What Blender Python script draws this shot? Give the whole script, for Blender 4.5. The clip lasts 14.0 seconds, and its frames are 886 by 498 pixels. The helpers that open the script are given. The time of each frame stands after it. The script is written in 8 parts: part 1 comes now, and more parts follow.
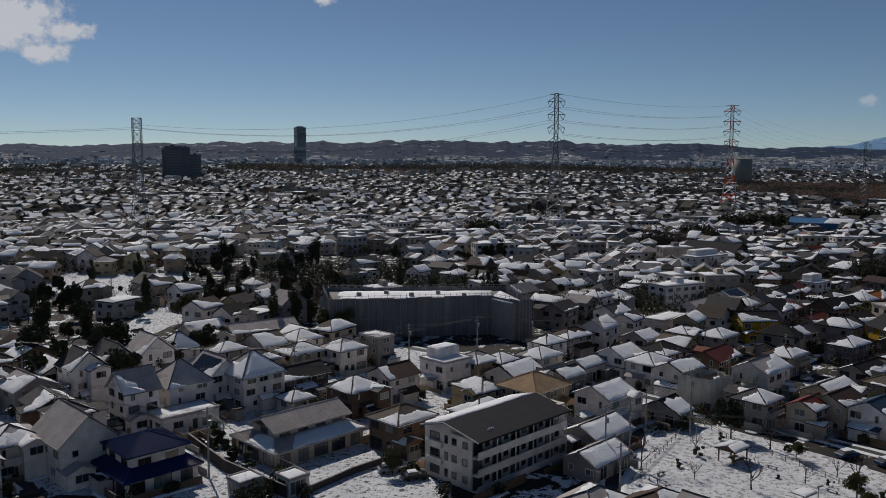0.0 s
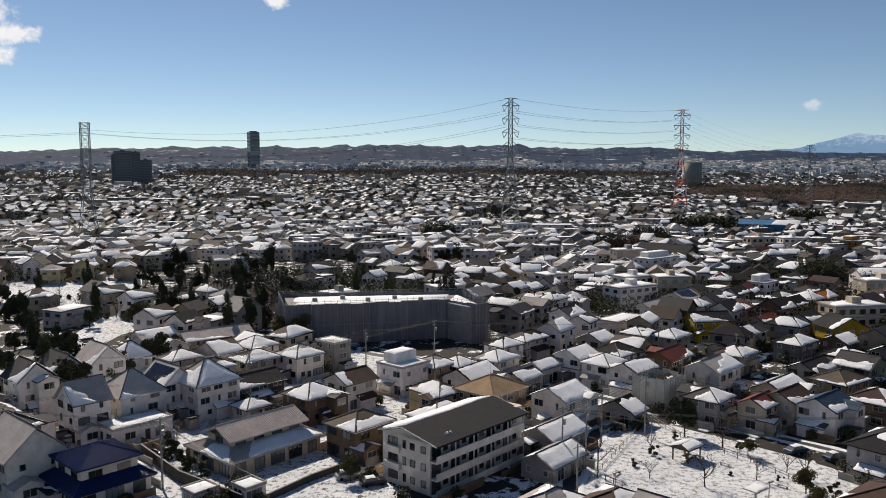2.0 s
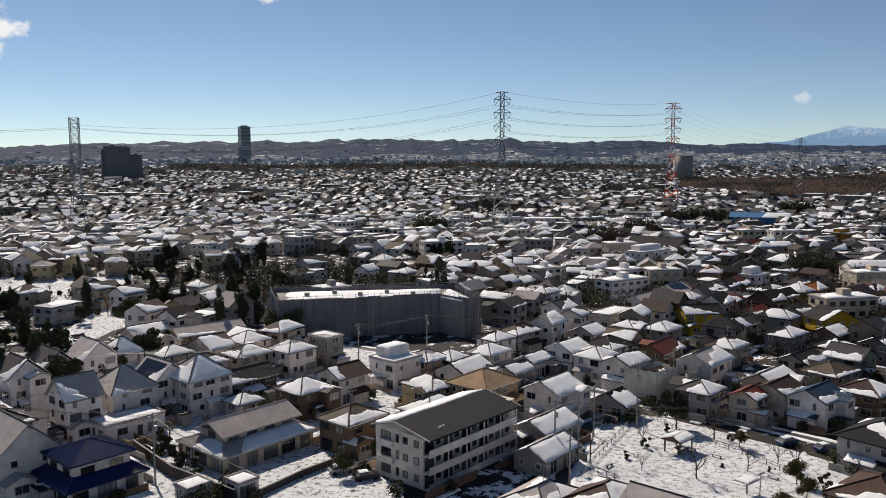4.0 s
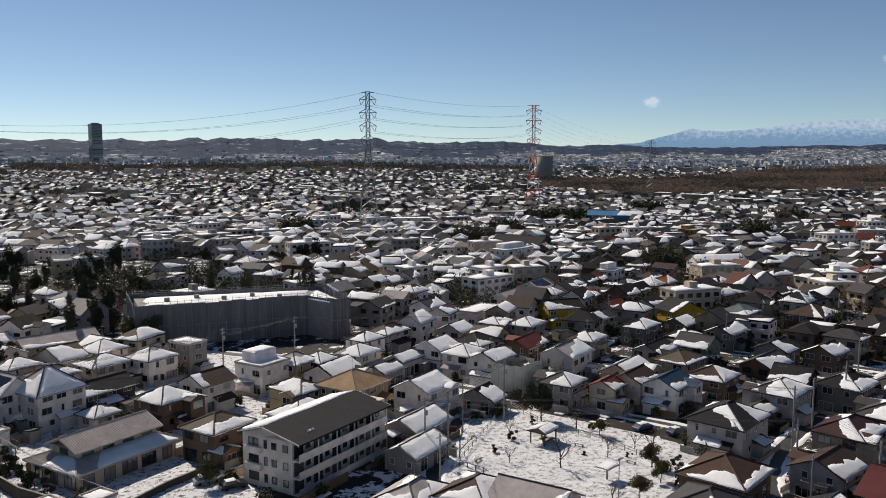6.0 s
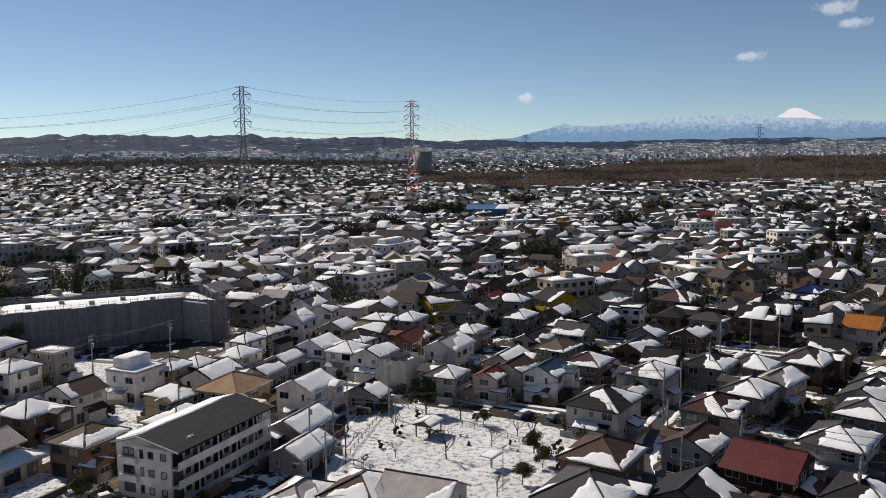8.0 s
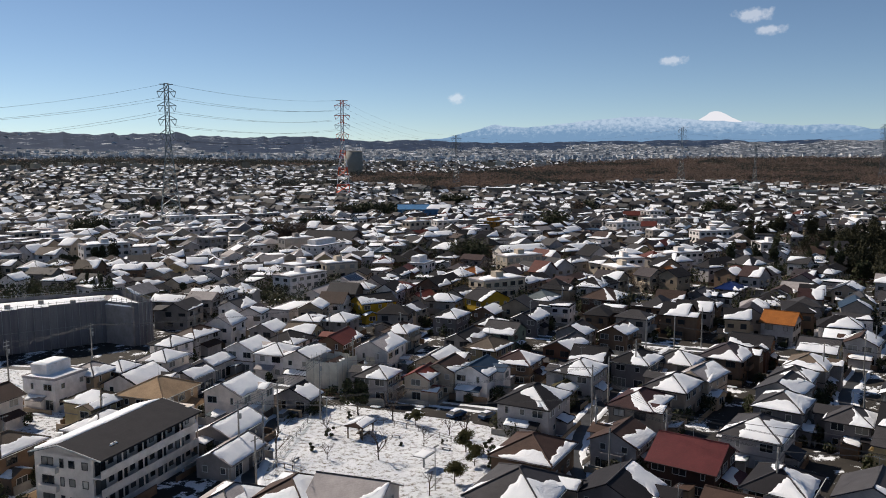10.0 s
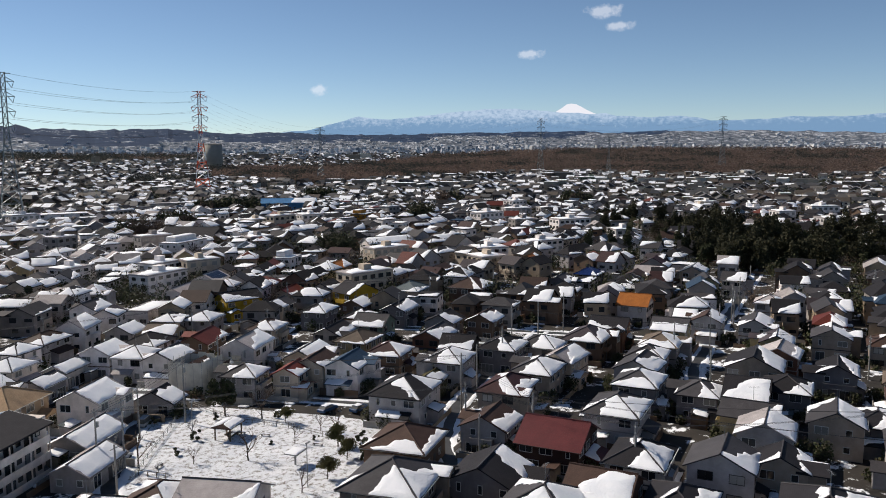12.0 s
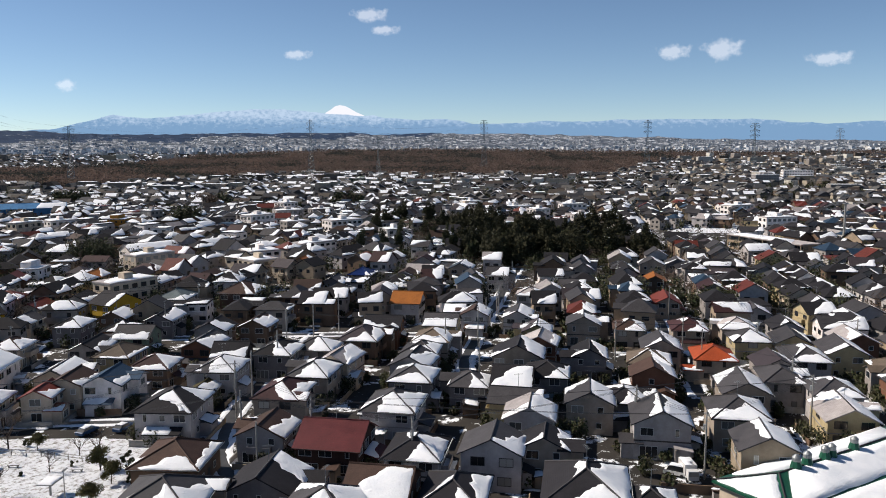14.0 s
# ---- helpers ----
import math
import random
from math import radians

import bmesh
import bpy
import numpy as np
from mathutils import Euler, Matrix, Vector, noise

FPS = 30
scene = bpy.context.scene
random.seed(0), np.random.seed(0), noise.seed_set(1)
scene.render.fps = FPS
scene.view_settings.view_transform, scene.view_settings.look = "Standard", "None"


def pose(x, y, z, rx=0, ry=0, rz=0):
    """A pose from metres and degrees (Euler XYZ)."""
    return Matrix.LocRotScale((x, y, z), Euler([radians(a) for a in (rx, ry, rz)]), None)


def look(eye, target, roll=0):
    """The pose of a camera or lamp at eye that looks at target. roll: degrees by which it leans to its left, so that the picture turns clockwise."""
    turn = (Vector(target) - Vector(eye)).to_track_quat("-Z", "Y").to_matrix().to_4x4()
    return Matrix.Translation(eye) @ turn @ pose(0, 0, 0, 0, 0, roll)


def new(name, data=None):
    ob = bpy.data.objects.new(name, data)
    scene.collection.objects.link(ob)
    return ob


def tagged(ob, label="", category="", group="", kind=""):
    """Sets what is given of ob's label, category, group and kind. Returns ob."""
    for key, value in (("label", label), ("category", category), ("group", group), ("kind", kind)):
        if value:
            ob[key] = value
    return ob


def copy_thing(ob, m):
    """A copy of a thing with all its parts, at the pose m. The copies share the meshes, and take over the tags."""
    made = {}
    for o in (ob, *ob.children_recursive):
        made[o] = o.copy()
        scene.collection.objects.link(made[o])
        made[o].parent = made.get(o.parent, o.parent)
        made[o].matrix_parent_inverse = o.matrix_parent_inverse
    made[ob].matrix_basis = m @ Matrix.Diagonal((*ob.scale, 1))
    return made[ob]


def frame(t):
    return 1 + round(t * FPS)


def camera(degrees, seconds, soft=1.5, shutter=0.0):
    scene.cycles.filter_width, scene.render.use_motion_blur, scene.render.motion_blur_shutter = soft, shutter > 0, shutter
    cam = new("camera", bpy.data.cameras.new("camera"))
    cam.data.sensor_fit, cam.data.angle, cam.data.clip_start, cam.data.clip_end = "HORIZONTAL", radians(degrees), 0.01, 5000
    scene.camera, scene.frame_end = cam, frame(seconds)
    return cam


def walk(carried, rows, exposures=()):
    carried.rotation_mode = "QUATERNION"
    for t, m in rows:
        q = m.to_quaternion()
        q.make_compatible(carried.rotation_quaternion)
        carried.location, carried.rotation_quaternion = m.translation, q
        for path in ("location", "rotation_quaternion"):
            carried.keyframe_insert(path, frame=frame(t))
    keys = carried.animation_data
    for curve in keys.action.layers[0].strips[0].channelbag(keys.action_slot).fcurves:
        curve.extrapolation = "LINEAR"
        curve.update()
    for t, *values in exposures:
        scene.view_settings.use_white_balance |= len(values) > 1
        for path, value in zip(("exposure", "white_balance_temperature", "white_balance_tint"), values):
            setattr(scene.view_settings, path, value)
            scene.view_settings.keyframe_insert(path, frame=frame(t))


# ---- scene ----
from collections import Counter
from itertools import product

# ---------------------------------------------------------------- camera
EYE = 52.0
cam = camera(57.5, 14.0, soft=0.95)
ROWS = (
    (0, 0.891, -6.227, 0.235),
    (0.5, 2.753, -5.985, 0.220),
    (1, 2.428, -5.893, 0.182),
    (1.5, 0.684, -5.853, 0.045),
    (2, -2.232, -5.917, 0.010),
    (2.2, -3.136, -5.954, -0.197),
    (4.3, -2.599, -6.450, -0.190),
    (4.5, -1.846, -6.504, -0.046),
    (5, -3.937, -6.412, -0.024),
    (5.5, -9.224, -6.546, 0.067),
    (6, -12.220, -6.349, -0.018),
    (6.5, -9.339, -6.381, -0.130),
    (7, -9.808, -6.590, -0.086),
    (7.5, -13.212, -6.417, -0.301),
    (8, -20.684, -6.696, -0.449),
    (10.3, -27.404, -6.763, -0.255),
    (10.5, -28.623, -6.818, -0.393),
    (11, -27.534, -6.982, -0.509),
    (11.5, -32.919, -7.106, -0.549),
    (12, -35.055, -7.314, -0.476),
    (12.5, -35.748, -7.321, -0.443),
    (13, -38.106, -7.310, -0.446),
    (13.5, -38.447, -7.262, -0.326),
    (14, -51.169, -7.301, -0.140),
)
walk(cam, [(t, pose(0, 0, EYE, 90 + p, 0, y) @ pose(0, 0, 0, 0, 0, r)) for t, y, p, r in ROWS],
     exposures=[(t, e + 0.04, k, 13) for t, e, k in ((0, -0.92, 6050), (0.5, -0.66, 6250), (1.0, -0.38, 6400), (1.5, -0.14, 6500), (2.2, -0.06, 6500), (8.2, -0.06, 6450), (11, 0.06, 6250), (13.2, 0.12, 6220), (14, 0.22, 6200))])

# ---------------------------------------------------------------- world, sun
SUN_AZ, SUN_EL = 116.0, 41.0            # degrees from +x, and above the horizon
world = bpy.data.worlds.new("winter_sky")
scene.world = world
world.use_nodes = True
wn = world.node_tree.nodes
sky = wn.new("ShaderNodeTexSky")
sky.sky_type = "NISHITA"
sky.sun_disc = False
sky.sun_elevation = radians(SUN_EL)
sky.sun_rotation = radians(90 - SUN_AZ)
sky.altitude = 100
sky.air_density = 0.6
sky.dust_density = 0.05
sky.ozone_density = 2.0
tone = wn.new("ShaderNodeMix")
tone.data_type, tone.blend_type = "RGBA", "MULTIPLY"
tone.inputs[0].default_value, tone.inputs[7].default_value = 1.0, (0.985, 1.0, 0.935, 1)
world.node_tree.links.new(sky.outputs[0], tone.inputs[6])
world.node_tree.links.new(tone.outputs[2], wn["Background"].inputs[0])
wn["Background"].inputs[1].default_value = 0.086
sun = new("sun", bpy.data.lights.new("sun", "SUN"))
sun.data.energy, sun.data.angle, sun.data.color = 5.0, radians(0.5), (1.0, 0.9, 0.75)
sd = Vector((math.cos(radians(SUN_AZ)) * math.cos(radians(SUN_EL)), math.sin(radians(SUN_AZ)) * math.cos(radians(SUN_EL)), math.sin(radians(SUN_EL))))
sun.matrix_world = look(sd * 200, (0, 0, 0))
SUN2 = Vector((sd.x, sd.y)).normalized()


# ---------------------------------------------------------------- materials
def base_mat(name, rough=0.8, metal=0.0, spec=0.3):
    m = bpy.data.materials.new(name)
    m.use_nodes = True
    b = m.node_tree.nodes["Principled BSDF"]
    b.inputs["Roughness"].default_value = rough
    b.inputs["Metallic"].default_value = metal
    b.inputs["Specular IOR Level"].default_value = spec
    return m, m.node_tree.nodes, m.node_tree.links, b


def ramp(nodes, stops, mode="LINEAR"):
    r = nodes.new("ShaderNodeValToRGB")
    r.color_ramp.interpolation = mode
    els = r.color_ramp.elements
    while len(els) < len(stops):
        els.new(0.5)
    for e, (p, c) in zip(els, stops):
        e.position, e.color = p, (*c, 1) if len(c) == 3 else c
    return r


def coords(nodes, links, scale=(1, 1, 1), kind="Object"):
    tc, mp = nodes.new("ShaderNodeTexCoord"), nodes.new("ShaderNodeMapping")
    mp.inputs["Scale"].default_value = scale
    links.new(tc.outputs[kind], mp.inputs[0])
    return mp.outputs[0]


def noise_tex(nodes, links, vec, scale, detail=4, rough=0.6):
    n = nodes.new("ShaderNodeTexNoise")
    n.inputs["Scale"].default_value, n.inputs["Detail"].default_value, n.inputs["Roughness"].default_value = scale, detail, rough
    links.new(vec, n.inputs["Vector"])
    return n.outputs[0]


def mixed(nodes, links, fac, a, b, mode="MIX"):
    n = nodes.new("ShaderNodeMix")
    n.data_type, n.blend_type = "RGBA", mode
    for sock, v in ((n.inputs[0], fac), (n.inputs[6], a), (n.inputs[7], b)):
        if isinstance(v, (int, float)):
            sock.default_value = v
        elif isinstance(v, tuple):
            sock.default_value = (*v, 1)
        else:
            links.new(v, sock)
    return n.outputs[2]


def bump(nodes, links, b, height, strength=0.3, dist=0.05):
    n = nodes.new("ShaderNodeBump")
    n.inputs["Strength"].default_value, n.inputs["Distance"].default_value = strength, dist
    links.new(height, n.inputs["Height"])
    links.new(n.outputs[0], b.inputs["Normal"])


def worn(name, color, rough=0.8, dirt=0.35, scale=0.5, fine=12.0, metal=0.0, relief=0.25, vary=0.12, stretch=(1, 1, 1)):
    """A painted or plastered surface with large stains, fine grain and a shift from object to object."""
    m, n, l, b = base_mat(name, rough, metal)
    v = coords(n, l, stretch)
    big = ramp(n, ((0.35, (0, 0, 0)), (0.75, (1, 1, 1))))
    l.new(noise_tex(n, l, v, scale, 5, 0.65), big.inputs[0])
    fin = noise_tex(n, l, v, fine, 3)
    dark = tuple(c * (1 - dirt) * k for c, k in zip(color, (0.98, 0.96, 0.92)))
    c = mixed(n, l, big.outputs[0], dark, color)
    c = mixed(n, l, 0.16, c, fin, "SOFT_LIGHT")
    oi = n.new("ShaderNodeObjectInfo")
    hs = n.new("ShaderNodeHueSaturation")
    mr = n.new("ShaderNodeMapRange")
    mr.inputs[3].default_value, mr.inputs[4].default_value = 1 - vary, 1 + vary
    l.new(oi.outputs["Random"], mr.inputs[0])
    l.new(mr.outputs[0], hs.inputs["Value"])
    l.new(c, hs.inputs["Color"])
    l.new(hs.outputs[0], b.inputs["Base Color"])
    bump(n, l, b, fin, relief, 0.03)
    return m


def roof_mat(name, color, rough=0.7, pitch=0.28, metal=0.0, relief=0.5, dirt=0.35):
    """Roofing in courses that run level round the house, with weathering."""
    m, n, l, b = base_mat(name, rough, metal, 0.2)
    v = coords(n, l)
    sep, wv = n.new("ShaderNodeSeparateXYZ"), n.new("ShaderNodeMath")
    l.new(v, sep.inputs[0])
    wv.operation = "FRACT"
    sc = n.new("ShaderNodeMath")
    sc.operation = "MULTIPLY"
    sc.inputs[1].default_value = 1 / pitch * 2.2
    l.new(sep.outputs[2], sc.inputs[0])
    l.new(sc.outputs[0], wv.inputs[0])
    big = ramp(n, ((0.3, (0, 0, 0)), (0.7, (1, 1, 1))))
    l.new(noise_tex(n, l, v, 0.45, 6, 0.7), big.inputs[0])
    fin = noise_tex(n, l, v, 7, 4, 0.7)
    c = mixed(n, l, big.outputs[0], tuple(x * (1 - dirt) for x in color), color)
    c = mixed(n, l, 0.35, c, fin, "OVERLAY")
    course = ramp(n, ((0.0, (0.72, 0.72, 0.72)), (0.18, (1, 1, 1))))
    l.new(wv.outputs[0], course.inputs[0])
    c = mixed(n, l, 0.7, c, course.outputs[0], "MULTIPLY")
    oi, hs, mr = n.new("ShaderNodeObjectInfo"), n.new("ShaderNodeHueSaturation"), n.new("ShaderNodeMapRange")
    mr.inputs[3].default_value, mr.inputs[4].default_value = 0.8, 1.25
    l.new(oi.outputs["Random"], mr.inputs[0])
    l.new(mr.outputs[0], hs.inputs["Value"])
    l.new(c, hs.inputs["Color"])
    l.new(hs.outputs[0], b.inputs["Base Color"])
    bump(n, l, b, wv.outputs[0], relief, 0.03)
    return m


def random_mat(name, stops, rough=0.8, per_island=False, scale=0.4):
    """One surface whose colour differs from house to house."""
    m, n, l, b = base_mat(name, rough)
    src = n.new("ShaderNodeNewGeometry").outputs["Random Per Island"] if per_island else n.new("ShaderNodeObjectInfo").outputs["Random"]
    r = ramp(n, [(i / len(stops), c) for i, c in enumerate(stops)], "CONSTANT")
    l.new(src, r.inputs[0])
    v = coords(n, l)
    g = ramp(n, ((0.3, (0.62, 0.61, 0.6)), (0.7, (1, 1, 1))))
    l.new(noise_tex(n, l, v, scale, 5, 0.7), g.inputs[0])
    c = mixed(n, l, 0.8, r.outputs[0], g.outputs[0], "MULTIPLY")
    l.new(c, b.inputs["Base Color"])
    return m


def snow_mat():
    m, n, l, b = base_mat("settled_snow", 0.75, 0, 0.25)
    v = coords(n, l)
    big = ramp(n, ((0.3, (0.76, 0.78, 0.81)), (0.65, (0.88, 0.885, 0.895))))
    l.new(noise_tex(n, l, v, 0.35, 5), big.inputs[0])
    l.new(big.outputs[0], b.inputs["Base Color"])
    b.inputs["Subsurface Weight"].default_value = 0.0
    bump(n, l, b, noise_tex(n, l, v, 2.2, 6, 0.75), 0.85, 0.22)
    return m


def glass_mat():
    m, n, l, b = base_mat("window_glass", 0.06, 0.0, 0.6)
    r = ramp(n, ((0.0, (0.012, 0.014, 0.016)), (0.5, (0.03, 0.032, 0.035)), (0.7, (0.1, 0.1, 0.095)), (0.85, (0.2, 0.195, 0.18)), (1.0, (0.4, 0.38, 0.34))))
    l.new(n.new("ShaderNodeObjectInfo").outputs["Random"], r.inputs[0])
    l.new(r.outputs[0], b.inputs["Base Color"])
    return m


SNOW = snow_mat()
GLASS = glass_mat()
FRAME_W = worn("window_frame_white", (0.62, 0.62, 0.6), 0.5, 0.2)
FRAME_D = worn("window_frame_dark", (0.06, 0.05, 0.045), 0.4, 0.2)
CONCRETE = worn("raw_concrete", (0.34, 0.33, 0.31), 0.85, 0.4, 0.4)
STEEL = worn("galvanised_steel", (0.33, 0.35, 0.36), 0.5, 0.3, metal=0.5)
DARK = worn("dark_metal", (0.045, 0.045, 0.048), 0.5, 0.3)
WOOD = worn("weathered_timber", (0.16, 0.12, 0.08), 0.8, 0.4, stretch=(1, 1, 0.2))
ROOFS = {k: roof_mat("roof_" + k, tuple(0.64 * q * k for q, k in zip(c, (1.05, 0.98, 1.01))), r) for k, c, r in (
    ("grey", (0.09, 0.09, 0.092), 0.7), ("light", (0.66, 0.64, 0.6), 0.75), ("dark", (0.034, 0.034, 0.038), 0.85),
    ("brown", (0.10, 0.062, 0.045), 0.7), ("tan", (0.20, 0.165, 0.12), 0.75), ("maroon", (0.085, 0.04, 0.038), 0.65),
    ("purple", (0.095, 0.08, 0.085), 0.65), ("red", (0.23, 0.055, 0.035), 0.6), ("orange", (0.55, 0.2, 0.035), 0.65),
    ("vermilion", (0.5, 0.1, 0.03), 0.65), ("blue", (0.05, 0.10, 0.16), 0.5), ("navy", (0.02, 0.045, 0.17), 0.25),
    ("teal", (0.2, 0.26, 0.26), 0.6), ("olive", (0.13, 0.115, 0.04), 0.7), ("thatch", (0.72, 0.69, 0.63), 0.9),
    ("straw", (0.46, 0.34, 0.2), 0.9), ("solar", (0.05, 0.055, 0.065), 0.35), ("azure", (0.12, 0.34, 0.62), 0.5), ("orangewall", (0.2, 0.19, 0.17), 0.7))}
ROOFS["redmetal"] = roof_mat("roof_red_metal", (0.105, 0.024, 0.025), 0.5, 0.5)
# slate, beige and pale are grey, cream and white darkened for shaded walls
WALLS = {k: worn("wall_" + k, tuple(0.76 * q * k for q, k in zip(c, (1.05, 0.985, 0.975))), 0.85, 0.3) for k, c in (
    ("white", (1.12, 1.11, 1.08)), ("cream", (0.74, 0.66, 0.52)), ("tan", (0.46, 0.38, 0.27)), ("tanmodern", (0.52, 0.45, 0.33)),
    ("grey", (0.42, 0.415, 0.41)), ("concrete", (0.40, 0.39, 0.37)), ("brown", (0.22, 0.155, 0.105)), ("dark", (0.09, 0.08, 0.075)),
    ("darkwood", (0.075, 0.042, 0.03)), ("slate", (0.23, 0.23, 0.24)), ("beige", (0.45, 0.40, 0.33)), ("pale", (0.57, 0.57, 0.57)), ("apartment", (1.12, 1.06, 0.95)), ("yellow", (0.62, 0.43, 0.03)), ("creamyellow", (0.62, 0.54, 0.32)), ("pink", (0.62, 0.45, 0.42)),
    ("green", (0.27, 0.36, 0.27)), ("brick", (0.24, 0.12, 0.075)), ("darkbrick", (0.13, 0.08, 0.06)), ("orangewall", (0.5, 0.24, 0.04)), ("azure", (0.07, 0.24, 0.5)))}
FAR_WALL = random_mat("distant_wall", ((0.6, 0.57, 0.5), (0.42, 0.36, 0.27), (0.26, 0.23, 0.2), (0.38, 0.33, 0.26), (0.13, 0.1, 0.075), (0.5, 0.47, 0.42), (0.2, 0.17, 0.14), (0.3, 0.25, 0.18)), 0.85, True)
FAR_ROOF = random_mat("distant_roof", ((0.06, 0.06, 0.064), (0.03, 0.03, 0.034), (0.1, 0.095, 0.09), (0.055, 0.04, 0.033), (0.075, 0.075, 0.075), (0.13, 0.12, 0.11), (0.085, 0.07, 0.055), (0.04, 0.044, 0.052)), 0.75, True)


# far city walls, paled and blued in colour to stand for haze
FAR_HAZED = random_mat("pale_city_wall", ((0.74, 0.75, 0.77), (0.5, 0.52, 0.55), (0.82, 0.82, 0.82), (0.36, 0.39, 0.43), (0.6, 0.58, 0.55), (0.25, 0.28, 0.32)), 0.85, True)


def ground_mat():
    m, n, l, b = base_mat("winter_ground", 0.9, 0, 0.2)
    v = coords(n, l)
    soil = ramp(n, ((0.3, (0.022, 0.021, 0.02)), (0.55, (0.04, 0.035, 0.03)), (0.8, (0.065, 0.055, 0.04))))
    l.new(noise_tex(n, l, v, 0.06, 6, 0.7), soil.inputs[0])
    cover = ramp(n, ((0.545, (0, 0, 0)), (0.58, (1, 1, 1))))
    l.new(noise_tex(n, l, v, 0.16, 6, 0.72), cover.inputs[0])
    c = mixed(n, l, cover.outputs[0], soil.outputs[0], (0.8, 0.82, 0.85))
    l.new(c, b.inputs["Base Color"])
    bump(n, l, b, noise_tex(n, l, v, 1.5, 4), 0.4, 0.15)
    return m


def trodden_mat(name, lo, hi, dirt=(0.10, 0.085, 0.06)):
    m, n, l, b = base_mat(name, 0.85, 0, 0.25)
    v = coords(n, l)
    fac = ramp(n, ((lo, (1, 1, 1)), (hi, (0, 0, 0))))
    l.new(noise_tex(n, l, v, 0.9, 7, 0.75), fac.inputs[0])
    big = ramp(n, ((0.3, (0.74, 0.76, 0.8)), (0.7, (0.88, 0.89, 0.91))))
    l.new(noise_tex(n, l, v, 0.2, 4), big.inputs[0])
    l.new(mixed(n, l, fac.outputs[0], big.outputs[0], dirt), b.inputs["Base Color"])
    bump(n, l, b, noise_tex(n, l, v, 1.3, 5, 0.75), 1.0, 0.6)
    return m


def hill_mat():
    """Wooded hills and plains far away, with a few snowy clearings; the navy tones are painted haze."""
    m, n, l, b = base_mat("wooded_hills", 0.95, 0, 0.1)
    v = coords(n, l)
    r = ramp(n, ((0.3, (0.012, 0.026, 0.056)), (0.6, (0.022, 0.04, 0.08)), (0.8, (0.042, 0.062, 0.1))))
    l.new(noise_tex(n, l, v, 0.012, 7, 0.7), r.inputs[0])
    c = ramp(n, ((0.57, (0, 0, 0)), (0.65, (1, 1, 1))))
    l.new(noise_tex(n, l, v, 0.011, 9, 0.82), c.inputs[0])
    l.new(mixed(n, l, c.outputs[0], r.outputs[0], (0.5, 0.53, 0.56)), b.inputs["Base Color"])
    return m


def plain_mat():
    """Snowy plain and small roofs of the far city, in blue-grey tones that paint in haze."""
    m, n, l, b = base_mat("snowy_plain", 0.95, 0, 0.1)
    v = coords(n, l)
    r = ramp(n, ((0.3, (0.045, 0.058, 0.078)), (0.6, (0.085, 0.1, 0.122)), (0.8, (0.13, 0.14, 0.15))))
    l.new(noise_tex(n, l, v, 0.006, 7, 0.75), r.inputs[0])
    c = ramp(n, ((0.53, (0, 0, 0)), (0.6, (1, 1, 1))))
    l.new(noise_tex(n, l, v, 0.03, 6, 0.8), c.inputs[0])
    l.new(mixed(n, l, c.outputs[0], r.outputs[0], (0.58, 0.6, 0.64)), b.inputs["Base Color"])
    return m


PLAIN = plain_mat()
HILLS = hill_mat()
GROUND = ground_mat()
PARK_SNOW = trodden_mat("trodden_snow", 0.37, 0.50, (0.2, 0.18, 0.15))
YARD_SNOW = trodden_mat("yard_snow", 0.39, 0.49, (0.07, 0.062, 0.05))


def asphalt_mat():
    m, n, l, b = base_mat("wet_asphalt", 0.6, 0, 0.4)
    v = coords(n, l)
    a = ramp(n, ((0.3, (0.025, 0.026, 0.028)), (0.75, (0.06, 0.06, 0.062))))
    l.new(noise_tex(n, l, v, 0.5, 6, 0.7), a.inputs[0])
    l.new(a.outputs[0], b.inputs["Base Color"])
    bump(n, l, b, noise_tex(n, l, v, 20, 2), 0.2, 0.02)
    return m


ASPHALT = asphalt_mat()


def leaf_mat(name, stops, rough=0.75, stands=0.0):
    m, n, l, b = base_mat(name, rough, 0, 0.2)
    r = ramp(n, [(i / len(stops), c) for i, c in enumerate(stops)])
    l.new(n.new("ShaderNodeNewGeometry").outputs["Random Per Island"], r.inputs[0])
    c = r.outputs[0]
    if stands:
        v = coords(n, l)
        g = ramp(n, ((0.35, (0.68, 0.7, 0.68)), (0.65, (1.1, 1.02, 0.98))))
        l.new(noise_tex(n, l, v, stands, 5, 0.7), g.inputs[0])
        c = mixed(n, l, 1.0, c, g.outputs[0], "MULTIPLY")
        f = ramp(n, ((0.3, (0.75, 0.75, 0.75)), (0.7, (1.15, 1.15, 1.15))))
        l.new(noise_tex(n, l, v, 0.35, 4, 0.75), f.inputs[0])
        c = mixed(n, l, 1.0, c, f.outputs[0], "MULTIPLY")
        thin = n.new("ShaderNodeBsdfTranslucent")
        l.new(c, thin.inputs["Color"])
        both = n.new("ShaderNodeMixShader")
        both.inputs[0].default_value = 0.45
        l.new(b.outputs[0], both.inputs[1])
        l.new(thin.outputs[0], both.inputs[2])
        l.new(both.outputs[0], next(q for q in n if q.type == "OUTPUT_MATERIAL").inputs["Surface"])
    l.new(c, b.inputs["Base Color"])
    return m


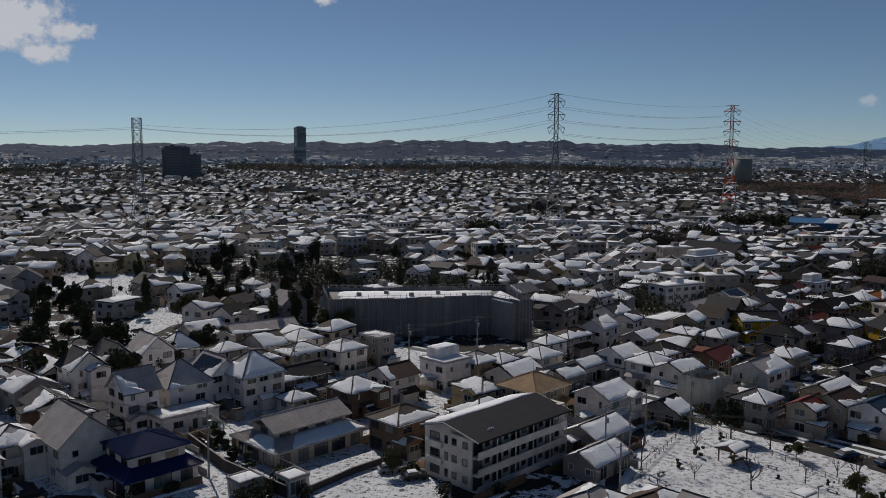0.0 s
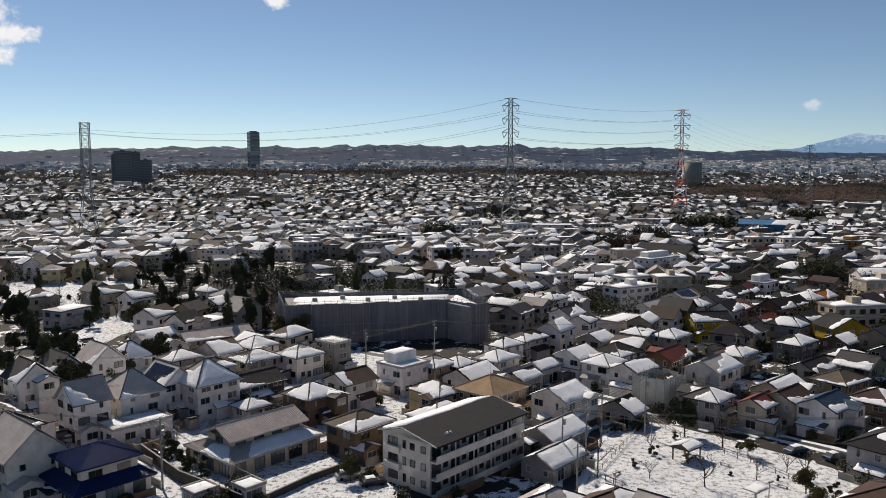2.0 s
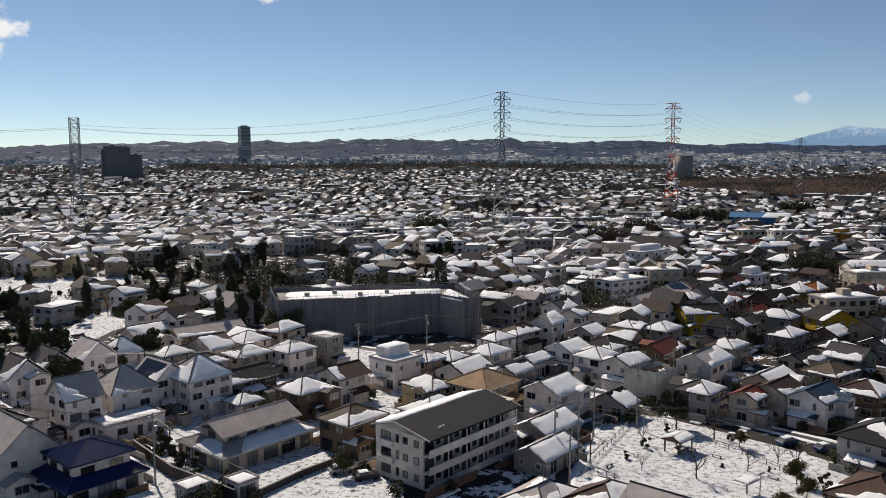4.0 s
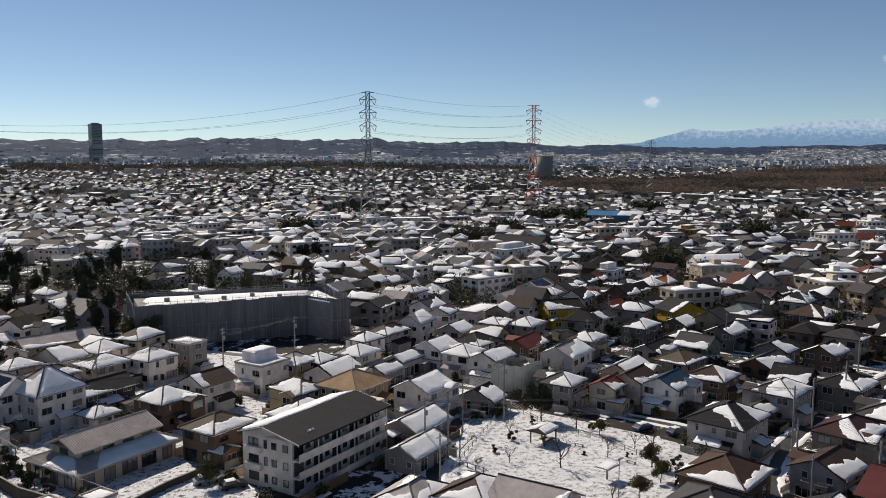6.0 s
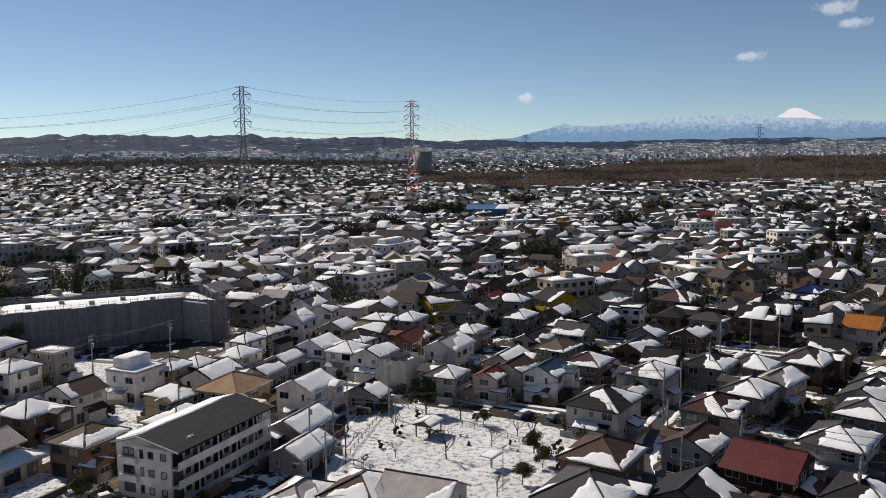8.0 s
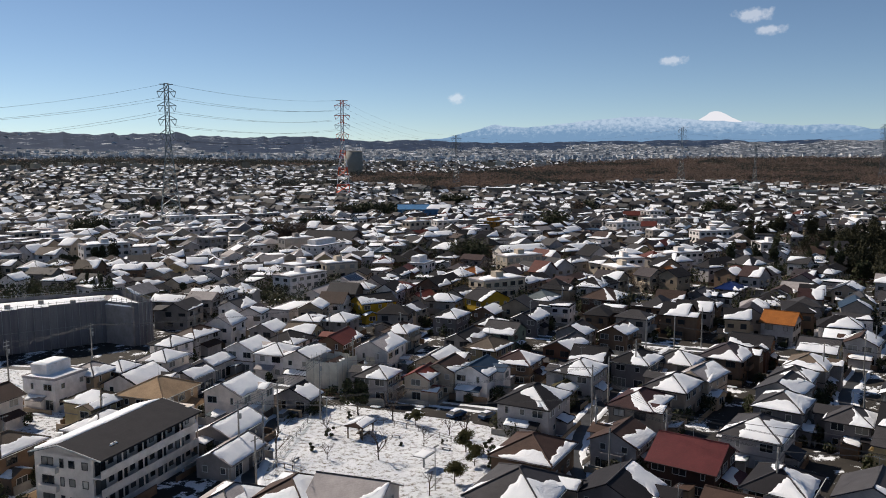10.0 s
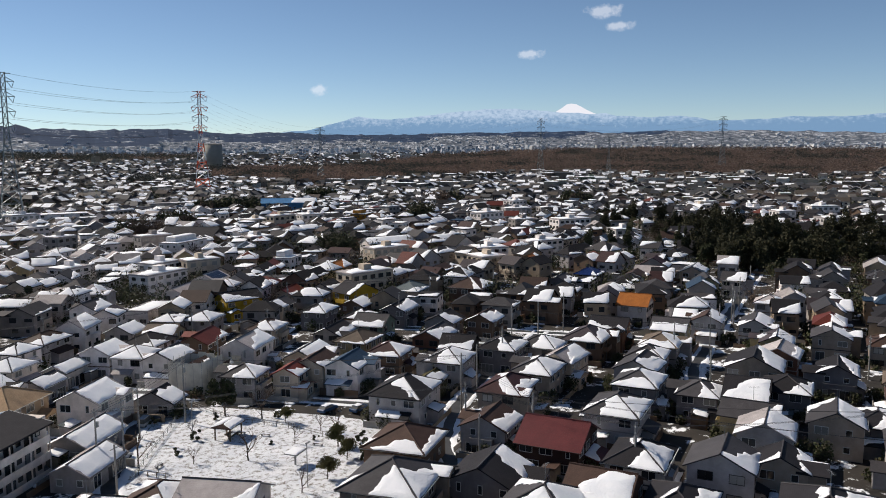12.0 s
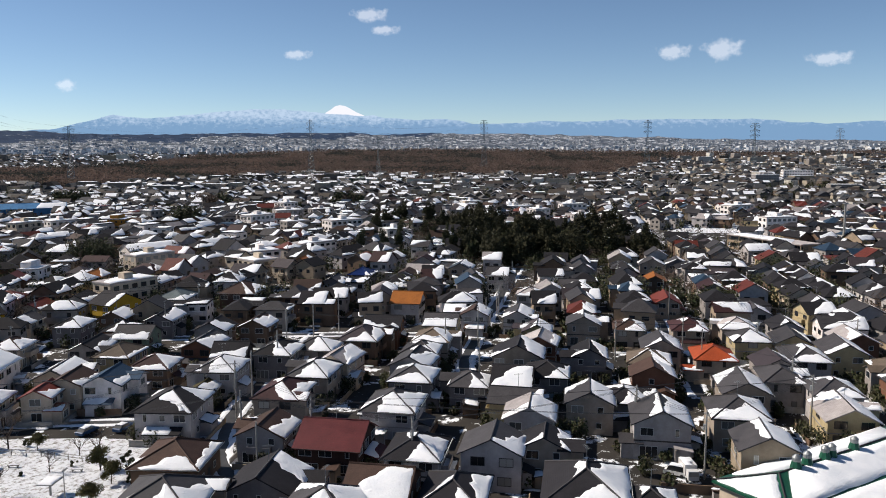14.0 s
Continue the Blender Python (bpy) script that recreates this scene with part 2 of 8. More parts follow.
LEAF = leaf_mat("evergreen_leaves", ((0.028, 0.038, 0.016), (0.045, 0.055, 0.022), (0.07, 0.07, 0.03), (0.05, 0.045, 0.028)))
OLIVE_LEAF = leaf_mat("olive_leaves", ((0.06, 0.065, 0.02), (0.1, 0.095, 0.03), (0.08, 0.07, 0.03)))
BAMBOO = leaf_mat("grove_leaves", ((0.016, 0.02, 0.01), (0.034, 0.034, 0.015), (0.055, 0.048, 0.02), (0.024, 0.025, 0.012)))
TWIG = leaf_mat("bare_twigs", ((0.07, 0.05, 0.038), (0.11, 0.08, 0.06), (0.09, 0.065, 0.05)), 0.9)
WOODS = leaf_mat("distant_bare_woods", ((0.163, 0.122, 0.105), (0.185, 0.138, 0.118), (0.145, 0.112, 0.098), (0.172, 0.13, 0.11), (0.125, 0.104, 0.09), (0.178, 0.133, 0.114)), 0.95, 0.012)
EVERWOODS = leaf_mat("distant_evergreen_woods", ((0.032, 0.042, 0.04), (0.048, 0.056, 0.052), (0.062, 0.058, 0.052), (0.04, 0.048, 0.046)), 0.95, 0.012)
FLOOR = worn("leaf_litter", (0.1, 0.079, 0.068), 0.95, 0.3, 0.5)
BARK = worn("bark", (0.09, 0.07, 0.055), 0.9, 0.4, stretch=(1, 1, 0.3))


# ---------------------------------------------------------------- mesh helpers
def mesh_of(name, verts, faces, mats, index=None, smooth=False):
    me = bpy.data.meshes.new(name)
    me.from_pydata(verts, [], faces)
    for mt in (mats if isinstance(mats, (list, tuple)) else [mats]):
        me.materials.append(mt)
    if index:
        me.polygons.foreach_set("material_index", index)
    if smooth:
        me.polygons.foreach_set("use_smooth", [True] * len(me.polygons))
    me.update()
    return me


class Shape:
    """Collects vertices and faces of one mesh."""

    def __init__(self):
        self.v, self.f, self.m = [], [], []

    def add(self, verts, faces, mat=0):
        o = len(self.v)
        self.v += [tuple(p) for p in verts]
        self.f += [tuple(i + o for i in f) for f in faces]
        self.m += [mat] * len(faces)

    def box(self, x0, y0, z0, x1, y1, z1, mat=0, turn=None):
        p = [Vector(q) for q in ((x0, y0, z0), (x1, y0, z0), (x1, y1, z0), (x0, y1, z0), (x0, y0, z1), (x1, y0, z1), (x1, y1, z1), (x0, y1, z1))]
        if turn is not None:
            p = [turn @ q for q in p]
        self.add(p, ((0, 3, 2, 1), (4, 5, 6, 7), (0, 1, 5, 4), (1, 2, 6, 5), (2, 3, 7, 6), (3, 0, 4, 7)), mat)

    def beam(self, a, b, r, mat=0, sides=4, r2=None):
        a, b = Vector(a), Vector(b)
        ax = (b - a).normalized()
        s = ax.orthogonal().normalized()
        t = ax.cross(s)
        r2 = r if r2 is None else r2
        ring = [(s * math.cos(i * math.tau / sides) + t * math.sin(i * math.tau / sides)) for i in range(sides)]
        vs = [a + q * r for q in ring] + [b + q * r2 for q in ring]
        fs = [(i, (i + 1) % sides, (i + 1) % sides + sides, i + sides) for i in range(sides)]
        fs += [tuple(range(sides))[::-1], tuple(range(sides, 2 * sides))]
        self.add(vs, fs, mat)

    def tube(self, pts, r, sides=3, mat=0):
        """One connected tube along a line of points."""
        ring = [(math.cos(i * math.tau / sides), math.sin(i * math.tau / sides)) for i in range(sides)]
        d = (Vector(pts[-1]) - Vector(pts[0])).normalized()
        s = d.orthogonal().normalized()
        t = d.cross(s)
        vs = [Vector(p) + s * (r * a) + t * (r * b) for p in pts for a, b in ring]
        fs = [(k * sides + i, k * sides + (i + 1) % sides, (k + 1) * sides + (i + 1) % sides, (k + 1) * sides + i) for k in range(len(pts) - 1) for i in range(sides)]
        self.add(vs, fs, mat)

    def slab(self, polys, thick, mat=0):
        """Top faces, each a list of points; the sheet gets a thickness downwards and closed rims."""
        key, vs = {}, []
        faces = []
        for p in polys:
            f = []
            for q in p:
                k = tuple(round(c, 3) for c in q)
                if k not in key:
                    key[k] = len(vs)
                    vs.append(Vector(q))
                f.append(key[k])
            faces.append(tuple(f))
        n = len(vs)
        edges = Counter(tuple(sorted((f[i], f[(i + 1) % len(f)]))) for f in faces for i in range(len(f)))
        down = Vector((0, 0, thick))
        allv = vs + [q - down for q in vs]
        out = list(faces) + [tuple(i + n for i in reversed(f)) for f in faces]
        for f in faces:
            for i in range(len(f)):
                a, b = f[i], f[(i + 1) % len(f)]
                if edges[tuple(sorted((a, b)))] == 1:
                    out.append((b, a, a + n, b + n))
        self.add(allv, out, mat)

    def mesh(self, name, mats, smooth=False):
        return mesh_of(name, self.v, self.f, mats, self.m, smooth)


def part(name, data, parent, m=None, label=""):
    ob = new(name, data)
    ob.parent = parent
    if m is not None:
        ob.matrix_basis = m
    if label:
        ob["label"] = label
    return ob


def thing(name, m, label, category, group="", kind="", data=None):
    ob = new(name, data)
    ob.matrix_basis = m
    return tagged(ob, label, category, group, kind)


# ---------------------------------------------------------------- terrain
HILL = ((-180, 0.3), (-85, 0.22), (-74, 0.3), (-67, 0.44), (-60, 0.66), (-51, 0.84), (-44, 0.8), (-40, 0.88), (-35, 0.86), (-31, 0.7), (-28, 0.72), (-20, 1.03), (-12.6, 1.18), (-4, 1.34), (3, 1.33), (11, 1.25), (18, 1.05), (25, 0.9), (180, 0.6))


def azimuth(x, y):
    return math.degrees(math.atan2(-x, y))


def smooth(a, b, x):
    u = min(1, max(0, (x - a) / (b - a)))
    return u * u * (3 - 2 * u)


def terrain(x, y):
    r, az = math.hypot(x, y), azimuth(x, y)
    if r < 900:
        return 0.0
    left = smooth(-30, 0, az)
    z = smooth(900, 3600, r) * (38 + 14 * left)
    if r > 3000:
        top = EYE + 4500 * math.tan(radians(np.interp(az, [a for a, _ in HILL], [b for _, b in HILL])))
        wave = 1 + 0.10 * noise.noise((az * 0.22, 3.1, 0)) + 0.07 * noise.noise((az * 0.9, 7.7, 0)) + 0.045 * noise.noise((az * 2.6, 1.7, r * 0.002)) + 0.03 * noise.noise((az * 7, 4.2, 0)) + 0.025 * noise.noise((az * 19, 1.1, r * 0.004))
        z += smooth(3100, 4400, r) * max(0, top * wave - z)
    return z
# ---------------------------------------------------------------- the ground sheet
def wooded(az, r):
    """Where the distant woods stand."""
    wob = 90 * noise.noise((az * 0.13, r * 0.0015, 2.0))
    if az < -19:
        front = np.interp(-az, (19, 24, 29, 40, 47, 52, 58, 63, 67, 76, 90), (1300, 1100, 1090, 1360, 1330, 1270, 1260, 1330, 2050, 2300, 2500))
        back = np.interp(-az, (19, 24, 30, 36, 44, 52, 60, 70, 90), (1620, 1650, 1800, 2400, 2900, 2900, 2700, 2600, 2700))
        return front + wob < r < back + wob
    if -19 <= az < 16:
        return 2050 + wob * 2 < r < 2500 + wob * 2 or (az > -19 and 1180 < r < 1240 and az < -14)
    return 1900 + wob < r < 2050 + wob


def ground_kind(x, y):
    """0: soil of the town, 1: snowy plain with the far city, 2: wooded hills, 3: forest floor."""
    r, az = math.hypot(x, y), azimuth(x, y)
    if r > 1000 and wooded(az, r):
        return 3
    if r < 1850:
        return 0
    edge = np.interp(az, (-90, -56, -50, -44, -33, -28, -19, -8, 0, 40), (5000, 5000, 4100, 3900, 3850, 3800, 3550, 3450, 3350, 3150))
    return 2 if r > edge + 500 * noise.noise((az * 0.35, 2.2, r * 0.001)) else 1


def build_ground():
    radii = [0, 20, 60, 120, 200, 300, 450, 650, 900] + list(np.linspace(1100, 4900, 44))
    n = 1200
    vs, fs = [(0, 0, 0)], []
    for r in radii[1:]:
        for i in range(n):
            a = i * math.tau / n
            x, y = r * math.cos(a), r * math.sin(a)
            vs.append((x, y, terrain(x, y)))
    for i in range(n):
        fs.append((0, 1 + i, 1 + (i + 1) % n))
    for k in range(len(radii) - 2):
        o = 1 + k * n
        for i in range(n):
            j = (i + 1) % n
            fs.append((o + i, o + n + i, o + n + j, o + j))
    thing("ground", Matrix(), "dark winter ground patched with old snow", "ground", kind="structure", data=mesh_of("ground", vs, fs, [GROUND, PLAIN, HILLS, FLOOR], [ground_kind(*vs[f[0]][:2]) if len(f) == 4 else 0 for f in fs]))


build_ground()


def strip(name, pts, width, mat, z, label, category, kind="structure", lift=0.0):
    """A road or path along a line of points, with a little thickness."""
    P = [Vector(p) for p in pts]
    L, R = [], []
    for i, p in enumerate(P):
        d = (P[min(i + 1, len(P) - 1)] - P[max(i - 1, 0)]).normalized()
        s = Vector((-d.y, d.x)) * width / 2
        L.append((p.x + s.x, p.y + s.y, z))
        R.append((p.x - s.x, p.y - s.y, z))
    sh = Shape()
    sh.slab([[R[i], R[i + 1], L[i + 1], L[i]] for i in range(len(P) - 1)], z + 0.05)
    return thing(name, Matrix(), label, category, kind=kind, data=sh.mesh(name, mat))


def patch(name, pts, mat, z, label, category, kind="structure"):
    sh = Shape()
    sh.slab([[(x, y, z) for x, y in pts]], z + 0.05)
    return thing(name, Matrix(), label, category, kind=kind, data=sh.mesh(name, mat))


# ---------------------------------------------------------------- houses
def win_mesh(w, h, mat, bars):
    """A framed window with recessed panes, one connected mesh."""
    f, g = 0.08, 0.05
    n = bars + 1
    pw = (w - g * bars) / n
    xs = [-w / 2 - f]
    for k in range(n):
        xs += [-w / 2 + k * (pw + g), -w / 2 + k * (pw + g) + pw]
    xs.append(w / 2 + f)
    zs = [-h / 2 - f, -h / 2, h / 2, h / 2 + f]
    vs = [(x, 0.08, z) for z in zs for x in xs]
    c = len(xs)
    fs, ms = [], []
    for j in range(3):
        for i in range(c - 1):
            q = (j * c + i, (j + 1) * c + i, (j + 1) * c + i + 1, j * c + i + 1)
            if j == 1 and i % 2 == 1:
                o = len(vs)
                vs += [(vs[k][0], 0.015, vs[k][2]) for k in q]
                fs.append((o, o + 1, o + 2, o + 3))
                ms.append(1)
                for k in range(4):
                    fs.append((q[k], q[(k + 1) % 4], o + (k + 1) % 4, o + k))
                    ms.append(0)
            else:
                fs.append(q)
                ms.append(0)
    rim = list(range(c)) + [c * 2 - 1, c * 3 - 1] + list(range(c * 4 - 1, c * 3 - 1, -1)) + [c * 2, c]
    o = len(vs)
    vs += [(vs[k][0], -0.03, vs[k][2]) for k in rim]
    for k in range(len(rim)):
        fs.append((rim[k], rim[(k + 1) % len(rim)], o + (k + 1) % len(rim), o + k))
        ms.append(0)
    return mesh_of("window", vs, fs, [mat, GLASS], ms)


WINDOWS = {(k, c): win_mesh(w, h, m, b) for (k, w, h, b) in (("wide", 2.0, 1.25, 1), ("small", 0.9, 1.0, 0), ("slot", 0.55, 1.25, 0), ("door", 1.9, 2.0, 1), ("big", 2.8, 2.0, 2)) for c, m in (("w", FRAME_W), ("d", FRAME_D))}


def roof_polys(kind, w, d, z, rise, over=0.55):
    """The slopes of a roof whose eaves stand at height z, as lists of points."""
    a, b = w / 2 + over, d / 2 + over
    if kind == "gx":
        return [[(-a, -b, z), (a, -b, z), (a, 0, z + rise), (-a, 0, z + rise)], [(a, b, z), (-a, b, z), (-a, 0, z + rise), (a, 0, z + rise)]]
    if kind == "gy":
        return [[(-a, b, z), (-a, -b, z), (0, -b, z + rise), (0, b, z + rise)], [(a, -b, z), (a, b, z), (0, b, z + rise), (0, -b, z + rise)]]
    if w >= d:
        k = max(0.4, a - b)
        p, q = (-k, 0, z + rise), (k, 0, z + rise)
        return [[(-a, -b, z), (a, -b, z), q, p], [(a, b, z), (-a, b, z), p, q], [(-a, b, z), (-a, -b, z), p], [(a, -b, z), (a, b, z), q]]
    k = max(0.4, b - a)
    p, q = (0, -k, z + rise), (0, k, z + rise)
    return [[(-a, -b, z), (a, -b, z), p], [(a, b, z), (-a, b, z), q], [(-a, b, z), (-a, -b, z), p, q], [(a, -b, z), (a, b, z), q, p]]


def clip(P, c, nrm):
    """The part of a convex outline on the far side of a line."""
    out = []
    for i in range(len(P)):
        a, b = P[i], P[(i + 1) % len(P)]
        da, db = (a - c).dot(nrm), (b - c).dot(nrm)
        if da >= 0:
            out.append(a)
        if da * db < 0:
            out.append(a.lerp(b, da / (da - db)))
    return out


def area(P):
    return sum((P[i] - P[0]).cross(P[i + 1] - P[0]).length for i in range(1, len(P) - 1)) / 2


def snow_on(poly, cover, rng, thick=0.13, M=30, yaw=0.0):
    """Settled snow on a slope, melted back from the ridge or from the sunny side along a ragged line."""
    P = [Vector(p) for p in poly]
    n = (P[1] - P[0]).cross(P[2] - P[0]).normalized()
    down = Vector((n.x, n.y, 0))
    side = Vector((-SUN2.x, -SUN2.y, 0))
    side.rotate(Euler((0, 0, -radians(yaw))))
    drift = down.normalized() * rng.uniform(-0.2, 1.0) if down.length > 0.05 else Vector((rng.uniform(-1, 1), rng.uniform(-1, 1), 0))
    drift = drift + side * rng.uniform(0.2, 0.9) + Vector((rng.uniform(-0.5, 0.5), rng.uniform(-0.5, 0.5), 0))
    drift = (drift - n * drift.dot(n)).normalized()
    cen = sum(P, Vector()) / len(P)
    full = area(P)
    Q, cut = P, None
    if cover < 0.93:
        ks = [(p - cen).dot(drift) for p in P]
        lo, hi = min(ks), max(ks)
        for _ in range(12):
            mid = (lo + hi) / 2
            q = clip(P, cen + drift * mid, drift)
            if len(q) > 2 and area(q) > cover * full:
                lo = mid
            else:
                hi = mid
        Q = clip(P, cen + drift * lo, drift)
        cut = cen + drift * lo
        if len(Q) < 3:
            Q, cut = P, None
    cen = sum(Q, Vector()) / len(Q)
    lens = [(Q[(i + 1) % len(Q)] - Q[i]).length for i in range(len(Q))]
    tot = sum(lens)
    ph = rng.random() * 100
    out, i, acc = [], 0, 0.0
    for k in range(M):
        s = k / M * tot
        while s > acc + lens[i] and i < len(Q) - 1:
            acc += lens[i]
            i += 1
        p = Q[i].lerp(Q[(i + 1) % len(Q)], min(1, (s - acc) / max(0.01, lens[i])))
        free_edge = cut is not None and abs((p - cut).dot(drift)) < 0.05
        wob = noise.noise((p.x * 0.55 + ph, p.y * 0.55, p.z + ph))
        if free_edge:
            p = p + drift * (wob * 1.0 + rng.uniform(-0.16, 0.14))
            f = 0.97
        else:
            f = 0.975 - max(0, wob) * 0.14 - rng.uniform(0, 0.03)
        out.append(cen + (p - cen) * f)
    inside = [clip_to(p, cen, P) for p in out]
    vs = [p + n * 0.012 for p in inside]
    vs += [cen + (p - cen) * max(0.3, 1 - 0.16 / max(0.2, (p - cen).length)) + n * (thick * rng.uniform(0.88, 1.02)) for p in inside]
    vs += [cen + (p - cen) * 0.5 + n * (thick * rng.uniform(1.0, 1.25)) for p in inside]
    vs.append(cen + n * thick * 1.2)
    fs = []
    for k in range(M):
        j = (k + 1) % M
        fs += [(k, j, M + j, M + k), (M + k, M + j, 2 * M + j, 2 * M + k), (2 * M + k, 2 * M + j, 3 * M)]
    return vs, fs


def clip_to(p, c, P):
    """p, pulled towards c until it lies inside the outline P."""
    n = (P[1] - P[0]).cross(P[2] - P[0]).normalized()
    for i in range(len(P)):
        a, b = P[i], P[(i + 1) % len(P)]
        inw = n.cross(b - a).normalized()
        d, dc = (p - a).dot(inw), (c - a).dot(inw)
        if d < 0.04 and dc > 0.05:
            p = c + (p - c) * max(0, (dc - 0.04) / (dc - d))
    return p


def wall_shape(kind, w, d, eave, rise):
    sh = Shape()
    a, b = w / 2, d / 2
    z = eave + 0.02
    vs = [(-a, -b, -0.3), (a, -b, -0.3), (a, b, -0.3), (-a, b, -0.3), (-a, -b, z), (a, -b, z), (a, b, z), (-a, b, z)]
    if kind == "gx":
        g = z + rise * b / (b + 0.55) * 0.97
        sh.add(vs + [(-a, 0, g), (a, 0, g)], ((0, 1, 5, 4), (1, 2, 6, 9, 5), (2, 3, 7, 6), (3, 0, 4, 8, 7), (4, 5, 9, 8), (6, 7, 8, 9)))
    elif kind == "gy":
        g = z + rise * a / (a + 0.55) * 0.97
        sh.add(vs + [(0, -b, g), (0, b, g)], ((0, 1, 5, 8, 4), (1, 2, 6, 5), (2, 3, 7, 9, 6), (3, 0, 4, 7), (5, 6, 9, 8), (7, 4, 8, 9)))
    else:
        sh.add(vs, ((0, 1, 5, 4), (1, 2, 6, 5), (2, 3, 7, 6), (3, 0, 4, 7), (4, 5, 6, 7)))
    return sh


def ridge_shape(polys, top):
    """One connected capping along the ridge and the hips."""
    sh = Shape()
    seen = Counter()
    for p in polys:
        for i in range(len(p)):
            seen[tuple(sorted((p[i], p[(i + 1) % len(p)])))] += 1
    knot = {}
    for (a, b), k in seen.items():
        if k == 2:
            o = len(sh.v)
            sh.beam(Vector(a) + Vector((0, 0, 0.04)), Vector(b) + Vector((0, 0, 0.04)), 0.13, 0, 5)
            for end, q in ((0, a), (5, b)):
                if q not in knot:
                    knot[q] = len(sh.v)
                    sh.v.append((q[0], q[1], q[2] + 0.12))
                sh.f += [(o + end + i, o + end + (i + 1) % 5, knot[q]) for i in range(5)]
                sh.m += [0] * 5
    return sh


FOOT = []            # footprints: x, y, half size


def free(x, y, r):
    return all((x - a) ** 2 + (y - b) ** 2 > (r + c) ** 2 for a, b, c in FOOT)


ROOF_WORD = {"grey": "grey slate", "light": "pale grey", "dark": "near-black", "brown": "brown tiled", "tan": "sandy brown", "maroon": "dark maroon", "purple": "purplish brown", "red": "brick-red", "orange": "orange", "vermilion": "bright orange-red", "blue": "steel-blue", "navy": "deep blue tiled", "teal": "pale blue-green", "olive": "olive", "thatch": "weathered grey tile", "straw": "stripped straw-coloured", "solar": "dark solar-panelled", "azure": "bright blue", "orangewall": "grey", "redmetal": "red sheet-metal"}
KIND_WORD = {"hip": "hipped", "gx": "gabled", "gy": "gabled", "flat": "flat", "flat2": "flat stepped"}
WALL_WORD = {"apartment": "pale cream", "tanmodern": "sand and grey", "darkwood": "dark timber", "creamyellow": "pale yellow", "darkbrick": "dark brick", "orangewall": "ochre orange", "azure": "bright blue"}
house_count = 0


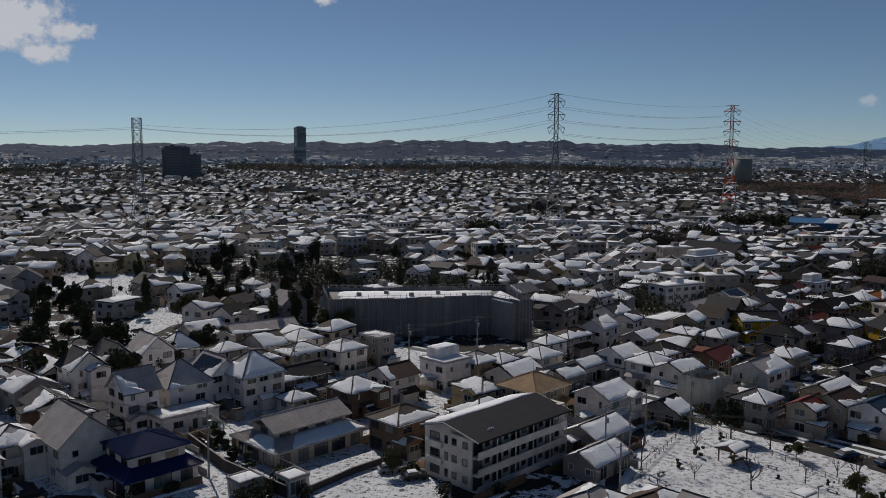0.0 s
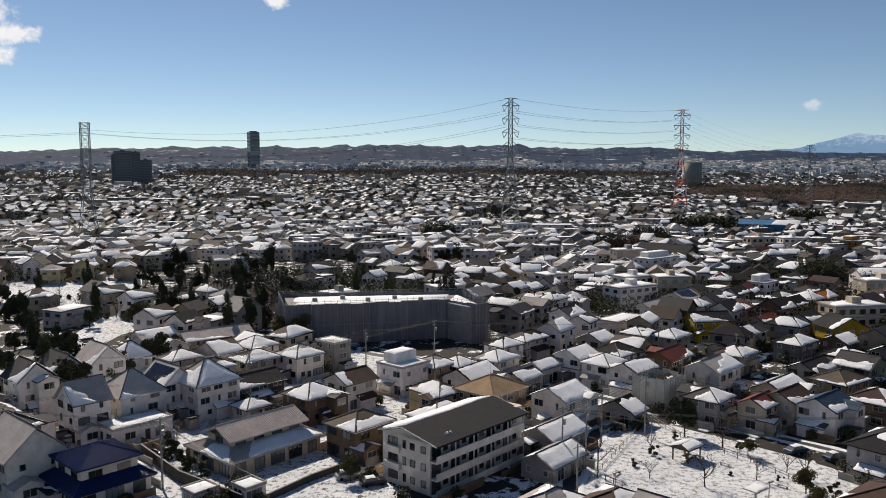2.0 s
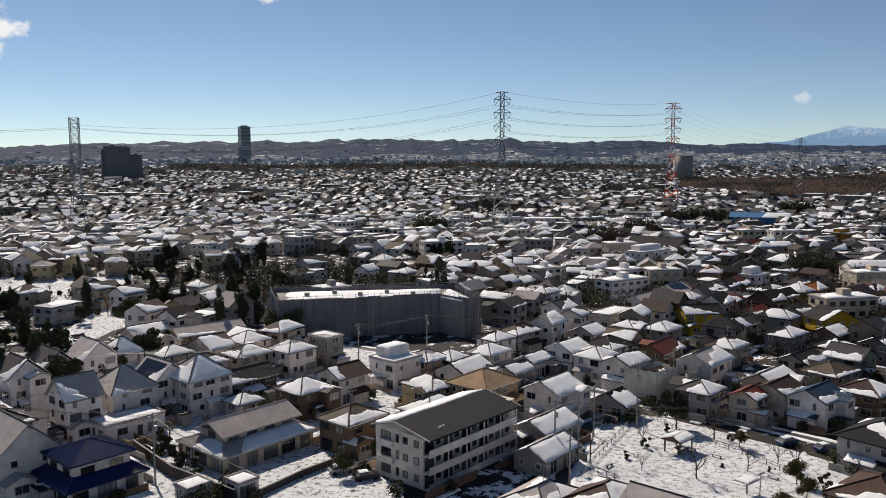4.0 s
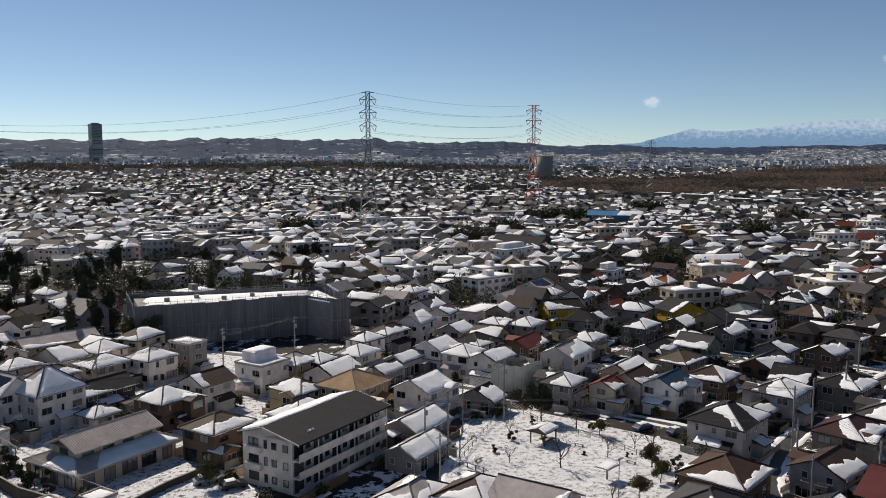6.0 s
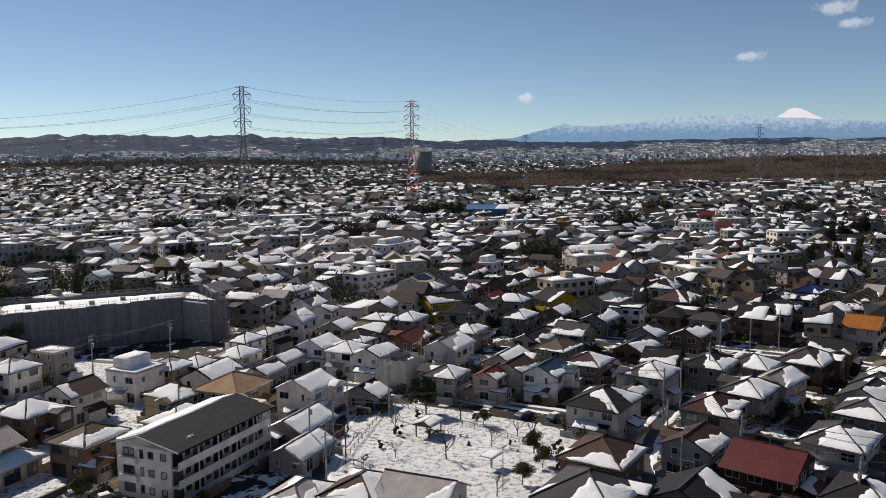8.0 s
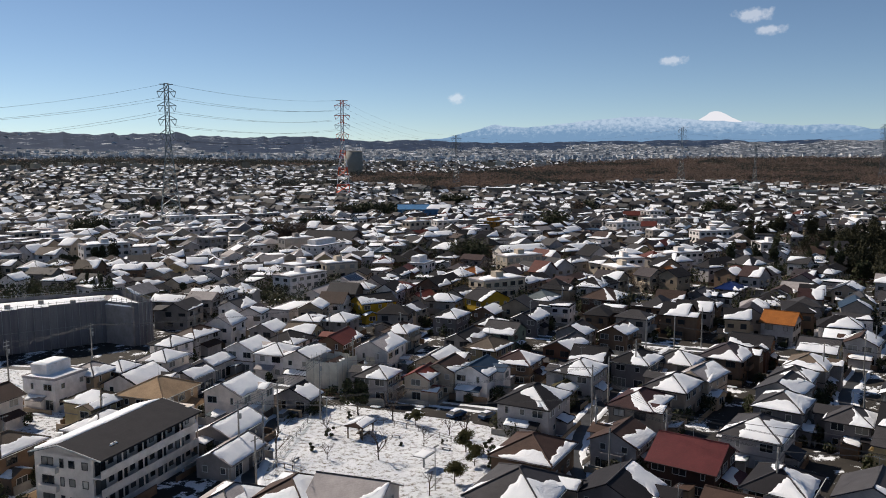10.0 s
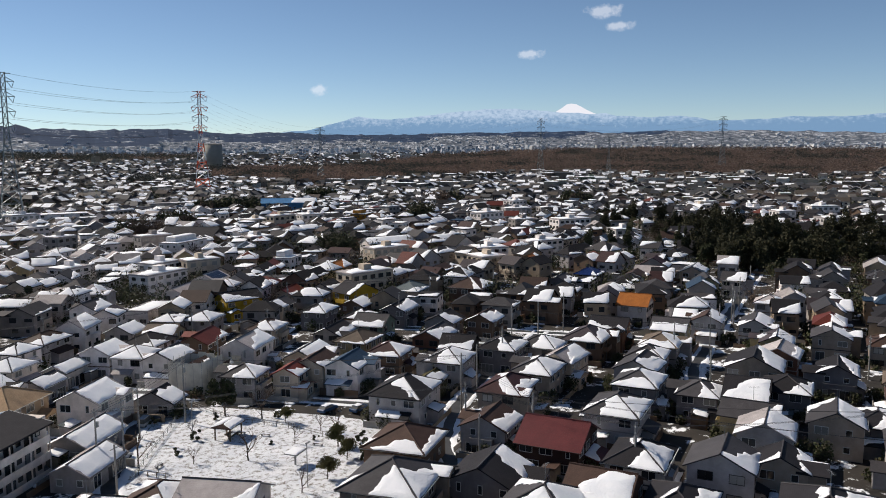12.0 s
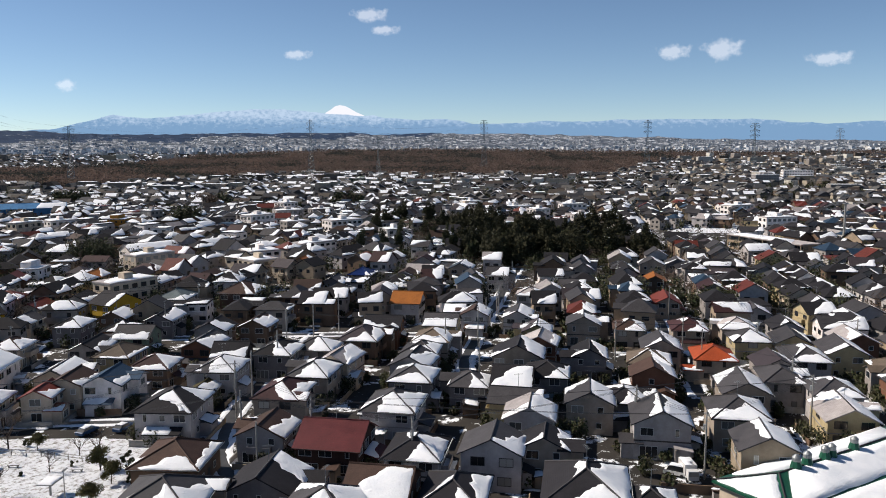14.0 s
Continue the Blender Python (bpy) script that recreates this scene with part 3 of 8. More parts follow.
def house(x, y, yaw, w, d, eave, kind, roof, wall, snow, detail=True, pad=0.7):
    """A two-storey dwelling; w runs along its own x axis, d along its y axis."""
    steep = 1.8 if kind in ("sx", "sy", "shp") else 1.0
    kind = {"sx": "gx", "sy": "gy", "shp": "hip"}.get(kind, kind)
    if max(w, d) < 13:
        w, d = w * 1.09, d * 1.09
    global house_count
    house_count += 1
    rng = random.Random(house_count * 7 + 3)
    FOOT.append((x, y, (w + d) / 4 + pad))
    low = eave < 4.6
    word = "thick snow" if snow > 0.75 else "patchy snow" if snow > 0.25 else "little snow"
    h = thing("house", pose(x, y, 0, 0, 0, yaw), "%s %s with %s %s roof and %s" % (WALL_WORD.get(wall, wall), "low building" if low else "house" if eave < 7 else "tall house", ROOF_WORD[roof], KIND_WORD[kind], word), "house", "houses of the town")
    rise = 0.0 if "flat" in kind else (0.48 if kind == "hip" else 0.5) * (min(w, d) if kind == "hip" else d if kind == "gx" else w) / 2 + 0.25
    rise *= steep
    part("wall", wall_shape(kind, w, d, eave, rise).mesh("wall", WALLS[wall]), h)
    if "flat" in kind:
        rf = Shape()
        a, b = w / 2 + 0.12, d / 2 + 0.12
        rf.box(-a, -b, eave, a, b, eave + 0.2)
        for x0, y0, x1, y1 in ((-a, -b, a, -b + 0.16), (-a, b - 0.16, a, b), (-a, -b + 0.16, -a + 0.16, b - 0.16), (a - 0.16, -b + 0.16, a, b - 0.16)):
            rf.box(x0, y0, eave + 0.2, x1, y1, eave + 0.5)
        part("roof", rf.mesh("roof", ROOFS[roof]), h)
        top = [[(-a + 0.2, -b + 0.2, eave + 0.2), (a - 0.2, -b + 0.2, eave + 0.2), (a - 0.2, b - 0.2, eave + 0.2), (-a + 0.2, b - 0.2, eave + 0.2)]]
        part("snow_cover", mesh_of("snow_cover", *snow_on(top[0], max(0.5, snow), rng, 0.18), SNOW, smooth=True), h)
        if kind == "flat2":
            pent = Shape()
            pent.box(-w * 0.3, -d * 0.05, eave + 0.2, w * 0.42, d * 0.45, eave + 2.5)
            part("penthouse", pent.mesh("penthouse", WALLS[wall]), h)
            q = [(-w * 0.3, -d * 0.05, eave + 2.5), (w * 0.42, -d * 0.05, eave + 2.5), (w * 0.42, d * 0.45, eave + 2.5), (-w * 0.3, d * 0.45, eave + 2.5)]
            part("snow_cover", mesh_of("snow_cover", *snow_on(q, 0.96, rng, 0.22), SNOW, smooth=True), h)
    else:
        polys = roof_polys(kind, w, d, eave - 0.08, rise)
        rf = Shape()
        rf.slab(polys, 0.2)
        part("roof", rf.mesh("roof", ROOFS["light" if roof == "solar" and wall == "white" else roof]), h)
        part("ridge_cap", ridge_shape(polys, eave + rise).mesh("ridge_cap", ROOFS["grey" if roof in ("light", "dark") else roof]), h)
        a, b, zg = w / 2 + 0.6, d / 2 + 0.6, eave - 0.14
        gm = FRAME_W if rng.random() < 0.4 else FRAME_D
        run = [(-a, -b), (a, -b)] if kind == "gx" else [(-a, b), (-a, -b)] if kind == "gy" else [(-a, b), (-a, -b), (a, -b), (a, b)]
        gut = Shape()
        gut.tube([(px, py, zg) for px, py in run], 0.07, 4)
        part("gutter", gut.mesh("gutter", gm), h)
        for p in polys:
            P = [Vector(q) for q in p]
            n = (P[1] - P[0]).cross(P[2] - P[0]).normalized()
            n.rotate(Euler((0, 0, radians(yaw))))
            lit = Vector((n.x, n.y)).normalized().dot(SUN2)
            cover = snow * (0.82 - 0.55 * lit) * rng.uniform(0.6, 1.1)
            if snow >= 0.98:
                cover = 0.97
            if cover > 0.1:
                part("snow_cover", mesh_of("snow_cover", *snow_on(p, min(0.97, cover), rng, 0.10, 46, yaw), SNOW, smooth=True), h)
        if roof == "solar":
            p = polys[0]
            P = [Vector(q) for q in p]
            u, v = P[1] - P[0], P[3] - P[0]
            n = u.cross(v).normalized()
            for i, j in product(range(4), range(2)):
                q = [P[0] + u * (0.1 + 0.2 * (i + s)) * 1.0 + v * (0.12 + 0.38 * (j + t2)) + n * 0.1 for s, t2 in ((0.03, 0.03), (0.97, 0.03), (0.97, 0.97), (0.03, 0.97))]
                sp = Shape()
                sp.slab([q], 0.06)
                part("solar_panel", sp.mesh("solar_panel", SOLAR), h)
    if detail and not low and "flat" not in kind and max(w, d) < 13.5 and rng.random() < 0.68:
        ww, wd = rng.uniform(3.2, 4.6), rng.uniform(1.6, 2.8)
        we = eave if rng.random() < 0.5 else 2.9
        sx = rng.choice((-1, 1)) * (w / 2 - ww / 2 - 0.1)
        sy = rng.choice((-1, -1, 1))
        mm = pose(sx, sy * (d / 2 + wd / 2 - 0.6), 0)
        wr = 0.42 * ww / 2 + 0.1
        part("wing_wall", wall_shape("gy", ww, wd + 1.2, we, wr).mesh("wing_wall", WALLS[wall]), h, mm)
        wp = roof_polys("gy", ww, wd + 1.2, we - 0.06, wr, 0.4)
        ws = Shape()
        ws.slab(wp, 0.16)
        part("wing_roof", ws.mesh("wing_roof", ROOFS["light" if roof == "solar" else roof]), h, mm)
        for p in wp:
            if rng.random() < snow:
                part("snow_cover", mesh_of("snow_cover", *snow_on(p, rng.uniform(0.35, 0.9), rng), SNOW, smooth=True), h, mm)
        part("window", WINDOWS[("wide", "w")], h, mm @ pose(0, sy * (wd / 2 + 0.6), we - 1.2, 0, 0, 0 if sy > 0 else 180))
    if not detail:
        return h
    fr = rng.choice("wwd")
    if not low and rng.random() < 0.4:
        bc = Shape()
        zb = eave / (2 if eave < 7 else 3) + 0.1
        a, b = w / 2 + 0.05, d / 2 + 0.05
        n0 = [(-a, -b), (a, -b), (a, b), (-a, b)]
        bc.add([(px, py, zz) for zz in (zb, zb + 0.22) for px, py in n0], ((0, 1, 5, 4), (1, 2, 6, 5), (2, 3, 7, 6), (3, 0, 4, 7), (4, 5, 6, 7), (3, 2, 1, 0)))
        part("belt_course", bc.mesh("belt_course", rng.choice((FRAME_D, WALLS["brown"], WALLS["grey"]))), h)
    storeys = 1 if low else 2 if eave < 7 else 3
    sh_ = eave / storeys
    for side in range(4):
        L = w if side % 2 == 0 else d
        off = d / 2 if side % 2 == 0 else w / 2
        turn = Matrix.Rotation(radians((180, 270, 0, 90)[side]), 4, "Z")
        for s in range(storeys):
            n = 3 if L > 9.2 and s else 2 if L > 5.6 else 1
            if side in (1, 2):
                n = 1 if s else 0
            for i in range(n):
                k = rng.choice(("wide", "wide", "small", "slot", "wide")) if s else rng.choice(("door", "wide", "big", "small"))
                if k == "big" and L / n < 3.6:
                    k = "small"
                pos = -L / 2 + L * (i + 0.5) / n + rng.uniform(-0.4, 0.4)
                zz = s * sh_ + (1.35 if k in ("door", "big") else 1.75)
                part("window", WINDOWS[(k, fr)], h, turn @ pose(pos, off, zz))
    sides = [0, 3, 0, 1]
    rng.shuffle(sides)
    for feature, side in zip(("balcony", "porch", "porch"), sides):
        if storeys == 1 or rng.random() < (0.5 if feature == "balcony" else 0.58):
            continue
        L = w if side % 2 == 0 else d
        off = d / 2 if side % 2 == 0 else w / 2
        turn = Matrix.Rotation(radians((180, 270, 0, 90)[side]), 4, "Z")
        bl = min(L - 0.6, rng.uniform(3, 6))
        mm = turn @ pose(rng.uniform(-0.12, 0.12) * L, 0, 0)
        if feature == "balcony":
            bal = Shape()
            z0 = sh_ - 0.1
            bal.box(-bl / 2, off, z0, bl / 2, off + 1.1, z0 + 0.15)
            bal.box(-bl / 2, off + 1.02, z0 + 0.15, bl / 2, off + 1.1, z0 + 1.15)
            bal.box(-bl / 2, off, z0 + 0.15, -bl / 2 + 0.08, off + 1.02, z0 + 1.15)
            bal.box(bl / 2 - 0.08, off, z0 + 0.15, bl / 2, off + 1.02, z0 + 1.15)
            part("balcony", bal.mesh("balcony", WALLS[wall]), h, mm)
        else:
            dp = rng.uniform(1.0, 2.2)
            an = Shape()
            an.box(-bl / 2, off - 0.02, -0.3, bl / 2, off + dp, 2.5)
            part("porch_wall", an.mesh("porch_wall", WALLS[wall]), h, mm)
            pr = Shape()
            e = 0.4
            slope = [(bl / 2 + e, off + dp + e, 2.5), (-bl / 2 - e, off + dp + e, 2.5), (-bl / 2 - e, off + 0.02, 3.3), (bl / 2 + e, off + 0.02, 3.3)]
            pr.slab([slope], 0.15)
            part("porch_roof", pr.mesh("porch_roof", ROOFS[roof]), h, mm)
            if rng.random() < 0.7:
                part("snow_cover", mesh_of("snow_cover", *snow_on(slope, rng.uniform(0.4, 0.95), rng, 0.12, 30), SNOW, smooth=True), h, mm)
    dr = Shape()
    dr.box(-0.5, 0, 0.1, 0.5, 0.06, 2.2)
    part("door", dr.mesh("door", FRAME_D), h, Matrix.Rotation(radians(180), 4, "Z") @ pose(w * rng.uniform(-0.1, 0.1), d / 2, 0))
    if rng.random() < 0.4:
        ant = Shape()
        zt = eave + rise
        ant.beam((0, 0, zt - 0.4), (0, 0, zt + 2.6), 0.035, 0, 4)
        ant.beam((-0.9, 0, zt + 2.4), (0.9, 0, zt + 2.4), 0.02, 0, 4)
        for i in range(6):
            ant.beam((-0.8 + i * 0.32, -0.35, zt + 2.4), (-0.8 + i * 0.32, 0.35, zt + 2.4), 0.015, 0, 4)
        part("antenna", ant.mesh("antenna", STEEL), h, pose(rng.uniform(-1, 1) if kind == "gx" else 0, 0, 0, 0, 0, rng.uniform(0, 180)))
    return h


SOLAR = worn("solar_cells", (0.012, 0.016, 0.03), 0.15, 0.1)
# ---------------------------------------------------------------- open ground: park, roads, yards
PARK = ((44, 160), (31, 138), (26, 122), (36, 104), (60, 98), (80, 121), (68, 138), (52, 156))
patch("park_ground", PARK, PARK_SNOW, 0.06, "trodden white snow covering the small park", "park")
patch("snowy_plots", ((-96, 142), (-62, 120), (-26, 119), (-2, 140), (22, 150), (26, 206), (-20, 226), (-62, 226), (-96, 200)), YARD_SNOW, 0.035, "patchy snow on the plots between the pale houses", "yard")
patch("snowy_field", ((-167.4, 315.8), (-126.4, 275.1), (-123.6, 313.7), (-113.3, 340.6), (-127.5, 383.8), (-201.5, 428.1)), YARD_SNOW, 0.05, "snow-covered field among dark trees", "field")
patch("car_park_ground", ((-20.7, 107.5), (-23.3, 124.1), (-19.7, 133.7), (-14.1, 141.2), (-7.5, 133.1), (-0.3, 123.3), (-0.2, 107.8)), YARD_SNOW, 0.1, "snow-covered gravel yard beside the apartment block", "yard")
patch("snowy_lane", ((-66.2, 121.9), (-54.7, 122.1), (-63.9, 134.4), (-76.0, 142.6)), YARD_SNOW, 0.055, "snow-covered parking place beside the lane", "yard")
patch("snowy_yard", ((-47.7, 155.8), (-39.7, 143.1), (-38.8, 161.4), (-40.3, 173.3), (-50.3, 169.0)), YARD_SNOW, 0.055, "white snow in a walled house yard", "yard")
patch("courtyard", ((-58, 148), (-42, 150), (-36, 140), (-50, 134)), YARD_SNOW, 0.055, "snow-covered courtyard between houses", "yard")
patch("walled_yard", ((-49.1, 158.9), (-46.6, 166.2), (-38.3, 171.3), (-33.7, 163.3), (-37.9, 147.6), (-39.2, 140.3), (-45.2, 140.6)), YARD_SNOW, 0.058, "clean snow in a walled yard behind old houses", "yard")
patch("snowy_lot", ((-150, 150), (-88, 158), (-84, 142), (-110, 118), (-150, 110)), YARD_SNOW, 0.05, "wide snow-covered vacant lot", "yard")
patch("snowy_ground", ((-89.5, 248.8), (-75.9, 278.0), (-107.8, 300.8), (-103.7, 240.2), (-113.7, 232.1), (-91.6, 211.6)), YARD_SNOW, 0.045, "thin snow lying under dark trees", "field")
patch("school_yard", ((460.1, 197.0), (478.5, 166.1), (537.8, 147.5), (583.9, 164.1), (553.1, 212.3)), YARD_SNOW, 0.05, "snow-covered sports ground behind the school", "yard")
patch("white_clearing", ((-34, 285), (-2, 290), (4, 318), (-30, 322)), YARD_SNOW, 0.05, "snow-covered clearing between bare trees", "field")
patch("front_garden", ((-24.6, 119.4), (-18.1, 119.1), (-12.8, 126.5), (-8.3, 135.7), (-13.1, 140.6), (-20.8, 131.1)), YARD_SNOW, 0.062, "snow-covered front garden of the old tiled house", "yard")
ROADS = (
    (((70, 96), (79, 113), (91, 126), (105, 137), (128, 152), (150, 166)), 4.2),
    (((128, 96), (152, 116), (188, 136), (223, 155), (262, 176), (300, 196)), 4.2),
    (((20, 100), (26, 128), (36, 152), (50, 168), (70, 190), (96, 214)), 4.2),
    (((-70, 100), (-62, 114), (-50, 108), (-34, 110)), 4.5),
    (((-96, 150), (-80, 138), (-66, 120)), 4.2),
    (((52, 166), (70, 148), (88, 128)), 3.5),
    (((160, 60), (200, 84), (250, 112), (300, 140)), 4.2),
    (((96, 214), (140, 176), (176, 130)), 4.5),
    (((-20, 180), (10, 206), (50, 246), (90, 286)), 4.2),
    (((50, 168), (20, 196), (-14, 222)), 4.5))
for pts, wd in ROADS:
    strip("road", pts, wd, ASPHALT, 0.09, "wet dark asphalt lane with snow along its edges", "road")


def near_road(x, y, gap):
    for pts, wd in ROADS:
        for (ax, ay), (bx, by) in zip(pts, pts[1:]):
            dx, dy = bx - ax, by - ay
            u = min(1, max(0, ((x - ax) * dx + (y - ay) * dy) / (dx * dx + dy * dy)))
            if math.hypot(x - ax - u * dx, y - ay - u * dy) < gap + wd / 2:
                return True
    return False


def snow_bank(pts, wd, seed):
    """Ploughed snow along a road's edge: one low uneven ridge."""
    rng = random.Random(seed)
    P = [Vector(p) for p in pts]
    line = []
    for a, b in zip(P, P[1:]):
        k = max(2, int((b - a).length / 1.2))
        line += [(a.lerp(b, i / k), (b - a).normalized()) for i in range(k)]
    vs, fs = [], []
    for p, d in line:
        s = Vector((-d.y, d.x))
        h, w_, o = max(0.02, 0.14 + 0.22 * noise.noise((p.x * 0.25, p.y * 0.25, seed)) + rng.uniform(-0.04, 0.04)), 0.7 + 0.5 * noise.noise((p.x * 0.2, p.y * 0.2, seed + 9)) + rng.uniform(-0.1, 0.1), rng.uniform(-0.08, 0.08)
        for k, z in ((-w_, 0.07), (-w_ * 0.4 + o, 0.09 + h), (w_ * 0.4 + o, 0.09 + h * 0.8), (w_, 0.07)):
            q = p + s * k
            vs.append((q.x, q.y, z))
    for i in range(len(line) - 1):
        fs += [(4 * i + j, 4 * i + 4 + j, 4 * i + 5 + j, 4 * i + 1 + j) for j in range(3)]
    return thing("snow_bank", Matrix(), "ridge of ploughed snow along the lane's edge", "snow bank", "snow banks", "stuff", mesh_of("snow_bank", vs, fs, SNOW, smooth=True))


for k, (pts, wd) in enumerate(ROADS):
    for s in (-1, 1):
        line = []
        for i, p in enumerate(pts):
            d = (Vector(pts[min(i + 1, len(pts) - 1)]) - Vector(pts[max(i - 1, 0)])).normalized()
            line.append((p[0] - d.y * s * wd * 0.42, p[1] + d.x * s * wd * 0.42))
        snow_bank(line, wd, k * 2 + s)


# ground kept for larger buildings further down
for x, y, k in ((116, 30, 8), (126, 25, 9), (137, 21, 9), (148, 18, 9), (112, 22, 7), (124, 16, 8), (136, 11, 8), (401, 119, 14), (411, 137, 10), (390, 101, 10), (385, 124, 9), (53.7, 169.8, 5.5), (61.7, 173.5, 3.5), (118.8, 46.5, 5), (-42.0, 150.9, 6), (-38.9, 161.0, 5), (-63.0, 158.5, 5), (-44.0, 143.4, 4), (-73.2, 164.3, 4), (-56.7, 143.2, 4.5)):
    FOOT.append((x, y, k))
# ---------------------------------------------------------------- the three-storey apartment block
def apartment():
    x, y, yaw, L, D, E = 7.4, 134.2, 46, 23.0, 12.0, 8.6
    h = thing("apartment_block", pose(x, y, 0, 0, 0, yaw), "cream three-storey apartment block with open galleries and a dark gabled roof", "apartment block")
    FOOT.append((x, y, 9)), FOOT.append((x - 6, y - 6, 7)), FOOT.append((x + 6, y + 6, 7))
    rise = 1.55
    part("wall", wall_shape("gx", L, D - 1.4, E, rise * 0.9).mesh("wall", WALLS["apartment"]), h, pose(0, 0.7, 0))
    a, b = L / 2 + 0.5, D / 2 + 0.6
    polys = [[(-a, -b, E), (a, -b, E), (a, 1.2, E + rise), (-a, 1.2, E + rise)], [(a, b, E), (-a, b, E), (-a, 1.2, E + rise), (a, 1.2, E + rise)]]
    rf = Shape()
    rf.slab(polys, 0.28)
    part("roof", rf.mesh("roof", ROOFS["dark"]), h)
    for sx in (-a - 0.02, a + 0.02):
        fas = Shape()
        fas.tube([(sx, -b, E - 0.1), (sx, 1.2, E + rise - 0.1), (sx, b, E - 0.1)], 0.14, 4)
        part("fascia", fas.mesh("fascia", FRAME_W), h)
    rng = random.Random(5)
    part("snow_cover", mesh_of("snow_cover", *snow_on(polys[1], 0.97, rng, 0.2), SNOW, smooth=True), h)
    for q in ((-7.5, 0.4), (-6.9, 0.55), (-6.2, 0.45)):
        px = [(q[0] - q[1] / 2, -4.6, E + 0.45), (q[0] + q[1] / 2, -4.6, E + 0.45), (q[0] + q[1] / 2, -4.0, E + 0.63), (q[0] - q[1] / 2, -4.0, E + 0.63)]
        part("snow_lump", mesh_of("snow_lump", *snow_on(px, 0.9, rng, 0.1), SNOW, smooth=True), h)
    tri = Shape()
    tri.add([(-L / 2, -D / 2 + 0.2, E - 0.2), (-L / 2, D / 2, E - 0.2), (-L / 2, 1.2, E + rise - 0.35), (-L / 2 + 0.3, -D / 2 + 0.2, E - 0.2), (-L / 2 + 0.3, D / 2, E - 0.2), (-L / 2 + 0.3, 1.2, E + rise - 0.35)], ((0, 2, 1), (3, 4, 5), (0, 3, 5, 2), (1, 2, 5, 4), (0, 1, 4, 3)))
    part("gable", tri.mesh("gable", WALLS["apartment"]), h)
    for s in range(3):
        z = s * 2.8
        g = Shape()
        g.box(-L / 2, -D / 2 - 0.1, z - 0.12 if s else 0.0, L / 2, -D / 2 + 1.4, z + 0.08)
        g.box(-L / 2, -D / 2 - 0.12, z + 0.08, L / 2, -D / 2 + 0.02, z + 1.15)
        part("gallery", g.mesh("gallery", WALLS["apartment"]), h)
        for i in range(5):
            px = -L / 2 + (i + 0.5) * L / 5
            part("window", WINDOWS[("door", "d")], h, pose(px - 0.9, -D / 2 + 1.35, z + 1.2, 0, 0, 180))
            part("window", WINDOWS[("small", "d")], h, pose(px + 1.3, -D / 2 + 1.35, z + 1.6, 0, 0, 180))
            col = Shape()
            col.box(px + L / 10 - 0.1, -D / 2 - 0.05, z + 1.15, px + L / 10 + 0.1, -D / 2 + 0.1, z + 2.7)
            part("gallery_post", col.mesh("gallery_post", WALLS["apartment"]), h)
        for yy, k in ((3.6, "wide"), (1.0, "slot"), (-0.8, "small"), (-3.2, "small")):
            part("window", WINDOWS[(k, "d")], h, pose(-L / 2, yy, z + 1.6, 0, 0, 90))
            part("window", WINDOWS[(k, "d")], h, pose(L / 2, yy, z + 1.6, 0, 0, 270))
        for sgn in (-1, 1):
            bx = Shape()
            bx.box(sgn * L / 2, D / 2 - 4.4, z + 0.1, sgn * (L / 2 + 0.7), D / 2 - 1.0, z + 1.0) if sgn > 0 else bx.box(-L / 2 - 0.7, D / 2 - 4.4, z + 0.1, -L / 2, D / 2 - 1.0, z + 1.0)
            if s:
                part("balcony", bx.mesh("balcony", WALLS["apartment"]), h)
    for i in range(15):
        stair = Shape()
        stair.box(L / 2 + 0.2, -D / 2 + 0.2 + i * 0.27, 0, L / 2 + 1.3, -D / 2 + 0.47 + i * 0.27, i * 0.187 + 0.19)
        part("stair_step", stair.mesh("stair_step", CONCRETE), h)
    tank = Shape()
    tank.box(L / 2, -D / 2 + 1.6, 0, L / 2 + 1.6, -D / 2 + 4.6, 9.2)
    part("stair_tower", tank.mesh("stair_tower", WALLS["apartment"]), h)


apartment()


# ---------------------------------------------------------------- the block wrapped in netting
def net_mat():
    m, n, l, b = base_mat("grey_building_net", 0.9, 0, 0.1)
    v = coords(n, l, (0.35, 0.35, 0.05))
    r = ramp(n, ((0.25, (0.11, 0.108, 0.122)), (0.55, (0.165, 0.16, 0.17)), (0.8, (0.25, 0.24, 0.24))))
    l.new(noise_tex(n, l, v, 1.0, 4), r.inputs[0])
    v2 = coords(n, l)
    c = mixed(n, l, 0.2, r.outputs[0], noise_tex(n, l, v2, 3.0, 3), "OVERLAY")
    l.new(c, b.inputs["Base Color"])
    bump(n, l, b, noise_tex(n, l, v, 3.0, 4), 0.6, 0.2)
    return m


NET = net_mat()


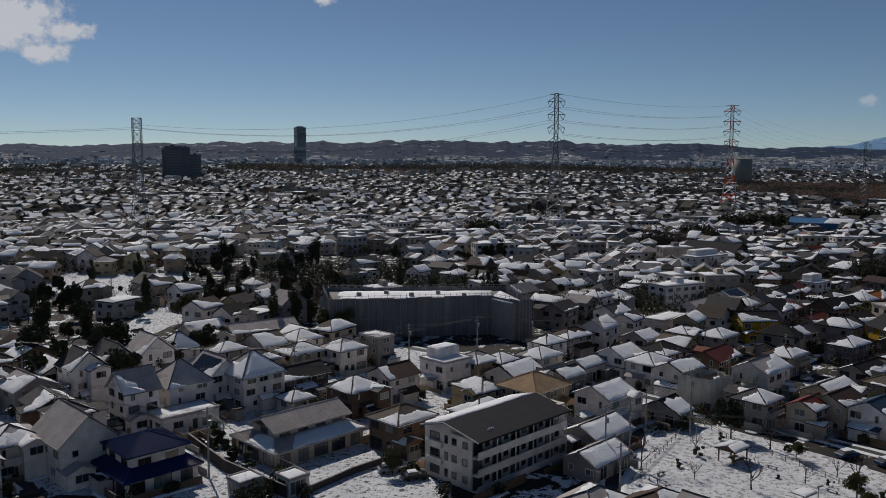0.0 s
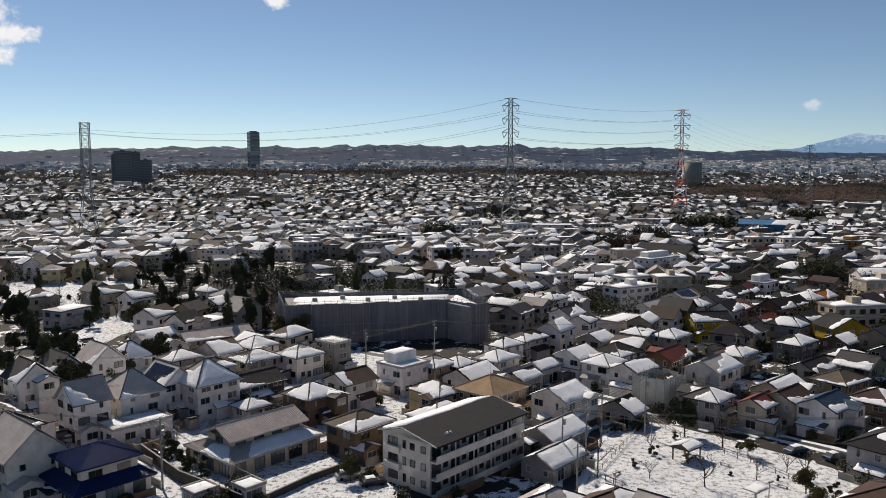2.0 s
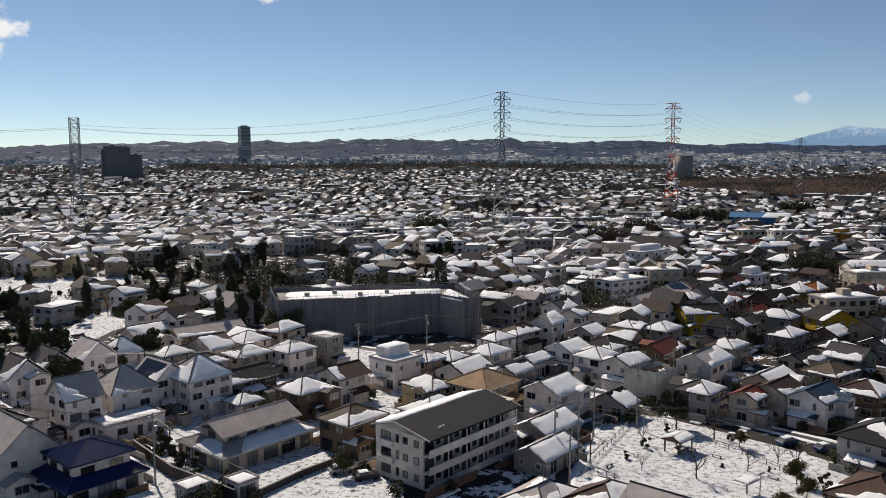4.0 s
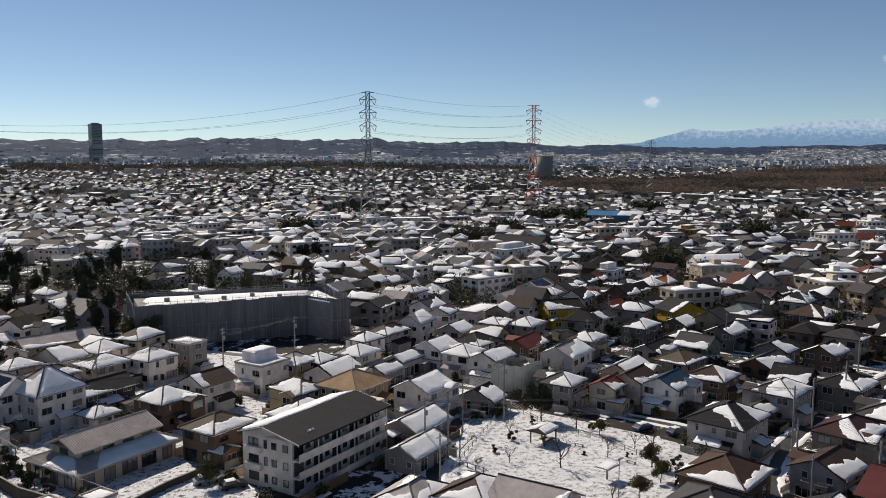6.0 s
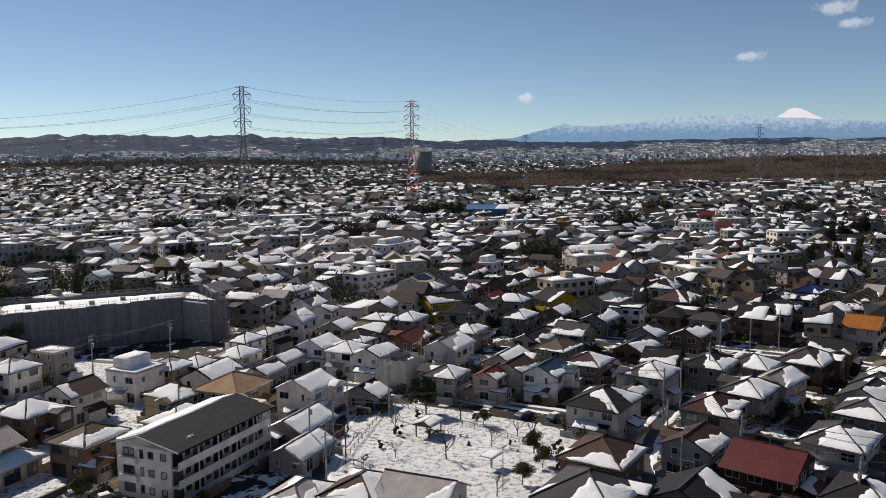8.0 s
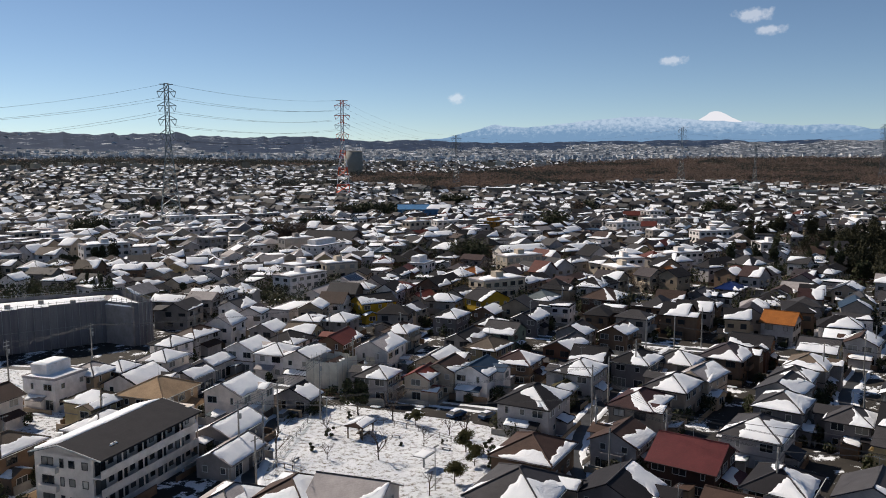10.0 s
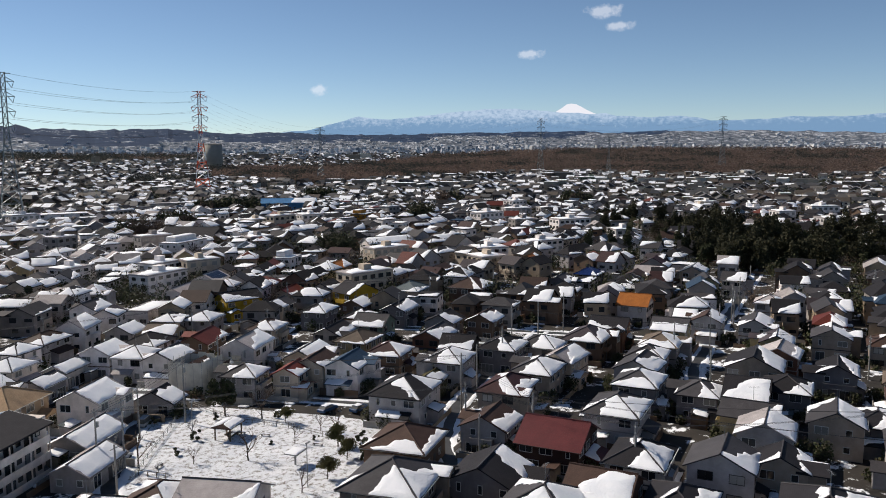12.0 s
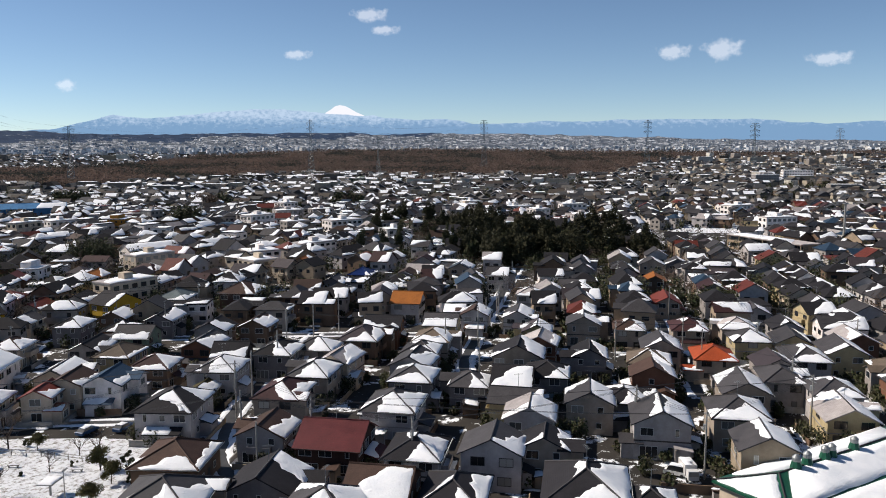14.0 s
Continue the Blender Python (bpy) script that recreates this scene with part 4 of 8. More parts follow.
def wrapped_block():
    x, y, H = -10.0, 241.0, 11.4
    h = thing("wrapped_building", pose(x, y, 0), "long block wrapped in grey scaffold netting, snow on its flat roof", "building under repair")
    out = [Vector((px - x, py - y)) for px, py in ((-36.5, 231), (11.5, 239.5), (18.5, 230.5), (22.5, 233), (16, 256), (-41.5, 252))]
    for k in range(-4, 5):
        FOOT.append((x + k * 7, y + 1 + k * 0.4, 11))
    cen = Vector((0, 3))
    core = [cen + (p - cen) * 0.95 for p in out]
    s = Shape()
    n = len(core)
    s.add([(p.x, p.y, -0.3) for p in core] + [(p.x, p.y, H - 0.6) for p in core], [(i, (i + 1) % n, (i + 1) % n + n, i + n) for i in range(n)] + [tuple(range(n, 2 * n))])
    part("wall", s.mesh("wall", WALLS["grey"]), h)
    rng = random.Random(11)
    inn = [cen + (p - cen) * 0.93 for p in out]
    for q in ((0, 1, 4, 5), (1, 2, 3, 4)):
        pts = [(inn[i].x, inn[i].y, H - 0.59) for i in q]
        part("snow_cover", mesh_of("snow_cover", *snow_on(pts, 0.97, rng, 0.25), SNOW, smooth=True), h)
    for k in range(n):
        a, b = out[k], out[(k + 1) % n]
        L = (b - a).length
        d = (b - a) / L
        nx, ny = d.y, -d.x
        m = max(2, round(L / 3.8))
        for i in range(m):
            vs, fs = [], []
            tops = H + 0.5 + rng.uniform(-0.25, 0.25)
            for j in range(9):
                p = a.lerp(b, (i + j / 8) / m)
                bulge = 0.22 * math.sin(j / 8 * math.pi) + 0.08 * math.sin(j * 2.1 + i) + rng.uniform(-0.05, 0.05)
                for z in (0.2, H * 0.33, H * 0.66, tops):
                    wob = bulge * (1 if 0.3 < z < H else 0.4)
                    vs.append((p.x + nx * wob, p.y + ny * wob, z))
            for j in range(8):
                fs += [(4 * j + r, 4 * j + 4 + r, 4 * j + 5 + r, 4 * j + 1 + r) for r in range(3)]
            o = len(vs)
            inner = [(p[0] - nx * 0.04, p[1] - ny * 0.04, p[2]) for p in vs]
            part("net_sheet", mesh_of("net_sheet", vs + inner, fs + [tuple(o + c for c in reversed(f)) for f in fs], NET, smooth=True), h)
        for i in range(m * 2):
            p = a.lerp(b, i / (m * 2)) + Vector((nx, ny)) * 0.35
            po = Shape()
            po.beam((p.x, p.y, 0), (p.x, p.y, H + 1.6), 0.06, 0, 5)
            part("scaffold_post", po.mesh("scaffold_post", STEEL), h)
        for z in (H + 0.7, H + 1.25, H * 0.5):
            ra = Shape()
            ra.beam((a.x + nx * 0.35, a.y + ny * 0.35, z), (b.x + nx * 0.35, b.y + ny * 0.35, z), 0.05, 0, 4)
            part("scaffold_rail", ra.mesh("scaffold_rail", STEEL), h)
    for i in range(5):
        bx = Shape()
        bx.box(-20 + i * 8, 1 + (i % 2) * 4, H - 0.5, -18.6 + i * 8, 2.2 + (i % 2) * 4, H + 0.7)
        part("roof_vent", bx.mesh("roof_vent", CONCRETE), h)


wrapped_block()


# ---------------------------------------------------------------- large old house with a tiled two-tier roof
def tiled_house(x, y, yaw, w, d, roof, wall, lab, snow=0.6, e1=3.1, e2=5.6, inner=(0.8, 0.56), eaves=0.9):
    h = thing("house", pose(x, y, 0, 0, 0, yaw), lab, "house", "houses of the town")
    FOOT.append((x, y, (w + d) / 4 + 0.5))
    rng = random.Random(int(x * 10))
    part("wall", wall_shape("hip", w, d, e1, 1).mesh("wall", WALLS[wall]), h)
    iw, idp = w * inner[0], d * inner[1]
    a, b, c, f = w / 2 + eaves, d / 2 + eaves, iw / 2, idp / 2
    z0, z1 = e1 - 0.05, e1 + 1.35
    skirt = [[(-a, -b, z0), (a, -b, z0), (c, -f, z1), (-c, -f, z1)], [(a, -b, z0), (a, b, z0), (c, f, z1), (c, -f, z1)], [(a, b, z0), (-a, b, z0), (-c, f, z1), (c, f, z1)], [(-a, b, z0), (-a, -b, z0), (-c, -f, z1), (-c, f, z1)]]
    s = Shape()
    s.slab(skirt, 0.22)
    part("lower_roof", s.mesh("lower_roof", ROOFS[roof]), h)
    part("upper_wall", wall_shape("hip", iw, idp, e2, 1).mesh("upper_wall", WALLS[wall]), h)
    kind = "gx" if w > d * 1.3 else "hip"
    polys = roof_polys(kind, iw, idp, e2, 1.9, eaves)
    s = Shape()
    s.slab(polys, 0.24)
    part("upper_roof", s.mesh("upper_roof", ROOFS[roof]), h)
    for nm, slopes in (("lower_tile_ribs", skirt), ("upper_tile_ribs", polys)):
        s = Shape()
        for p in slopes:
            P = [Vector(q) for q in p]
            u = (P[1] - P[0]).normalized()
            n = u.cross(P[2] - P[0]).normalized()
            up = n.cross(u)
            L = (P[1] - P[0]).length
            top = P[2] if len(P) == 3 else None
            t_ = 0.25
            while t_ < L:
                a0 = P[0] + u * t_
                H = (P[2] - P[0]).dot(up)
                l0 = (P[-1] - P[0]).dot(u)
                l1 = L - (P[2] - P[0]).dot(u)
                hh = H * min(1, t_ / max(l0, 0.01), (L - t_) / max(l1, 0.01))
                if hh > 0.3:
                    s.beam(a0 + n * 0.02, a0 + up * hh + n * 0.02, 0.07, 0, 4)
                t_ += 0.42
        part(nm, s.mesh(nm, ROOFS[roof]), h)
    part("ridge_cap", ridge_shape(polys + skirt, 0).mesh("ridge_cap", ROOFS[roof]), h)
    for p in skirt + polys:
        P = [Vector(q) for q in p]
        n = (P[1] - P[0]).cross(P[2] - P[0]).normalized()
        n.rotate(Euler((0, 0, radians(yaw))))
        lit = Vector((n.x, n.y)).normalized().dot(SUN2)
        cv = snow * (1 - 0.7 * lit) * (1.6 if p in skirt else 0.25)
        if cv > 0.15:
            part("snow_cover", mesh_of("snow_cover", *snow_on(p, min(0.93, cv), rng), SNOW, smooth=True), h)
    for side in range(4):
        turn = Matrix.Rotation(radians((180, 270, 0, 90)[side]), 4, "Z")
        for (L, off, zz, ks) in ((w if side % 2 == 0 else d, d / 2 if side % 2 == 0 else w / 2, 1.3, ("big", "door")), (iw if side % 2 == 0 else idp, idp / 2 if side % 2 == 0 else iw / 2, e1 + 1.75, ("wide", "wide"))):
            n = max(1, int(L / 3.6))
            for i in range(n):
                part("window", WINDOWS[(rng.choice(ks), "d")], h, turn @ pose(-L / 2 + L * (i + 0.5) / n, off, zz))
    return h


tiled_house(-50.2, 126.4, 46, 12, 11.5, "navy", "apartment", "cream house with a glossy deep blue tiled two-tier roof", 0.0, 3.0, 6.3, (0.76, 0.76), 0.75)
tiled_house(-28.0, 142.0, 46, 19, 12.5, "thatch", "cream", "large old house with weathered grey tiled roofs and patches of snow", 0.3)

# ---------------------------------------------------------------- houses of the near streets
# Left creams are lightened and right walls darkened, putting light and shade in colour.
house(-63.5, 130.0, 46, 8.4, 10.9, 6.6, "sy", "light", "apartment", 0.12)
house(-74.3, 129.4, 46, 7.6, 8.4, 6, "hip", "light", "apartment", 0.65)
house(-63.1, 153.8, 46, 6.3, 7.1, 7.6, "sx", "light", "white", 0.2)
house(-56.6, 161.5, 46, 8.4, 8.4, 7, "shp", "light", "white", 0.12)
house(-51.4, 168.8, 46, 6.7, 8.4, 7, "sy", "solar", "white", 0.3)
house(-43.2, 167.9, 46, 9.2, 8.4, 7.4, "shp", "light", "white", 0.97)
house(-71.1, 183.7, 46, 7.1, 7.6, 8, "sy", "light", "white", 0.3)
house(-67.9, 193.8, 46, 6.7, 6.7, 6.5, "shp", "grey", "white", 0.95)
house(-77.3, 177.2, 46, 6.3, 7.6, 8, "sy", "grey", "white", 0.2)
house(-80.4, 169.1, 46, 6.7, 7.6, 8, "sy", "grey", "white", 0.35)
house(-53.1, 152.9, 46, 10.9, 5.9, 3.2, "flat", "light", "white", 0.97)
house(-35.4, 176.2, 46, 10.9, 6.7, 4.6, "gx", "dark", "dark", 0.15)
house(-33.2, 164.6, 46, 5.5, 5.0, 2.8, "hip", "light", "apartment", 0.97)
house(-55.2, 225.5, 36, 19.0, 8.0, 4.6, "gx", "thatch", "tan", 0.12)
house(-43.0, 219.6, 46, 7.6, 7.6, 4.2, "gy", "light", "tan", 0.97)
house(-73.3, 229.0, 46, 10.1, 6.7, 4, "gx", "light", "apartment", 0.97)
house(-64.8, 212.7, 46, 8.4, 5.9, 4.4, "gy", "light", "apartment", 0.97)
house(-40.9, 209.9, 46, 7.6, 7.6, 5.5, "hip", "light", "apartment", 0.97)
house(-27.7, 197.0, 46, 7.6, 7.6, 6, "hip", "light", "apartment", 0.78)
house(-20.1, 203.2, 46, 5.0, 6.7, 7.5, "flat", "light", "concrete", 0.65)
house(-20.7, 163.1, 46, 7.6, 7.6, 5.6, "hip", "grey", "brown", 0.97)
house(-13.4, 172.4, 46, 7.6, 6.7, 6, "gx", "brown", "apartment", 0.26)
house(-9.5, 142.8, 46, 8.4, 7.1, 6, "hip", "tan", "brown", 0.65)
house(-2.0, 183.7, 46, 8.4, 7.6, 6.5, "flat2", "light", "white", 0.97)
house(5.1, 187.4, 46, 6.7, 6.7, 5.5, "hip", "light", "tan", 0.52)
house(10.9, 189.4, 46, 5.9, 5.9, 5, "hip", "dark", "brown", 0.97)
house(16.4, 164.5, 46, 10.1, 9.2, 6, "hip", "straw", "tan", 0)
house(5.7, 155.4, 46, 10.1, 7.6, 3.6, "hip", "grey", "concrete", 0.91)
house(20.7, 193.1, 46, 7.6, 6.7, 5.5, "hip", "light", "apartment", 0.97)
house(25.2, 180.7, 46, 6.7, 5.0, 4, "gx", "grey", "grey", 0.97)
house(31.4, 190.3, 46, 7.6, 5.0, 4, "gx", "light", "apartment", 0.97)
house(30.2, 158.6, 46, 8.4, 7.6, 6, "gx", "light", "apartment", 0.97)
house(26.3, 144.4, 46, 10.1, 6.7, 3.2, "gx", "light", "grey", 0.97)
house(24.0, 131.9, 46, 9.2, 5.9, 3, "gx", "light", "grey", 0.97)
house(42.7, 158.5, 46, 5.0, 7.6, 3, "gx", "dark", "grey", 0.65)
house(48.6, 247.6, 46, 7.6, 7.6, 6, "gx", "grey", "white", 0.5)
house(65.2, 246.5, 46, 16.0, 7.0, 4.5, "flat", "light", "white", 1)
house(78.5, 259.3, 46, 10.9, 6.7, 6, "gx", "light", "white", 0.2)
house(93.9, 275.7, 45, 10.1, 7.6, 6.5, "gx", "solar", "white", 0.1)
house(115.5, 299.1, 44, 9.2, 5.9, 6, "flat", "light", "white", 1)
house(89.0, 237.0, 6, 10.9, 7.6, 6, "gx", "dark", "yellow", 0.4)
house(109.2, 244.5, 42, 10.1, 5.9, 4.5, "gx", "red", "cream", 0.1)
house(132.0, 295.7, 42, 10.1, 6.7, 8.5, "flat2", "light", "white", 0.8)
house(144.2, 276.3, 39, 8.4, 6.7, 6.2, "gx", "orange", "tan", 0.5)
house(123.3, 224.6, 8, 10.1, 8.4, 6.2, "gy", "dark", "yellow", 0.5)
house(64.2, 223.8, 46, 7.6, 5.9, 5, "hip", "grey", "grey", 0.9)
house(72.3, 219.5, 46, 8.4, 6.7, 5, "hip", "grey", "grey", 1)
house(49.8, 212.8, 46, 6.7, 6.7, 5.6, "gx", "grey", "grey", 0.9)
house(40.3, 193.7, 46, 7.6, 6.7, 5.8, "gx", "light", "white", 1)
house(45.6, 186.3, 46, 7.6, 6.7, 5.8, "hip", "light", "white", 1)
house(50.8, 179.8, 46, 8.4, 6.7, 5.8, "gx", "grey", "white", 0.9)
house(63.6, 194.7, 46, 10.1, 6.7, 5, "gx", "red", "brown", 0.1)
house(68.7, 178.3, 44, 10.1, 7.6, 6.4, "gx", "light", "white", 0.5)
house(60.3, 158.2, 44, 6.7, 6.7, 5.4, "hip", "grey", "grey", 0.7)
house(68.8, 153.6, 42, 6.7, 5.0, 5.4, "gx", "red", "cream", 0.4)
house(75.3, 155.4, 40, 7.6, 5.9, 6, "gx", "brown", "cream", 0.3)
house(80.8, 150.7, 39, 8.4, 6.7, 5.8, "gx", "blue", "white", 0.4)
house(78.6, 165.9, 41, 10.1, 6.7, 5, "gx", "grey", "cream", 0.9)
house(93.6, 182.2, 39, 9.2, 6.7, 5, "gx", "dark", "grey", 0.6)
house(82.2, 198.3, 43, 8.4, 6.7, 5, "hip", "brown", "cream", 0.7)
house(96.8, 224.5, 42, 7.6, 5.9, 5, "gx", "grey", "cream", 0.5)
house(80.2, 127.3, 36, 10.9, 9.2, 6, "hip", "dark", "pale", 0.45)
house(68.2, 108.4, 36, 10.1, 9.2, 4.2, "hip", "brown", "brown", 0.44)
house(56.3, 92.8, 37, 10.9, 10.1, 6, "hip", "grey", "beige", 0.69)
house(110.9, 162.0, 34, 10.1, 6.7, 5.5, "gx", "grey", "brick", 0.62)
house(105.6, 182.7, 37, 8.4, 7.6, 5.6, "gy", "grey", "green", 0.62)
house(94.1, 156.0, 37, 8.4, 7.6, 5.2, "hip", "maroon", "brown", 0.88)
house(100.8, 141.3, 34, 9.2, 7.6, 5.8, "hip", "grey", "pale", 0.88)
house(94.4, 138.4, 34, 7.6, 4.2, 3.2, "gx", "olive", "beige", 0.62)
house(102.4, 208.2, 40, 9.2, 6.7, 5.4, "hip", "dark", "slate", 0.97)
house(115.8, 210.3, 38, 7.6, 6.7, 5, "gx", "brown", "brown", 0.88)
house(140.7, 219.5, 36, 10.1, 8.4, 5.8, "hip", "teal", "pale", 0.25)
house(123.1, 197.9, 36, 10.1, 6.7, 5, "gx", "dark", "slate", 0.62)
house(159.1, 210.4, 32, 11.8, 10.1, 6.2, "hip", "brown", "darkbrick", 0.38)
house(132.7, 169.5, 32, 8.4, 6.7, 5.4, "gx", "brown", "brown", 0.62)
house(116.7, 142.1, 31, 9.2, 7.6, 6, "hip", "dark", "slate", 0.62)
house(111.0, 123.5, 29, 10.1, 7.6, 5.8, "hip", "grey", "beige", 0.97)
house(97.1, 116.9, 31, 10.1, 7.6, 6, "hip", "maroon", "beige", 0.62)
house(87.9, 93.1, 29, 10.1, 9.2, 5, "gy", "redmetal", "darkwood", 0)
house(120.2, 104.3, 29, 9.2, 7.6, 6, "hip", "grey", "slate", 0.97)
house(104.7, 95.6, 29, 10.1, 8.4, 6, "hip", "grey", "pale", 0.97)
house(91.2, 78.6, 29, 9.2, 7.6, 5.6, "hip", "dark", "pale", 0.62)
house(98.8, 69.5, 29, 7.6, 8.4, 6, "gx", "grey", "pale", 0.5)
house(115.3, 73.4, 29, 7.6, 7.6, 6, "gx", "light", "pale", 0.97)
house(105.6, 64.5, 29, 5.9, 6.7, 5.6, "gx", "dark", "beige", 0.5)
house(77.1, 72.8, 29, 10.9, 7.6, 5.6, "gy", "brown", "brick", 0.97)
house(82.3, 64.3, 29, 10.1, 7.6, 5.6, "hip", "dark", "beige", 0.62)
house(67.9, 74.2, 29, 10.1, 9.2, 6, "hip", "grey", "beige", 0.97)
house(69.5, 87.7, 32, 8.4, 9.2, 5, "gx", "dark", "slate", 0.5)
house(94.9, 51.2, 29, 12.6, 10.1, 5.8, "hip", "dark", "slate", 0.62)
house(139.4, 137.5, 29, 10.9, 8.4, 5.8, "hip", "purple", "brown", 0.62)
house(162.8, 131.4, 29, 8.4, 7.6, 5.8, "gy", "grey", "creamyellow", 0.62)
house(179.5, 157.9, 29, 9.2, 7.6, 6, "gy", "orange", "pale", 0.1)
house(225.7, 192.4, 29, 8.4, 8.4, 6.2, "gy", "light", "pink", 0.25)
house(213.4, 210.1, 29, 9.2, 7.6, 5, "hip", "navy", "slate", 0.25)
house(189.5, 200.1, 29, 7.6, 6.7, 6, "gx", "grey", "slate", 0.5)
house(215.7, 245.7, 30, 8.4, 6.7, 6, "gx", "orange", "beige", 0.38)
house(244.4, 187.4, 29, 10.1, 7.6, 5.6, "gx", "solar", "beige", 0.62)
house(238.2, 165.9, 29, 8.4, 6.7, 6, "gy", "grey", "pale", 0.97)
house(212.0, 135.7, 29, 7.6, 6.7, 6, "hip", "light", "pale", 0.97)
house(184.7, 121.8, 29, 10.1, 6.7, 5.6, "gx", "grey", "pale", 0.97)
house(232.9, 132.5, 29, 8.4, 7.6, 5.6, "gy", "grey", "tan", 0.97)
house(186.8, 102.6, 29, 8.4, 7.6, 5.8, "gx", "grey", "beige", 0.75)
house(149.7, 98.5, 29, 9.2, 10.1, 5.6, "gx", "dark", "beige", 0.62)
house(125.7, 94.1, 29, 7.6, 6.7, 5.4, "hip", "grey", "slate", 0.75)
house(130.6, 87.2, 29, 10.9, 6.7, 5.6, "gy", "dark", "slate", 0.97)
house(140.5, 85.4, 29, 8.4, 7.6, 5.6, "hip", "dark", "slate", 0.38)
house(178.3, 131.7, 29, 7.6, 6.7, 5.8, "gx", "brown", "pale", 0.75)
house(295.0, 132.8, 29, 7.6, 8.4, 6, "gx", "grey", "beige", 0.62)
house(302.6, 125.6, 29, 6.7, 7.6, 6, "gx", "grey", "slate", 0.97)
house(309.8, 117.1, 29, 6.7, 7.6, 6, "gx", "grey", "slate", 0.97)
house(262.6, 117.0, 29, 8.4, 6.7, 5.6, "gx", "orange", "brown", 0)
house(232.7, 99.7, 29, 11.8, 6.7, 5, "gx", "red", "beige", 0.1)
house(199.6, 79.2, 29, 9.2, 7.6, 5.4, "hip", "maroon", "beige", 0.62)
house(175.8, 76.3, 29, 9.2, 7.6, 5.8, "gx", "grey", "beige", 0.62)
house(175.8, 63.8, 29, 9.2, 7.6, 5.4, "hip", "vermilion", "beige", 0.25)
house(206.2, 69.1, 29, 9.2, 7.6, 6, "hip", "light", "beige", 0.97)
house(155.1, 50.3, 29, 10.1, 7.6, 5.6, "gx", "grey", "beige", 0.97)
house(139.2, 45.9, 29, 10.1, 8.4, 6, "hip", "grey", "beige", 0.97)
house(124.7, 36.6, 29, 7.6, 7.6, 6.5, "gx", "grey", "tanmodern", 0.88)
house(127.2, 54.8, 29, 9.2, 8.4, 6.2, "gx", "grey", "pale", 0.75)
house(136.7, 66.3, 29, 8.4, 6.7, 5, "hip", "dark", "slate", 0.97)
house(162.5, 35.8, 29, 9.2, 7.6, 6, "hip", "grey", "pale", 0.97)
house(152.5, 31.5, 29, 10.1, 7.6, 5, "gx", "light", "creamyellow", 0.97)
house(196.2, 41.9, 29, 10.1, 7.6, 6, "gx", "grey", "creamyellow", 0.75)
house(187.1, 47.4, 29, 10.9, 7.6, 5.6, "hip", "grey", "pale", 0.88)
house(215.5, 59.8, 29, 8.4, 6.7, 5.6, "gx", "dark", "pale", 0.62)
house(159.3, 85.9, 29, 8.4, 6.7, 5.6, "gx", "dark", "slate", 0.75)
house(129.8, 69.7, 29, 7.6, 7.6, 5.8, "gx", "grey", "beige", 0.75)
house(189.6, 91.0, 29, 8.4, 6.7, 5.6, "hip", "brown", "beige", 0.75)
house(233.2, 48.3, 29, 9.2, 7.6, 5.6, "gx", "dark", "beige", 0.75)
house(251.8, 61.5, 29, 9.2, 6.7, 6, "gx", "grey", "slate", 0.75)
house(230.1, 72.5, 29, 8.4, 6.7, 5.4, "gx", "grey", "pale", 0.97)
house(102.1, 597.3, -4, 36.0, 14.0, 8, "flat", "light", "white", 0.97)
house(136.0, 424.0, -47, 30.0, 17.0, 6, "gx", "dark", "dark", 0.05)
house(266.0, 590.0, -26, 42.0, 13.0, 8.5, "gx", "azure", "azure", 0.45)
house(114.9, 373.0, 36, 22.0, 10.0, 9, "flat2", "light", "white", 0.97)
house(192.5, 641.0, -6, 40.0, 12.0, 9, "flat", "light", "concrete", 0.39)
house(-7.0, 587.5, 46, 7.6, 6.7, 6, "gx", "light", "tan", 0.26)
house(254.0, 452.0, 38, 12.5, 9.5, 9, "flat2", "orangewall", "orangewall", 0.97)
house(237.3, 380.6, 36, 8.4, 7.6, 9.5, "flat", "light", "white", 0.78)
house(198.8, 330.1, -3, 24.0, 10.0, 6.5, "gx", "light", "white", 0.97)
house(217.5, 414.4, 39, 10.1, 8.4, 8.5, "flat", "light", "white", 0.97)
house(65.9, 395.5, 46, 10.9, 7.6, 6, "hip", "light", "white", 0.97)
house(-65.5, 485.8, 46, 8.4, 6.7, 5.5, "gx", "teal", "white", 0.78)
house(-32.6, 120.9, 46, 3.8, 3.4, 2.6, "flat", "light", "white", 0.97)
house(-25.5, 122.4, 46, 3.4, 3.4, 2.6, "flat", "light", "apartment", 0.97)
house(98.5, 43.4, 29, 6.7, 5.9, 4.5, "hip", "dark", "slate", 0.75)
house(27.9, 106.2, 46, 9.2, 7.6, 5.5, "hip", "brown", "apartment", 0.9)
house(34.7, 101.3, 46, 8.4, 9.2, 5.6, "gy", "light", "apartment", 0.3)
house(19.3, 108.3, 46, 10.9, 8.4, 4.5, "hip", "light", "apartment", 0.97)

